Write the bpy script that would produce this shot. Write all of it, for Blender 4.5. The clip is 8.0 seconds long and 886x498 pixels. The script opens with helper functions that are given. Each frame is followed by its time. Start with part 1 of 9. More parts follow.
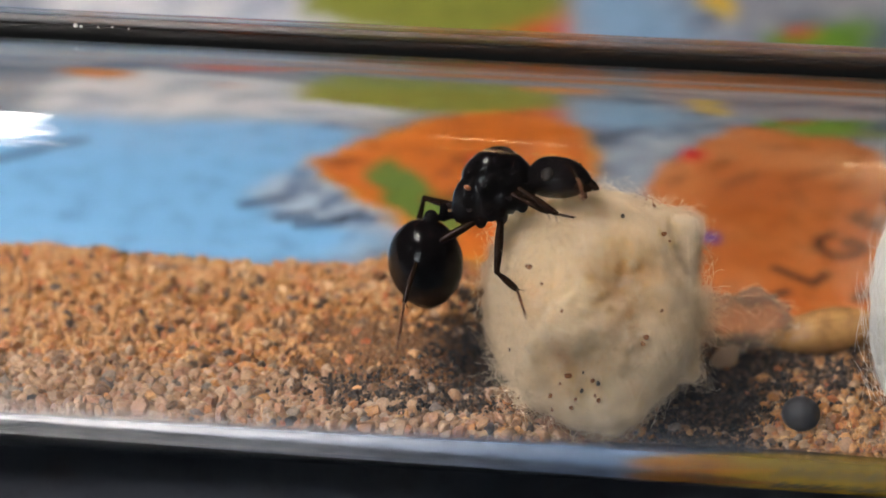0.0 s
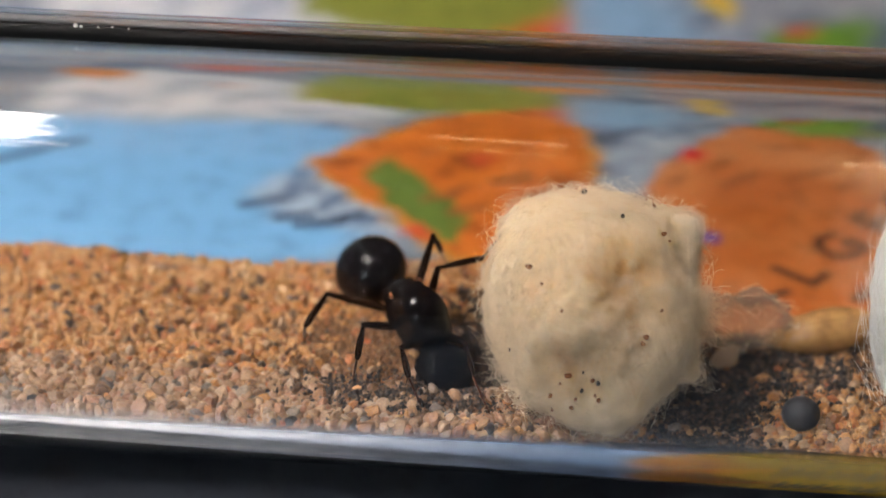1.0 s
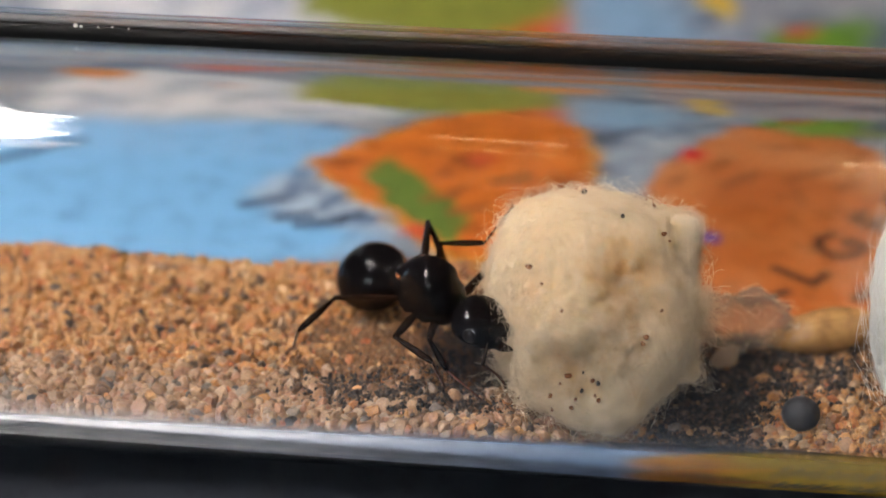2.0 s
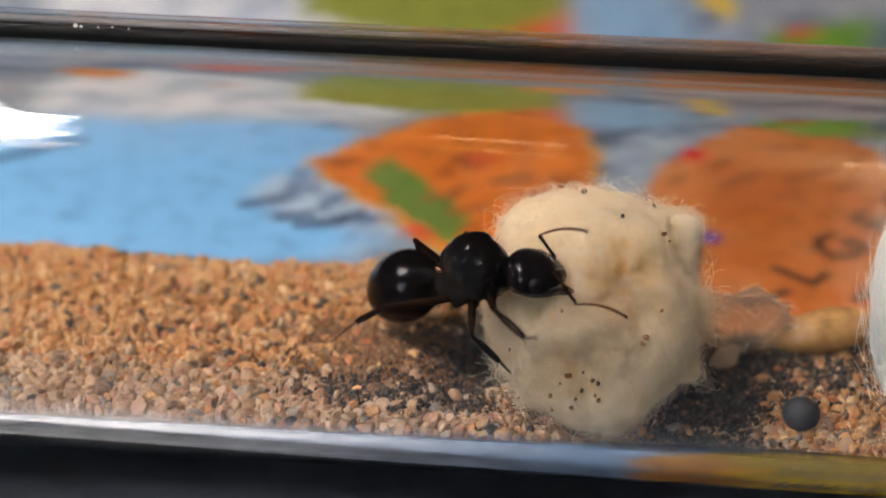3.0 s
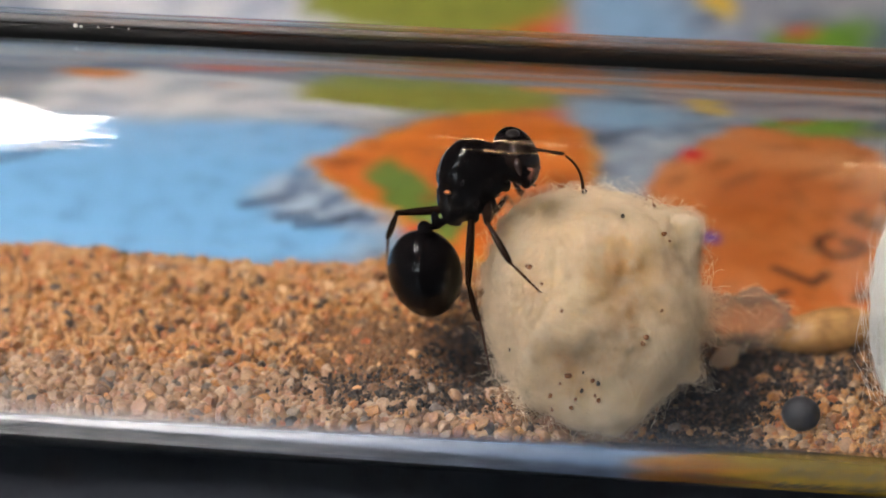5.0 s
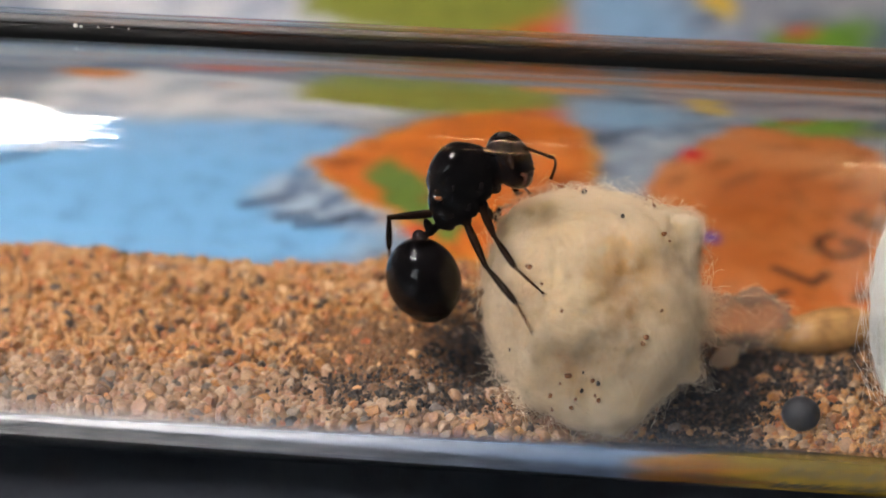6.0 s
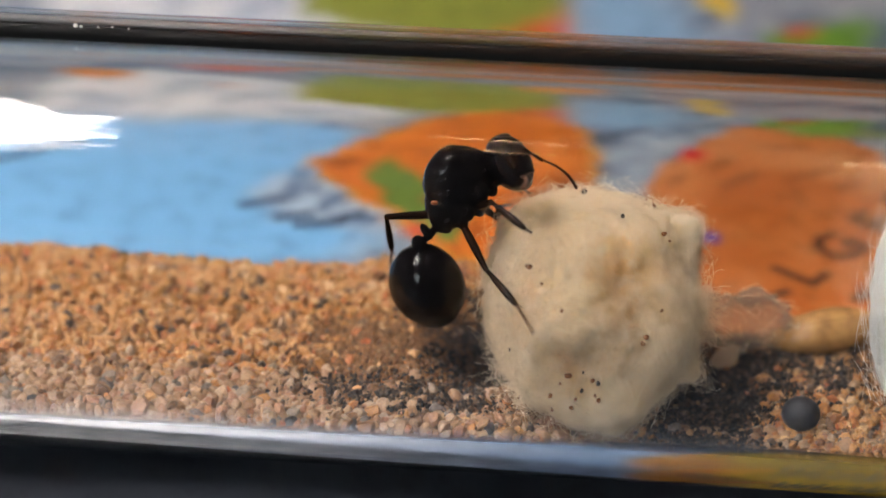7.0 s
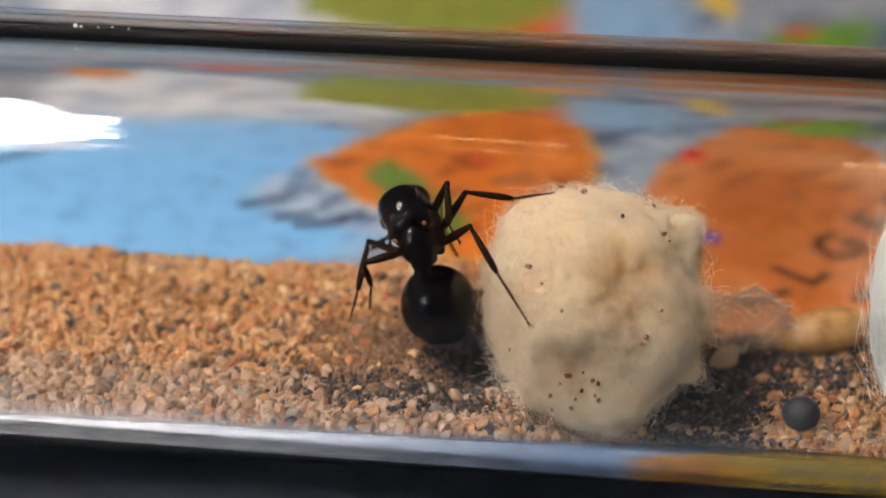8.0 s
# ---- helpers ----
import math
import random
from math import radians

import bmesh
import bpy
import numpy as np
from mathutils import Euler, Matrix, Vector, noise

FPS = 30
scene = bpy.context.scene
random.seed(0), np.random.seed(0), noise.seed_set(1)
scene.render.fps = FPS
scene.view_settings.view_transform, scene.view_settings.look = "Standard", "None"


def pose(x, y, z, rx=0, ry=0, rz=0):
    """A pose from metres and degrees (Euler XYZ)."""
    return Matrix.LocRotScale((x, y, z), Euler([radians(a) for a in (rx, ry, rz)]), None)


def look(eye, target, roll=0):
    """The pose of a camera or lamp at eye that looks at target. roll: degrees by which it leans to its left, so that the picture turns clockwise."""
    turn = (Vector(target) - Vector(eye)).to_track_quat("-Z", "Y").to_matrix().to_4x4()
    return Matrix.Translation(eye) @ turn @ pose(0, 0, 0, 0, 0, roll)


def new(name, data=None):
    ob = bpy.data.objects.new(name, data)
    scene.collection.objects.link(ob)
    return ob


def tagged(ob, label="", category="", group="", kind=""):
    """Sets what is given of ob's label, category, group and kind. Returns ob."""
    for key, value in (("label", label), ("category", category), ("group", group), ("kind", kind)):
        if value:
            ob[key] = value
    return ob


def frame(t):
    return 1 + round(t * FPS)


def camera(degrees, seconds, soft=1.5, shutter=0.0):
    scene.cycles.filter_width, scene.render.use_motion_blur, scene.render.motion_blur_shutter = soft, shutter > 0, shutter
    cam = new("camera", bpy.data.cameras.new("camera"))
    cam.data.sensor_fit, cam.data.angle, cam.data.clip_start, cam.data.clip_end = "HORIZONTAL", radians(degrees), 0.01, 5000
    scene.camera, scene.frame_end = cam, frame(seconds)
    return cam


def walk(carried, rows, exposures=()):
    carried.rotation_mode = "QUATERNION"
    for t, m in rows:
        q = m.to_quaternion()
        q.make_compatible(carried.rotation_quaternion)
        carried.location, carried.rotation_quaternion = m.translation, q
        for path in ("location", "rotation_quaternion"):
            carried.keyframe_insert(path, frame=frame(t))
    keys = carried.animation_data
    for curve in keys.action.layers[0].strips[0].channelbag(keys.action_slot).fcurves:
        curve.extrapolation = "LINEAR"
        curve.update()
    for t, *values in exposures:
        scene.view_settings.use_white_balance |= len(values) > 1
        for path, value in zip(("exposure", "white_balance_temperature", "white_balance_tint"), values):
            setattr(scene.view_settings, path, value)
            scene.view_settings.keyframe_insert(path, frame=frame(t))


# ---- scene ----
MM = 0.001

# camera on a stand, still for the whole shot
AIM = (0.0, 0.0, 0.008)
EYE = (0.006108, -0.074292, 0.060195)
cam = camera(20, 8.0, soft=1.5)
cam.data.dof.use_dof = True
cam.data.dof.focus_distance = 0.0893
cam.data.dof.aperture_fstop = 34.0
walk(cam, [(0.0, look(EYE, AIM, 0.3)), (8.0, look(EYE, AIM, 0.3))], [(0.0, 0.25), (8.0, 0.25)])

# dim room light; the lamps below do the work
world = bpy.data.worlds.new("room_air")
scene.world = world
world.use_nodes = True
world.node_tree.nodes["Background"].inputs["Color"].default_value = (0.55, 0.65, 0.8, 1)
world.node_tree.nodes["Background"].inputs["Strength"].default_value = 0.1


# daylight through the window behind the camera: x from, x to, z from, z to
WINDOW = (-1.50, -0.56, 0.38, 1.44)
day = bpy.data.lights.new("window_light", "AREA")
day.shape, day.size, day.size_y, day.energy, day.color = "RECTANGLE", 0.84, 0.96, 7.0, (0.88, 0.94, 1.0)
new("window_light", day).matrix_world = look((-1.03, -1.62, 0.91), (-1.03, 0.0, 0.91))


# ---------------------------------------------------------------- materials
class Nodes:
    """Short hand for building a node material."""

    def __init__(self, name):
        self.mat = bpy.data.materials.new(name)
        self.mat.use_nodes = True
        self.tree = self.mat.node_tree
        self.tree.nodes.clear()
        self.out = self.add("ShaderNodeOutputMaterial")

    def add(self, kind, **values):
        node = self.tree.nodes.new(kind)
        for key, value in values.items():
            if key == "blend":
                node.blend_type = value
            elif key == "op":
                node.operation = value
            elif key == "data":
                node.data_type = value
            else:
                node.inputs[key.replace("_", " ")].default_value = value
        return node

    def link(self, a, b):
        self.tree.links.new(a, b)

    def coords(self, scale=(1, 1, 1), rot=0.0, loc=(0, 0, 0)):
        tc = self.add("ShaderNodeTexCoord")
        mp = self.add("ShaderNodeMapping")
        mp.inputs["Scale"].default_value = scale
        mp.inputs["Rotation"].default_value = (0, 0, rot)
        mp.inputs["Location"].default_value = loc
        self.link(tc.outputs["Object"], mp.inputs["Vector"])
        return mp.outputs["Vector"]

    def noise(self, vec, scale, detail=4.0, rough=0.55):
        n = self.add("ShaderNodeTexNoise", Scale=scale, Detail=detail, Roughness=rough)
        self.link(vec, n.inputs["Vector"])
        return n

    def ramp(self, fac, stops):
        r = self.add("ShaderNodeValToRGB")
        while len(r.color_ramp.elements) < len(stops):
            r.color_ramp.elements.new(0.5)
        for e, (pos, col) in zip(r.color_ramp.elements, stops):
            e.position = pos
            e.color = (*col, 1)
        self.link(fac, r.inputs["Fac"])
        return r.outputs["Color"]

    def mix(self, fac, a, b, blend="MIX"):
        m = self.add("ShaderNodeMix")
        m.data_type, m.blend_type = "RGBA", blend
        for sock, v in ((m.inputs[0], fac), (m.inputs[6], a), (m.inputs[7], b)):
            if isinstance(v, (int, float)):
                sock.default_value = v
            elif isinstance(v, tuple):
                sock.default_value = (*v, 1)
            else:
                self.link(v, sock)
        return m.outputs[2]

    def bump(self, height, strength, distance):
        b = self.add("ShaderNodeBump", Strength=strength, Distance=distance)
        self.link(height, b.inputs["Height"])
        return b.outputs["Normal"]

    def principled(self, colour, rough, normal=None, **more):
        p = self.add("ShaderNodeBsdfPrincipled")
        for sock, v in ((p.inputs["Base Color"], colour), (p.inputs["Roughness"], rough)):
            if isinstance(v, (int, float)):
                sock.default_value = v
            elif isinstance(v, tuple):
                sock.default_value = (*v, 1)
            else:
                self.link(v, sock)
        for key, v in more.items():
            p.inputs[key.replace("_", " ")].default_value = v
        if normal is not None:
            self.link(normal, p.inputs["Normal"])
        self.link(p.outputs["BSDF"], self.out.inputs["Surface"])
        return p


def glow(name, colour, strength):
    n = Nodes(name)
    e = n.add("ShaderNodeEmission", Color=(*colour, 1), Strength=strength)
    n.link(e.outputs[0], n.out.inputs["Surface"])
    return n.mat


def plain(name, colour, rough, grain=600.0, spread=0.25, relief=0.2, **more):
    n = Nodes(name)
    v = n.coords()
    a = n.noise(v, grain, 6.0)
    dark = tuple(c * (1 - spread) for c in colour)
    light = tuple(min(1.0, c * (1 + spread)) for c in colour)
    col = n.ramp(a.outputs["Fac"], [(0.3, dark), (0.7, light)])
    n.principled(col, rough, n.bump(a.outputs["Fac"], relief, 0.3 / grain), **more)
    return n.mat


def glass_material():
    n = Nodes("tube_glass")
    # drawn glass: faint streaks along the tube
    streak = n.noise(n.coords((25, 900, 900)), 1.0, 3.0)
    g = n.add("ShaderNodeBsdfGlass", Roughness=0.0, IOR=1.5, Color=(0.985, 0.995, 0.99, 1))
    n.link(n.bump(streak.outputs["Fac"], 0.012, 0.00004), g.inputs["Normal"])
    n.link(g.outputs[0], n.out.inputs["Surface"])
    return n.mat


def sand_grain_material(name, stops, rough=0.45):
    n = Nodes(name)
    geo = n.add("ShaderNodeNewGeometry")
    col = n.ramp(geo.outputs["Random Per Island"], stops)
    f = n.noise(n.coords(), 9000.0, 5.0)
    col = n.mix(0.55, col, n.ramp(f.outputs["Fac"], [(0.3, (0.45, 0.4, 0.36)), (0.7, (1, 1, 1))]), "MULTIPLY")
    n.principled(col, rough, n.bump(f.outputs["Fac"], 0.5, 0.00004))
    return n.mat


SAND_STOPS = [(0.0, (0.120, 0.048, 0.016)), (0.12, (0.337, 0.131, 0.030)), (0.28, (0.359, 0.169, 0.047)), (0.44, (0.413, 0.216, 0.077)), (0.56, (0.467, 0.264, 0.112)),
              (0.64, (0.359, 0.094, 0.026)), (0.72, (0.391, 0.179, 0.055)), (0.82, (0.544, 0.358, 0.182)), (0.90, (0.217, 0.126, 0.070)), (0.96, (0.108, 0.073, 0.050)), (1.0, (0.022, 0.020, 0.023))]
PALE_STOPS = [(0.0, (0.124, 0.070, 0.037)), (0.15, (0.248, 0.133, 0.063)), (0.35, (0.304, 0.188, 0.105)), (0.55, (0.351, 0.240, 0.149)), (0.70, (0.295, 0.146, 0.085)), (0.85, (0.400, 0.292, 0.200)), (0.93, (0.171, 0.138, 0.112)), (1.0, (0.038, 0.034, 0.034))]
FINE_STOPS = [(0.0, (0.062, 0.025, 0.007)), (0.35, (0.177, 0.078, 0.020)), (0.7, (0.230, 0.108, 0.030)), (0.85, (0.142, 0.048, 0.011)), (0.95, (0.224, 0.143, 0.066)), (1.0, (0.016, 0.012, 0.008))]
DARK_STOPS = [(0.0, (0.005, 0.005, 0.006)), (0.25, (0.015, 0.014, 0.014)), (0.45, (0.052, 0.029, 0.017)), (0.65, (0.030, 0.026, 0.026)), (0.85, (0.103, 0.060, 0.030)), (1.0, (0.206, 0.138, 0.086))]


STAINS = [((0.00494, -0.00316, 0.00584), 0.0012, (0.93, 0.74, 0.40)), ((0.00639, -0.00190, 0.00814), 0.0014, (0.95, 0.80, 0.44)), ((0.00666, -0.00134, 0.00890), 0.0009, (0.96, 0.84, 0.55)),
          ((0.00449, -0.00323, 0.00613), 0.0005, (0.90, 0.68, 0.32)), ((0.00352, -0.00221, 0.00799), 0.0004, (0.95, 0.74, 0.46)), ((0.00696, -0.00300, 0.00719), 0.0003, (0.90, 0.62, 0.30))]


def stained(n, col):
    """Ochre and yellow stains in the wool, ragged round fixed spots."""
    v = n.coords()
    ragged = n.noise(v, 1800.0, 4.0)
    for spot, size, tint in STAINS:
        d = n.add("ShaderNodeVectorMath", op="DISTANCE")
        n.link(v, d.inputs[0])
        d.inputs[1].default_value = spot
        mr = n.add("ShaderNodeMapRange")
        n.link(d.outputs["Value"], mr.inputs["Value"])
        for key, x in (("From Min", size * 0.4), ("From Max", size * 1.4), ("To Min", 0.6), ("To Max", 0.0)):
            mr.inputs[key].default_value = x
        mu = n.add("ShaderNodeMath", op="MULTIPLY")
        n.link(mr.outputs["Result"], mu.inputs[0])
        n.link(n.ramp(ragged.outputs["Fac"], [(0.38, (0.1, 0.1, 0.1)), (0.58, (1, 1, 1))]), mu.inputs[1])
        col = n.mix(mu.outputs[0], col, tint, "MULTIPLY")
    return col


def cotton_material(name, tint=(0.92, 0.795, 0.62)):
    n = Nodes(name)
    v = n.coords()
    big = n.noise(v, 420.0, 3.0)
    lint = n.noise(n.coords((1, 0.3, 1), 0.6), 5200.0, 5.0, 0.65)
    deep = tuple(c * k for c, k in zip(tint, (0.99, 0.96, 0.84)))
    col = n.ramp(big.outputs["Fac"], [(0.32, deep), (0.62, tint)])
    # hairs lying in two directions show as fine lighter and darker threads
    for turn, along in ((0.6, (1, 0.16, 0.5)), (-0.9, (0.16, 1, 0.5))):
        hair = n.noise(n.coords(along, turn), 7600.0, 4.0, 0.7)
        col = n.mix(0.5, col, n.ramp(hair.outputs["Fac"], [(0.38, (0.80, 0.74, 0.62)), (0.52, (0.97, 0.95, 0.91)), (0.64, (1, 1, 1))]), "MULTIPLY")
    col = stained(n, col)
    p = n.principled(col, 0.9, n.bump(lint.outputs["Fac"], 0.6, 0.00012))
    p.inputs["Subsurface Weight"].default_value = 1.0
    p.inputs["Subsurface Radius"].default_value = (1.0, 0.88, 0.72)
    p.inputs["Subsurface Scale"].default_value = 0.0028
    p.inputs["Specular IOR Level"].default_value = 0.1
    return n.mat


def fibre_material(name, tint=(0.95, 0.835, 0.68), clear=0.0):
    n = Nodes(name)
    geo = n.add("ShaderNodeNewGeometry")
    col = n.ramp(geo.outputs["Random Per Island"], [(0.0, tuple(c * k for c, k in zip(tint, (0.74, 0.70, 0.62)))), (0.45, tint), (1.0, tuple(min(1.0, c * 1.10) for c in tint))])
    col = stained(n, col)
    d = n.add("ShaderNodeBsdfDiffuse")
    t = n.add("ShaderNodeBsdfTranslucent")
    n.link(col, d.inputs["Color"])
    n.link(col, t.inputs["Color"])
    m = n.add("ShaderNodeMixShader", Fac=0.58)
    n.link(d.outputs[0], m.inputs[1])
    n.link(t.outputs[0], m.inputs[2])
    clr = n.add("ShaderNodeBsdfTransparent")
    m2 = n.add("ShaderNodeMixShader", Fac=clear)
    n.link(m.outputs[0], m2.inputs[1])
    n.link(clr.outputs[0], m2.inputs[2])
    sheen = n.add("ShaderNodeBsdfGlossy", Roughness=0.4, Color=(1, 0.98, 0.94, 1))
    m3 = n.add("ShaderNodeMixShader", Fac=0.07 * (1 - clear))
    n.link(m2.outputs[0], m3.inputs[1])
    n.link(sheen.outputs[0], m3.inputs[2])
    n.link(m3.outputs[0], n.out.inputs["Surface"])
    return n.mat


def cuticle_material(name, colour, rough, fine_scale=14000.0, ridges=0.0, shine=0.2):
    n = Nodes(name)
    v = n.coords()
    f = n.noise(v, fine_scale, 4.0)
    big = n.noise(v, 1500.0, 2.0)
    col = n.ramp(big.outputs["Fac"], [(0.3, tuple(c * 0.6 for c in colour)), (0.7, tuple(c * 1.4 for c in colour))])
    relief = n.bump(f.outputs["Fac"], 0.05, 0.000006)
    if ridges:
        lines = n.noise(n.coords((1600, 9000, 5200), 0.3), 1.0, 3.0)
        relief = n.bump(lines.outputs["Fac"], ridges, 0.00006)
    n.principled(col, rough, relief, Specular_IOR_Level=shine)
    return n.mat


def map_material():
    """A printed school map: sea, lands and mountains as soft-edged patches of ink."""
    n = Nodes("printed_map")
    base = n.coords((1000, 1000, 1000))          # millimetres
    warp = n.noise(base, 0.16, 5.0, 0.6)
    off = n.add("ShaderNodeVectorMath", op="MULTIPLY_ADD")
    n.link(warp.outputs["Color"], off.inputs[0])
    off.inputs[1].default_value = (7.0, 7.0, 0)
    n.link(base, off.inputs[2])
    shift = n.add("ShaderNodeVectorMath", op="SUBTRACT")
    n.link(off.outputs[0], shift.inputs[0])
    shift.inputs[1].default_value = (3.5, 3.5, 0)
    warped = shift.outputs[0]

    def patch(under, centre, radii, turn, colour, edge=0.10, vec=None):
        mp = n.add("ShaderNodeMapping")
        mp.vector_type = "TEXTURE"
        mp.inputs["Location"].default_value = (*centre, 0)
        mp.inputs["Rotation"].default_value = (0, 0, radians(turn))
        mp.inputs["Scale"].default_value = (*radii, 1)
        n.link(vec or warped, mp.inputs["Vector"])
        flat = n.add("ShaderNodeVectorMath", op="MULTIPLY")
        n.link(mp.outputs[0], flat.inputs[0])
        flat.inputs[1].default_value = (1, 1, 0)
        ln = n.add("ShaderNodeVectorMath", op="LENGTH")
        n.link(flat.outputs[0], ln.inputs[0])
        mr = n.add("ShaderNodeMapRange")
        mr.interpolation_type = "SMOOTHSTEP"
        n.link(ln.outputs["Value"], mr.inputs["Value"])
        for key, v in (("From Min", 1 - edge), ("From Max", 1 + edge), ("To Min", 1.0), ("To Max", 0.0)):
            mr.inputs[key].default_value = v
        return n.mix(mr.outputs["Result"], under, colour)

    # a second, finer waver for coasts
    waver = n.noise(base, 0.5, 4.0, 0.6)
    coast = n.add("ShaderNodeVectorMath", op="MULTIPLY_ADD")
    n.link(waver.outputs["Color"], coast.inputs[0])
    coast.inputs[1].default_value = (2.6, 2.6, 0)
    n.link(base, coast.inputs[2])
    back = n.add("ShaderNodeVectorMath", op="SUBTRACT")
    n.link(coast.outputs[0], back.inputs[0])
    back.inputs[1].default_value = (1.3, 1.3, 0)
    coast = back.outputs[0]

    def land(under, corners, colour, edge=0.35):
        """A convex land: the least distance inside its borders."""
        mid = (sum(p[0] for p in corners) / len(corners), sum(p[1] for p in corners) / len(corners))
        inside = None
        for (ax, ay), (bx, by) in zip(corners, corners[1:] + corners[:1]):
            nx, ny = ay - by, bx - ax
            size = math.hypot(nx, ny)
            nx, ny = nx / size, ny / size
            if nx * (mid[0] - ax) + ny * (mid[1] - ay) < 0:
                nx, ny = -nx, -ny
            dot = n.add("ShaderNodeVectorMath", op="DOT_PRODUCT")
            n.link(coast, dot.inputs[0])
            dot.inputs[1].default_value = (nx, ny, 0)
            far = n.add("ShaderNodeMath", op="SUBTRACT")
            n.link(dot.outputs["Value"], far.inputs[0])
            far.inputs[1].default_value = nx * ax + ny * ay
            if inside is None:
                inside = far.outputs[0]
            else:
                least = n.add("ShaderNodeMath", op="MINIMUM")
                n.link(inside, least.inputs[0])
                n.link(far.outputs[0], least.inputs[1])
                inside = least.outputs[0]
        mr = n.add("ShaderNodeMapRange")
        mr.interpolation_type = "SMOOTHSTEP"
        n.link(inside, mr.inputs["Value"])
        for key, v in (("From Min", -edge), ("From Max", edge), ("To Min", 0.0), ("To Max", 1.0)):
            mr.inputs[key].default_value = v
        return n.mix(mr.outputs["Result"], under, colour)

    clouds = n.noise(base, 0.22, 5.0, 0.6)
    col = n.ramp(clouds.outputs["Fac"], [(0.36, (0.08, 0.12, 0.19)), (0.48, (0.20, 0.25, 0.32)), (0.60, (0.36, 0.38, 0.42))])
    sea = (0.21, 0.47, 0.80)
    orange, rust = (0.66, 0.165, 0.025), (0.58, 0.09, 0.03)
    green = (0.15, 0.30, 0.04)
    col = patch(col, (-13.5, 17.0), (11.5, 9.6), 4, sea, 0.12)
    # pale upland beyond the sea, meadow, and the greyish strait between the lands
    streaks = n.noise(base, 0.3, 5.0, 0.65)
    col = land(col, [(-20.9, 24.4), (-22.1, 33.6), (-18.1, 45.3), (-11.9, 49.4), (-6.7, 35.1), (-2.0, 32.1), (-2.5, 27.5), (-7.9, 25.6), (-14.5, 24.1)], n.ramp(streaks.outputs["Fac"], [(0.38, (0.36, 0.42, 0.52)), (0.55, (0.68, 0.70, 0.73))]), 1.2)
    col = land(col, [(2.5, 29.8), (3.1, 35.5), (11.7, 34.2), (12.4, 30.3), (7.4, 17.4), (5.4, 17.5)], n.ramp(streaks.outputs["Fac"], [(0.38, (0.10, 0.14, 0.22)), (0.5, (0.30, 0.37, 0.47)), (0.6, (0.46, 0.50, 0.56))]), 1.0)
    # snow and ridges beside the first land, then its border, body and forest
    ridge = n.noise(base, 0.6, 5.0, 0.7)
    col = land(col, [(-9.6, 15.1), (-8.0, 18.3), (-6.8, 18.6), (-3.2, 14.7), (-2.5, 12.2), (-4.4, 12.5), (-7.3, 13.0)], n.ramp(ridge.outputs["Fac"], [(0.42, (0.12, 0.18, 0.30)), (0.52, (0.44, 0.54, 0.68))]), 0.9)
    col = land(col, [(-7.8, 18.8), (-4.1, 24.6), (-1.0, 29.3), (3.2, 33.9), (5.3, 22.0), (5.6, 10.7), (-0.7, 10.3)], (0.60, 0.30, 0.04), 0.4)
    stain = n.noise(base, 0.42, 4.0, 0.6)
    col = land(col, [(-7.5, 18.9), (-4.1, 24.2), (-1.0, 28.8), (3.0, 33.1), (5.0, 21.9), (5.4, 10.7), (-0.5, 10.8)], n.ramp(stain.outputs["Fac"], [(0.36, (0.30, 0.075, 0.015)), (0.45, orange), (0.62, (0.72, 0.20, 0.03))]), 0.3)
    col = land(col, [(-9.9, 32.4), (-9.1, 46.7), (0.2, 44.2), (3.2, 41.3), (2.8, 32.2), (-1.0, 28.8), (-3.3, 28.2)], (0.25, 0.29, 0.06), 1.0)
    col = land(col, [(-4.9, 18.4), (-4.0, 20.2), (-0.0, 14.3), (-0.3, 12.2), (-2.0, 12.7), (-3.6, 15.0)], (0.15, 0.23, 0.045), 0.3)
    col = patch(col, (0.1, 20.6), (0.8, 0.8), 0, rust, 0.4, coast)
    col = patch(col, (-2.2, 12.7), (0.8, 0.6), 0, rust, 0.4, coast)
    pale = n.noise(base, 0.2, 3.0, 0.6)
    col = land(col, [(7.3, 17.4), (7.9, 21.0), (9.6, 24.4), (11.8, 30.0), (14.3, 31.5), (16.2, 27.6), (18.4, 26.9), (20.0, 1.0), (7.5, 1.0)], n.ramp(pale.outputs["Fac"], [(0.36, (0.52, 0.14, 0.03)), (0.5, (0.62, 0.19, 0.05)), (0.62, (0.66, 0.26, 0.10))]), 0.3)
    col = patch(col, (16.8, 28.3), (2.6, 1.2), 5, (0.21, 0.26, 0.12), 0.6, coast)
    col = patch(col, (9.2, 23.0), (0.6, 0.8), 0, (0.65, 0.03, 0.03), 0.4, coast)
    col = patch(col, (10.4, 37.3), (1.2, 1.5), 0, (0.6, 0.45, 0.06), 0.5, coast)
    col = patch(col, (3.2, 41.3), (2.2, 2.5), 0, (0.75, 0.30, 0.06), 0.5, coast)
    col = patch(col, (10.2, 13.6), (0.45, 0.5), 0, (0.12, 0.05, 0.35), 0.4, base)
    col = land(col, [(-9.5, 30.2), (-8.0, 36.0), (2.5, 37.0), (3.2, 33.0), (2.0, 29.6), (-4.0, 29.0)], (0.24, 0.27, 0.05), 0.5)
    col = patch(col, (2.6, 30.4), (1.0, 0.8), 0, rust, 0.4)
    col = patch(col, (6.4, 30.5), (2.8, 3.4), 0, (0.25, 0.42, 0.62), 0.6)
    col = patch(col, (10.7, 33.6), (1.1, 1.1), 0, (0.7, 0.5, 0.05), 0.4)
    col = patch(col, (15.6, 30.2), (2.6, 1.9), 0, green, 0.3)
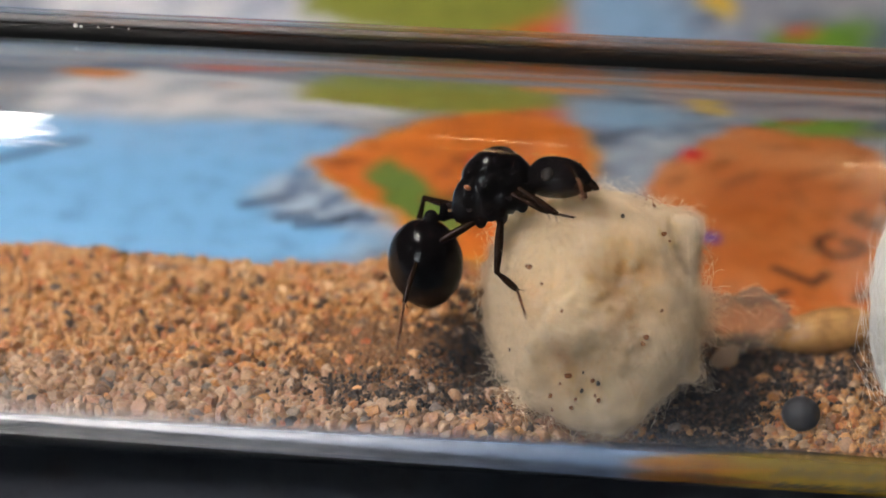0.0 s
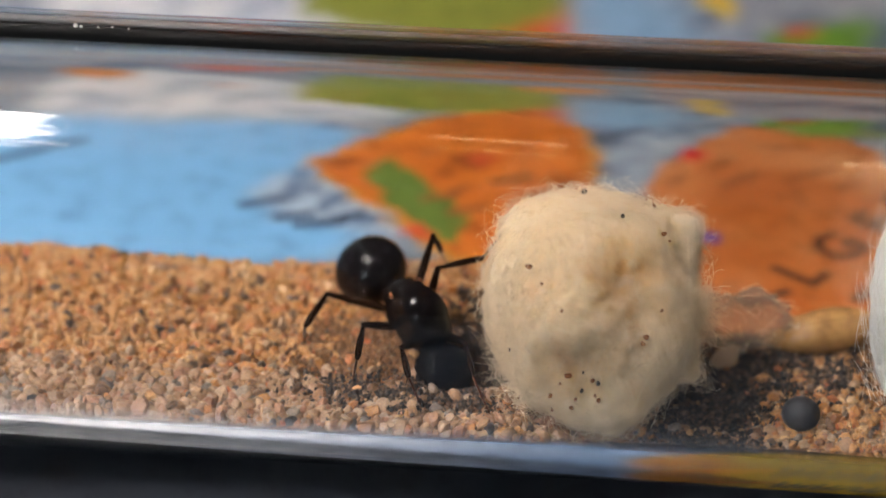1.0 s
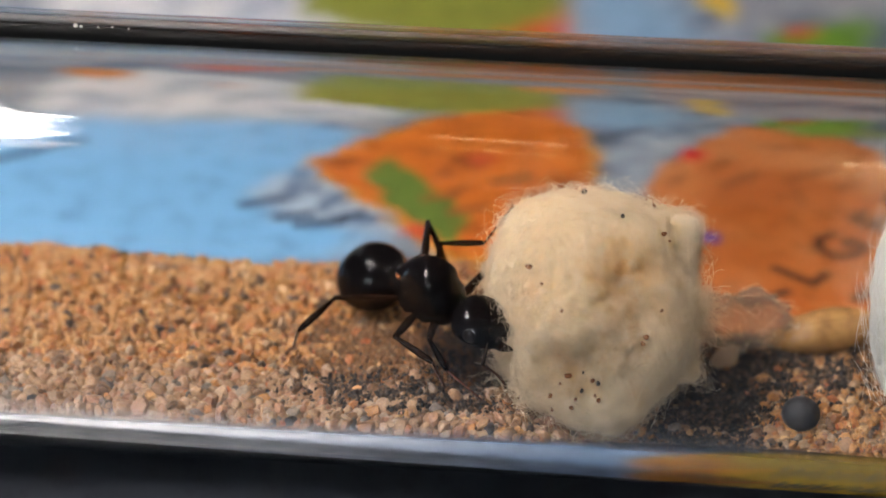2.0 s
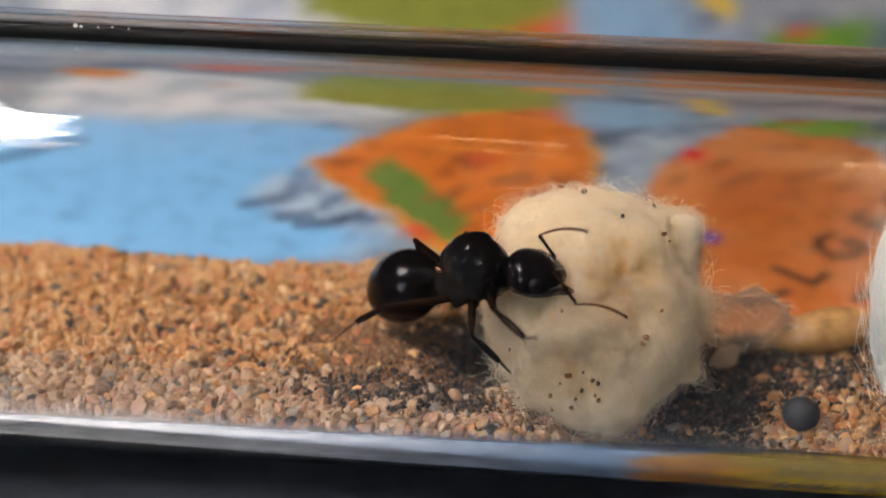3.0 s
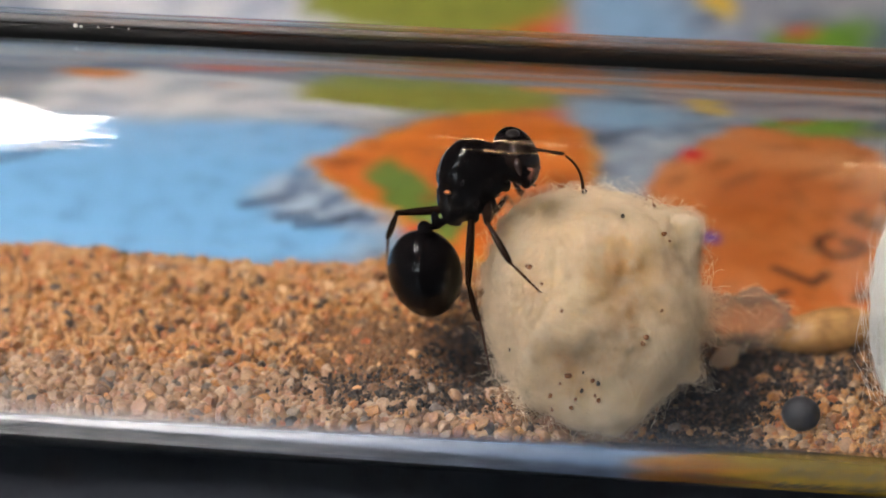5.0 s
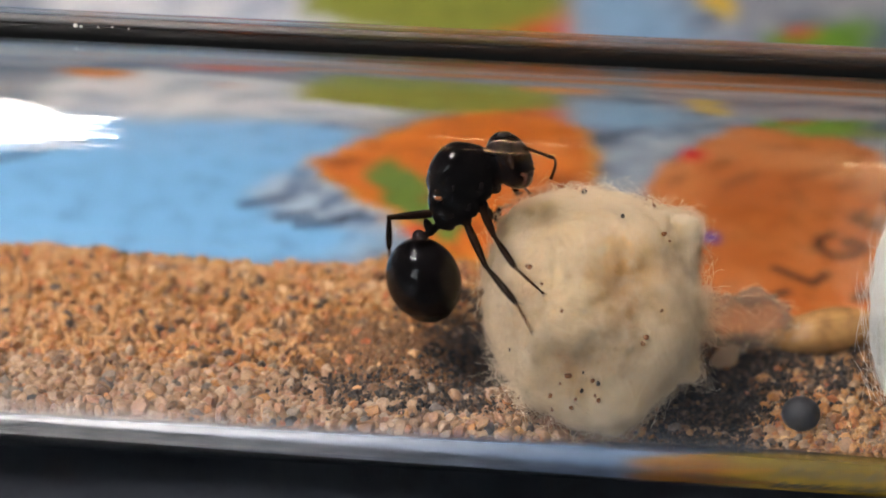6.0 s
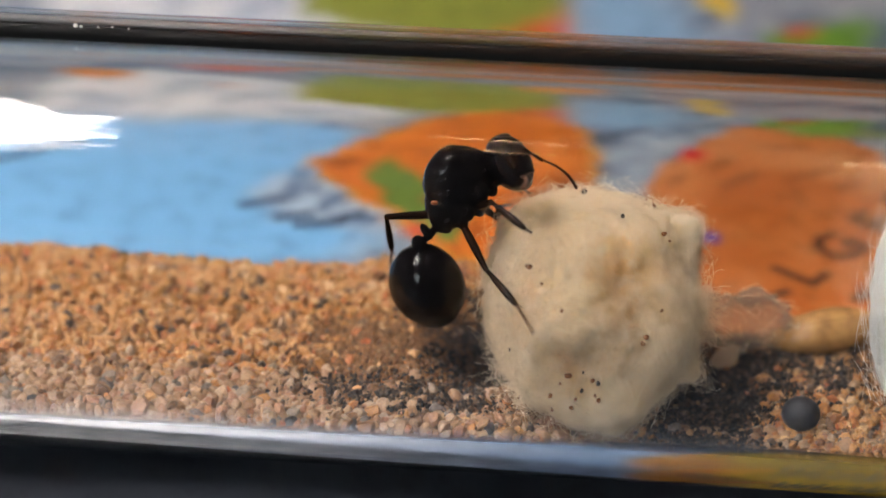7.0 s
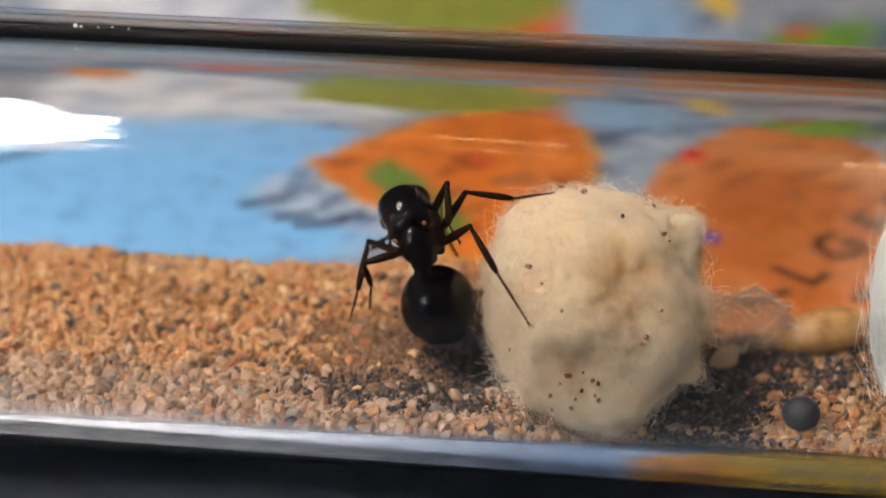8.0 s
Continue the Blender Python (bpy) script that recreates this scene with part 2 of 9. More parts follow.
    col = patch(col, (14.8, 31.2), (1.0, 0.7), 0, rust, 0.5)
    col = patch(col, (-20.6, 38.0), (2.0, 2.6), 0, (0.6, 0.22, 0.05), 0.3)
    col = patch(col, (-15.0, 50.0), (3.2, 5.0), 0, rust, 0.35)
    col = patch(col, (-13.8, 34.0), (0.9, 0.4), 0, (0.6, 0.25, 0.08), 0.4)
    # more lands further off, the pale ones lightened to make up for weak light
    col = patch(col, (-45.0, 130.0), (50, 78), 0, (0.70, 0.71, 0.73), 0.15)
    col = patch(col, (45.0, 140.0), (70, 78), 0, (0.34, 0.17, 0.08), 0.12)
    col = patch(col, (28.0, 47.0), (26, 3.0), 2, (0.44, 0.46, 0.50), 0.5)
    col = patch(col, (14.0, 55.0), (34, 3.6), 3, (0.58, 0.24, 0.06), 0.4)
    col = patch(col, (-2.0, 70.0), (30, 5.0), 3, (0.66, 0.30, 0.14), 0.4)
    col = patch(col, (20.0, 66.0), (40, 4.0), 2, (0.50, 0.50, 0.52), 0.4)
    # near side: dark ground, blue and pale bands, near-black strip, yellow print
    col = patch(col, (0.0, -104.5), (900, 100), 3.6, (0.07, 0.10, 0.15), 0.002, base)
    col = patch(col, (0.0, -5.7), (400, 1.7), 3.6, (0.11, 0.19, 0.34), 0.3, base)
    lines = n.noise(n.coords((30, 2600, 1)), 1.0, 4.0, 0.6)
    col = patch(col, (-22.0, -7.2), (19, 1.7), 3.6, n.ramp(lines.outputs["Fac"], [(0.35, (0.45, 0.52, 0.64)), (0.6, (0.80, 0.83, 0.88))]), 0.6, base)
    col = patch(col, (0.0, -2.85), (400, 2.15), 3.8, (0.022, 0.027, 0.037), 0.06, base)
    col = patch(col, (46.0, -5.5), (38.5, 3.6), 0, (0.160, 0.110, 0.008), 0.03, base)
    col = patch(col, (9.0, -5.3), (2.0, 0.9), -14, (0.20, 0.085, 0.004), 0.3, base)
    col = patch(col, (10.8, -4.9), (1.8, 0.12), -16, (0.22, 0.04, 0.006), 0.5, base)
    fibre = n.noise(base, 14.0, 4.0)
    ink = n.noise(base, 0.75, 5.0, 0.7)
    col = n.mix(0.6, col, n.ramp(ink.outputs["Fac"], [(0.36, (0.50, 0.52, 0.56)), (0.5, (1, 1, 1))]), "MULTIPLY")
    col = n.mix(1.0, col, (0.97, 0.95, 0.93), "MULTIPLY")
    n.principled(col, 0.4, n.bump(fibre.outputs["Fac"], 0.1, 0.00005), Specular_IOR_Level=0.3)
    return n.mat


M_GLASS = glass_material()
M_MAP = map_material()
M_SAND = plain("sand_bed", (0.19, 0.10, 0.042), 0.8, 2600.0, 0.6, 0.8)
M_GRAIN = sand_grain_material("sand_grains", SAND_STOPS)
M_PALE = sand_grain_material("coarse_sand", PALE_STOPS, 0.35)
M_FINE = sand_grain_material("fine_sand", FINE_STOPS, 0.6)
M_DARK = sand_grain_material("soil_and_shade", DARK_STOPS, 0.6)
M_COTTON = cotton_material("cotton_wool")
M_PLUG = cotton_material("plug_wool", (0.92, 0.93, 0.94))
M_FIBRE = fibre_material("cotton_fibre")
M_TUFT = fibre_material("tuft_fibre")
M_LOCK = fibre_material("lock_fibre")
M_SCALE = fibre_material("husk_scale_skin", (0.62, 0.46, 0.30), 0.1)
M_PLUG_FIBRE = fibre_material("plug_fibre", (0.93, 0.94, 0.95))
M_CRUMB = plain("crumb", (0.20, 0.075, 0.025), 0.4, 5000.0, 0.5)
M_SOOT = plain("black_crumb", (0.02, 0.018, 0.016), 0.6, 5000.0, 0.4)
M_ANT = cuticle_material("black_cuticle", (0.004, 0.0035, 0.004), 0.018, shine=0.27)
M_SHIELD = cuticle_material("polished_cuticle", (0.004, 0.0035, 0.004), 0.012, shine=0.36)
M_RUGOSE = cuticle_material("ridged_cuticle", (0.005, 0.004, 0.004), 0.07, 14000.0, 0.22)
M_LEG = cuticle_material("leg_cuticle", (0.010, 0.005, 0.003), 0.16, shine=0.15)
M_FOOT = cuticle_material("foot_cuticle", (0.060, 0.020, 0.009), 0.3)
M_SCAR = plain("wing_scar", (0.24, 0.075, 0.022), 0.4, 5000.0, 0.3)
M_EYE = cuticle_material("eye_facets", (0.012, 0.010, 0.010), 0.3, 40000.0)
M_SEED = plain("seed_coat", (0.34, 0.18, 0.065), 0.22, 1500.0, 0.35, 0.1)
M_BLACK_SEED = plain("black_seed_coat", (0.016, 0.016, 0.020), 0.6, 9000.0, 0.4, 0.6)
M_HUSK = fibre_material("husk_skin", (0.60, 0.50, 0.42), 0.68)
M_INK = plain("printing_ink", (0.15, 0.048, 0.020), 0.5, 3000.0, 0.3)
M_RIVER = plain("faded_ink", (0.30, 0.085, 0.022), 0.5, 3000.0, 0.3)
M_SEA_INK = plain("sea_ink", (0.02, 0.04, 0.09), 0.5, 3000.0, 0.3)
M_TABLE = plain("dark_wood", (0.10, 0.055, 0.03), 0.45, 90.0, 0.4)
M_WALL = plain("wall_paint", (0.09, 0.085, 0.08), 0.9, 40.0, 0.08)
M_HOUSING = plain("lamp_housing", (0.02, 0.02, 0.02), 0.5, 900.0, 0.3)
M_LED = glow("led_glow", (1.0, 0.90, 0.86), 44.0)
M_WARM = glow("warm_glow", (1.0, 0.55, 0.26), 46.0)
M_WARM_WHITE = glow("warm_white_glow", (1.0, 0.72, 0.42), 170.0)


# ---------------------------------------------------------------- mesh helpers
def mesh_part(name, verts, faces, material, parent=None, label="", smooth=True, scale=MM):
    """One mesh object from lists in millimetres, alone or under a thing or part."""
    me = bpy.data.meshes.new(name)
    me.from_pydata([tuple(c * scale for c in v) for v in verts], [], [tuple(f) for f in faces])
    if smooth:
        me.polygons.foreach_set("use_smooth", [True] * len(me.polygons))
    me.materials.append(material)
    me.update()
    ob = new(name, me)
    ob.parent = parent
    return tagged(ob, label)


def join(*lists):
    verts, faces = [], []
    for v, f in lists:
        k = len(verts)
        verts += [tuple(p) for p in v]
        faces += [tuple(i + k for i in q) for q in f]
    return verts, faces


def moved(shape, m):
    return [tuple(m @ Vector(v)) for v in shape[0]], shape[1]


def spindle(profile, seg=20, power=1.0, fine=4):
    """A smooth body along x from rows of (x, half width, top, bottom)."""
    rows = np.array(profile, float)
    t = np.arange(len(rows))
    tt = np.linspace(0, len(rows) - 1, (len(rows) - 1) * fine + 1)
    cols = []
    for c in range(4):
        y = rows[:, c]
        m = np.gradient(y)
        i = np.clip(tt.astype(int), 0, len(rows) - 2)
        s = tt - i
        a, b = y[i], y[i + 1]
        ma, mb = m[i], m[i + 1]
        cols.append((2 * s**3 - 3 * s**2 + 1) * a + (s**3 - 2 * s**2 + s) * ma + (-2 * s**3 + 3 * s**2) * b + (s**3 - s**2) * mb)
    xs, hw, top, bot = cols
    verts, faces = [], []
    for x, w, zt, zb in zip(xs, hw, top, bot):
        mid, half = (zt + zb) / 2, (zt - zb) / 2
        for k in range(seg):
            a = 2 * math.pi * k / seg
            c, s = math.cos(a), math.sin(a)
            verts.append((x, w * math.copysign(abs(c) ** power, c), mid + half * math.copysign(abs(s) ** power, s)))
    for r in range(len(xs) - 1):
        for k in range(seg):
            a, b = r * seg + k, r * seg + (k + 1) % seg
            faces.append((a, b, b + seg, a + seg))
    faces.append(tuple(reversed(range(seg))))
    faces.append(tuple(range((len(xs) - 1) * seg, len(xs) * seg)))
    return verts, [tuple(reversed(f)) for f in faces]


def box(x0, x1, y0, y1, z0, z1):
    v = [(x, y, z) for x in (x0, x1) for y in (y0, y1) for z in (z0, z1)]
    return v, [(0, 1, 3, 2), (4, 6, 7, 5), (0, 4, 5, 1), (2, 3, 7, 6), (0, 2, 6, 4), (1, 5, 7, 3)]


def soft_box(name, size, centre, bevel, material, parent=None, label="", segs=2):
    bm = bmesh.new()
    bmesh.ops.create_cube(bm, size=1.0, matrix=Matrix.Translation(centre) @ Matrix.Diagonal((*size, 1)))
    bmesh.ops.bevel(bm, geom=bm.edges[:], offset=bevel, segments=segs, affect="EDGES", profile=0.5)
    me = bpy.data.meshes.new(name)
    bm.to_mesh(me)
    bm.free()
    me.materials.append(material)
    ob = new(name, me)
    ob.parent = parent
    return tagged(ob, label)


def ico(level):
    bm = bmesh.new()
    bmesh.ops.create_icosphere(bm, subdivisions=level, radius=1.0)
    v = np.array([p.co[:] for p in bm.verts])
    f = np.array([[p.index for p in q.verts] for q in bm.faces])
    bm.free()
    return v, f


ICO1, ICO2, ICO3, ICO5, ICO6 = ico(1), ico(2), ico(3), ico(5), ico(6)


def scatter_mesh(name, places, sizes, material, rng, shape=ICO2, rough=0.28, squash=0.35, smooth=True):
    """Many small irregular stones as one mesh."""
    bv, bf = shape
    n, k = len(places), len(bv)
    axes = np.linalg.qr(rng.normal(size=(n, 3, 3)))[0]
    stretch = 1 + rng.uniform(-squash, squash, (n, 1, 3))
    # cut each stone by a few random planes so that it has flats and edges
    v = np.repeat(bv[None], n, 0)
    for _ in range(7):
        d = rng.normal(size=(n, 1, 3))
        d /= np.linalg.norm(d, axis=2, keepdims=True)
        lim = rng.uniform(0.55, 0.9, (n, 1, 1))
        over = np.maximum((v * d).sum(2, keepdims=True) - lim, 0)
        v = v - over * d
    v = v * (1 + rng.normal(0, rough * 0.12, (n, k, 1))) * stretch
    v = np.einsum("nij,nkj->nki", axes, v) * sizes[:, None, None] / 2 + places[:, None, :]
    faces = (bf[None] + (np.arange(n) * k)[:, None, None]).reshape(-1, 3)
    me = bpy.data.meshes.new(name)
    verts = (v.reshape(-1, 3) * MM).astype(np.float32)
    me.vertices.add(len(verts))
    me.vertices.foreach_set("co", verts.ravel())
    me.loops.add(faces.size)
    me.loops.foreach_set("vertex_index", faces.ravel().astype(np.int32))
    me.polygons.add(len(faces))
    me.polygons.foreach_set("loop_start", np.arange(0, faces.size, 3, dtype=np.int32))
    me.polygons.foreach_set("use_smooth", np.full(len(faces), smooth))
    me.update(calc_edges=True)
    me.materials.append(material)
    return new(name, me)


def strands(name, lines, radius, material, parent=None):
    """Many thin hairs as one mesh of three-sided tubes. lines: array (count, points, 3) in millimetres."""
    lines = np.asarray(lines, float)
    n, k, _ = lines.shape
    tan = np.gradient(lines, axis=1)
    tan /= np.linalg.norm(tan, axis=2, keepdims=True) + 1e-9
    ref = np.where(np.abs(tan[..., 2:3]) > 0.8, np.array([1.0, 0, 0]), np.array([0, 0, 1.0]))
    a = np.cross(tan, ref)
    a /= np.linalg.norm(a, axis=2, keepdims=True) + 1e-9
    b = np.cross(tan, a)
    rad = np.broadcast_to(np.asarray(radius, float), (n,))[:, None, None]
    ring = [lines + rad * (math.cos(t) * a + math.sin(t) * b) for t in (0, 2.0944, 4.18879)]
    v = np.stack(ring, 2).reshape(-1, 3)
    i = np.arange(k - 1)
    quads = []
    for s in range(3):
        q = np.stack([i * 3 + s, i * 3 + (s + 1) % 3, (i + 1) * 3 + (s + 1) % 3, (i + 1) * 3 + s], 1)
        quads.append(q)
    q = np.concatenate(quads)
    faces = (q[None] + (np.arange(n) * k * 3)[:, None, None]).reshape(-1, 4)
    me = bpy.data.meshes.new(name)
    me.vertices.add(len(v))
    me.vertices.foreach_set("co", (v * MM).astype(np.float32).ravel())
    me.loops.add(faces.size)
    me.loops.foreach_set("vertex_index", faces.ravel().astype(np.int32))
    me.polygons.add(len(faces))
    me.polygons.foreach_set("loop_start", np.arange(0, faces.size, 4, dtype=np.int32))
    me.polygons.foreach_set("use_smooth", np.full(len(faces), True))
    me.update(calc_edges=True)
    me.materials.append(material)
    ob = new(name, me)
    ob.parent = parent
    return ob


# ---------------------------------------------------------------- room, table, map, lamps
def room():
    for name, size, centre in (("wall_north", (3.2, 0.1, 2.5), (0, 1.65, 0.5)), ("wall_east", (0.1, 3.2, 2.5), (1.65, 0, 0.5)), ("wall_west", (0.1, 3.2, 2.5), (-1.65, 0, 0.5)),
                               ("ceiling", (3.4, 3.4, 0.1), (0, 0, 1.80)), ("floor", (3.4, 3.4, 0.1), (0, 0, -0.80))):
        ob = soft_box(name, size, centre, 0.002, M_WALL, segs=1)
        tagged(ob, "plain painted surface of a dim room", name.split("_")[0], kind="structure")
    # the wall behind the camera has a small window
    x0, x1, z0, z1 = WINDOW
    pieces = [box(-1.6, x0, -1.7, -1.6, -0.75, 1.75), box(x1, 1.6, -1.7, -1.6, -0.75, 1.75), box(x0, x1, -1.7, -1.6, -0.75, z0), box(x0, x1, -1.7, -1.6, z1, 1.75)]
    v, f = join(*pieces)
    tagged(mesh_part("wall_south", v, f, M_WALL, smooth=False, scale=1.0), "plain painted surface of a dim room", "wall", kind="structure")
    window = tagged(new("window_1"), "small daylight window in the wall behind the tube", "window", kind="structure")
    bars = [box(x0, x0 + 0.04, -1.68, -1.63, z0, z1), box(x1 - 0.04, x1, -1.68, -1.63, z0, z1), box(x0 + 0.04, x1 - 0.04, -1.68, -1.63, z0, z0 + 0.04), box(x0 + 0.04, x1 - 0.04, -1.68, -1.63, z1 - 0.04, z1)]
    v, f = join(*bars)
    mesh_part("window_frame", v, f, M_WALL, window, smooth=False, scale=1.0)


def table():
    t = tagged(new("table"), "dark-stained wooden table under a printed map", "table")
    t.location = (0, 0.15, -0.75)
    soft_box("tabletop", (1.2, 0.8, 0.028), (0, 0, 0.7355), 0.004, M_TABLE, t)
    for x in (-0.54, 0.54):
        for y in (-0.34, 0.34):
            soft_box("leg", (0.05, 0.05, 0.7215), (x, y, 0.36075), 0.004, M_TABLE, t)


def flat_text(letter, size, place, turn, parent):
    cu = bpy.data.curves.new("letter", "FONT")
    cu.body, cu.size, cu.align_x, cu.align_y = letter, size, "CENTER", "CENTER"
    cu.offset = 0.00012
    tmp = bpy.data.objects.new("letter", cu)
    me = bpy.data.meshes.new_from_object(tmp)
    bpy.data.objects.remove(tmp)
    me.materials.append(M_INK)
    ob = new("letter", me)
    ob.parent = parent
    ob.matrix_basis = pose(*place, 0, 0, turn)
    return ob


def wall_map():
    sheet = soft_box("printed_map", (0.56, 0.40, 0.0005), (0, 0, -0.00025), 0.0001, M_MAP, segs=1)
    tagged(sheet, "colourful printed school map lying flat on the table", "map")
    for letter, x, y in (("L", 13.9, 10.9), ("G", 15.6, 13.3), ("E", 17.3, 15.7), ("R", 19.0, 18.2)):
        flat_text(letter, 0.0030, (x * MM, y * MM, 0.00002), 55, sheet)
    rng = np.random.default_rng(4)
    for x, y, l, turn in ((-8.9, 14.8, 2.2, 30), (-7.4, 13.6, 1.8, 20), (-6.2, 13.1, 2.4, 15), (-5.0, 13.9, 1.5, 35), (-20.6, 18.2, 1.8, 40), (-19.4, 19.4, 1.4, 40),
                          (-18.4, 20.2, 1.8, 35), (9.9, 31.2, 1.8, 20), (5.4, 24.6, 1.6, 40), (6.8, 26.4, 1.9, 40), (1.6, 18.4, 2.0, 30), (2.8, 16.8, 1.5, 30),
                          (12.4, 8.8, 2.4, 35), (16.6, 9.6, 2.0, 40)):
        ink = M_SEA_INK if x < -4 or 3 < x < 10 and y > 20 else M_INK
        b = box(-l / 2, l / 2, -0.27, 0.27, 0, 0.012)
        ob = mesh_part("lettering_bar", b[0], b[1], ink, sheet, smooth=False)
        ob.matrix_basis = pose(x * MM, y * MM, 0.000008, 0, 0, turn)
    for x, y, l, turn in ((11.6, 19.8, 2.6, 48), (14.8, 20.9, 3.0, 35), (14.0, 24.7, 2.0, 20), (8.8, 19.3, 1.4, 60), (10.7, 21.6, 1.5, 55), (-1.4, 16.1, 1.8, 20), (-0.1, 15.0, 2.0, 25), (-0.6, 17.0, 1.2, 40), (1.2, 23.0, 2.0, 15), (-2.3, 21.2, 1.3, 30), (16.2, 19.5, 1.6, 30)):
        b = box(-l / 2, l / 2, -0.24, 0.24, 0, 0.012)
        ob = mesh_part("lettering_bar", b[0], b[1], M_RIVER, sheet, smooth=False)
        ob.matrix_basis = pose(x * MM, y * MM, 0.000008, 0, 0, turn)
    for k in range(10):
        tall, wide = rng.uniform(0.9, 1.4), rng.uniform(0.22, 0.32)
        b = box(-wide / 2, wide / 2, -tall / 2, tall / 2, 0, 0.012)
        ob = mesh_part("lettering_bar", b[0], b[1], M_SOOT, sheet, smooth=False)
        ob.matrix_basis = pose((12.6 + k * 0.46) * MM, -5.0 * MM, 0.000008, 0, 0, 24 + 10 * (k % 3))


def led_lamp():
    """Round work lamp with rows of LEDs round a hole, above the tube."""
    lamp = tagged(new("led_lamp"), "oval black work lamp with rows of white LEDs", "lamp")
    seg, r0, r1, oval = 48, 5.5, 17.6, 1.35
    v, f = [], []
    for k in range(seg):
        a = 2 * math.pi * k / seg
        for r, z in ((r0, 1.2), (r1, 1.2), (r1 + 0.5, 1.7), (r1, 9.0), (r0, 9.0)):
            v.append((r * math.cos(a), oval * r * math.sin(a), z))
    for k in range(seg):
        for j in range(5):
            a, b = k * 5 + j, k * 5 + (j + 1) % 5
            c, d = ((k + 1) % seg) * 5 + (j + 1) % 5, ((k + 1) % seg) * 5 + j
            f.append((a, d, c, b))
    mesh_part("housing", v, f, M_HOUSING, lamp, smooth=False)
    soft_box("yoke", (0.027, 0.005, 0.003), (0, 0, 0.0105), 0.001, M_HOUSING, lamp, segs=1)
    soft_box("stem", (0.005, 0.005, 1.650), (0, 0, 0.837), 0.001, M_HOUSING, lamp, segs=1)
    rows = 13
    for k in range(rows):
        y = -15.7 + 31.4 * k / (rows - 1)
        outer = math.sqrt(16.8**2 - y * y)
        inner = math.sqrt(6.2**2 - y * y) if abs(y) < 6.2 else 0.0
        trim = 4.0 * ((k * 7) % 4) / 4
        for s in ((-1, 1) if inner else (0,)):
            x0, x1 = (-outer, outer - trim) if s == 0 else ((-outer, -inner) if s < 0 else (inner, outer - trim))
            b = box(x0, x1, oval * y - 1.2, oval * y + 1.2, 0.2, 1.2)
            mesh_part("led_row", b[0], b[1], M_LED, lamp, smooth=False)
    return lamp


def warm_lamps():
    """Two small hanging lamps, each with one thin warm tube, slightly askew."""
    for xa, ya, xb, yb, fat, shine in ((-20.5, 14.0, -1.5, 2.6, 0.8, M_WARM), (36.0, -5.5, 62.0, -14.0, 0.6, M_WARM_WHITE)):
        lamp = tagged(new("tube_lamp"), "small hanging lamp with a thin warm tube", "lamp")
        lamp.matrix_basis = pose((xa + xb) / 2 * MM, (ya + yb) / 2 * MM, 0.30, 0, 0, math.degrees(math.atan2(yb - ya, xb - xa)))
        l = math.hypot(xb - xa, yb - ya) / 2
        soft_box("holder", ((2 * l + 6) * MM, 10 * MM, 0.006), (0, 0, 0.007), 0.001, M_HOUSING, lamp, segs=1)
        prof = [(-l, 0.3, 0.3, -0.3), (-l * 0.8, fat, fat, -fat), (l * 0.8, fat, fat, -fat), (l, 0.3, 0.3, -0.3)]
        sp = spindle(prof, 8, 1.0, 1)
        mesh_part("tube", sp[0], sp[1], shine, lamp)
        soft_box("stem", (0.004, 0.004, 1.44), (0, 0, 0.73), 0.0005, M_HOUSING, lamp, segs=1)


room()
table()
wall_map()
LAMP = led_lamp()
warm_lamps()


# ---------------------------------------------------------------- tube and sand
AXIS_Z, R_OUT, R_IN = 8.0, 8.0, 6.9


def glass_tube():
    """Test tube along x: round bottom on one side, rolled rim on the other."""
    tube = tagged(new("test_tube"), "clear glass test tube lying on a printed map", "test tube")
    prof = []
    for k in range(9):                                    # closed end, outside
        a = math.pi / 2 * k / 8
        prof.append((-70 - R_OUT * math.cos(a), R_OUT * math.sin(a)))
    prof += [(-70 + 140 * k / 40, R_OUT) for k in range(1, 41)]
    prof += [(70 - 140 * k / 40, R_IN) for k in range(40)]
    for k in range(9):                                    # closed end, inside
        a = math.pi / 2 * (1 - k / 8)
        prof.append((-70 - R_IN * math.cos(a), R_IN * math.sin(a)))
    bead = [(70.02, R_OUT), (70.6, R_OUT + 0.5), (71.3, R_OUT + 0.6), (71.9, R_OUT + 0.1), (71.7, R_IN + 0.3), (70.9, R_IN), (70.02, R_IN), (70.02, R_OUT)]
    seg = 192
    for name, rows in (("barrel", prof), ("rim", bead)):
        v, f = [], []
        for x, r in rows:
            r = max(r, 0.002)
            for k in range(seg):
                a = 2 * math.pi * k / seg
                v.append((x, r * math.cos(a), r * math.sin(a)))
        for i in range(len(rows) - 1):
            for k in range(seg):
                k2 = (k + 1) % seg
                f.append((i * seg + k, i * seg + k2, (i + 1) * seg + k2, (i + 1) * seg + k))
        ob = mesh_part(name, v, f, M_GLASS, tube)
        ob.location = (0, 0, AXIS_Z * MM)
        ob.visible_shadow = False
    return tube


def step(a, b, x):
    s = min(1.0, max(0.0, (x - a) / (b - a)))
    return s * s * (3 - 2 * s)


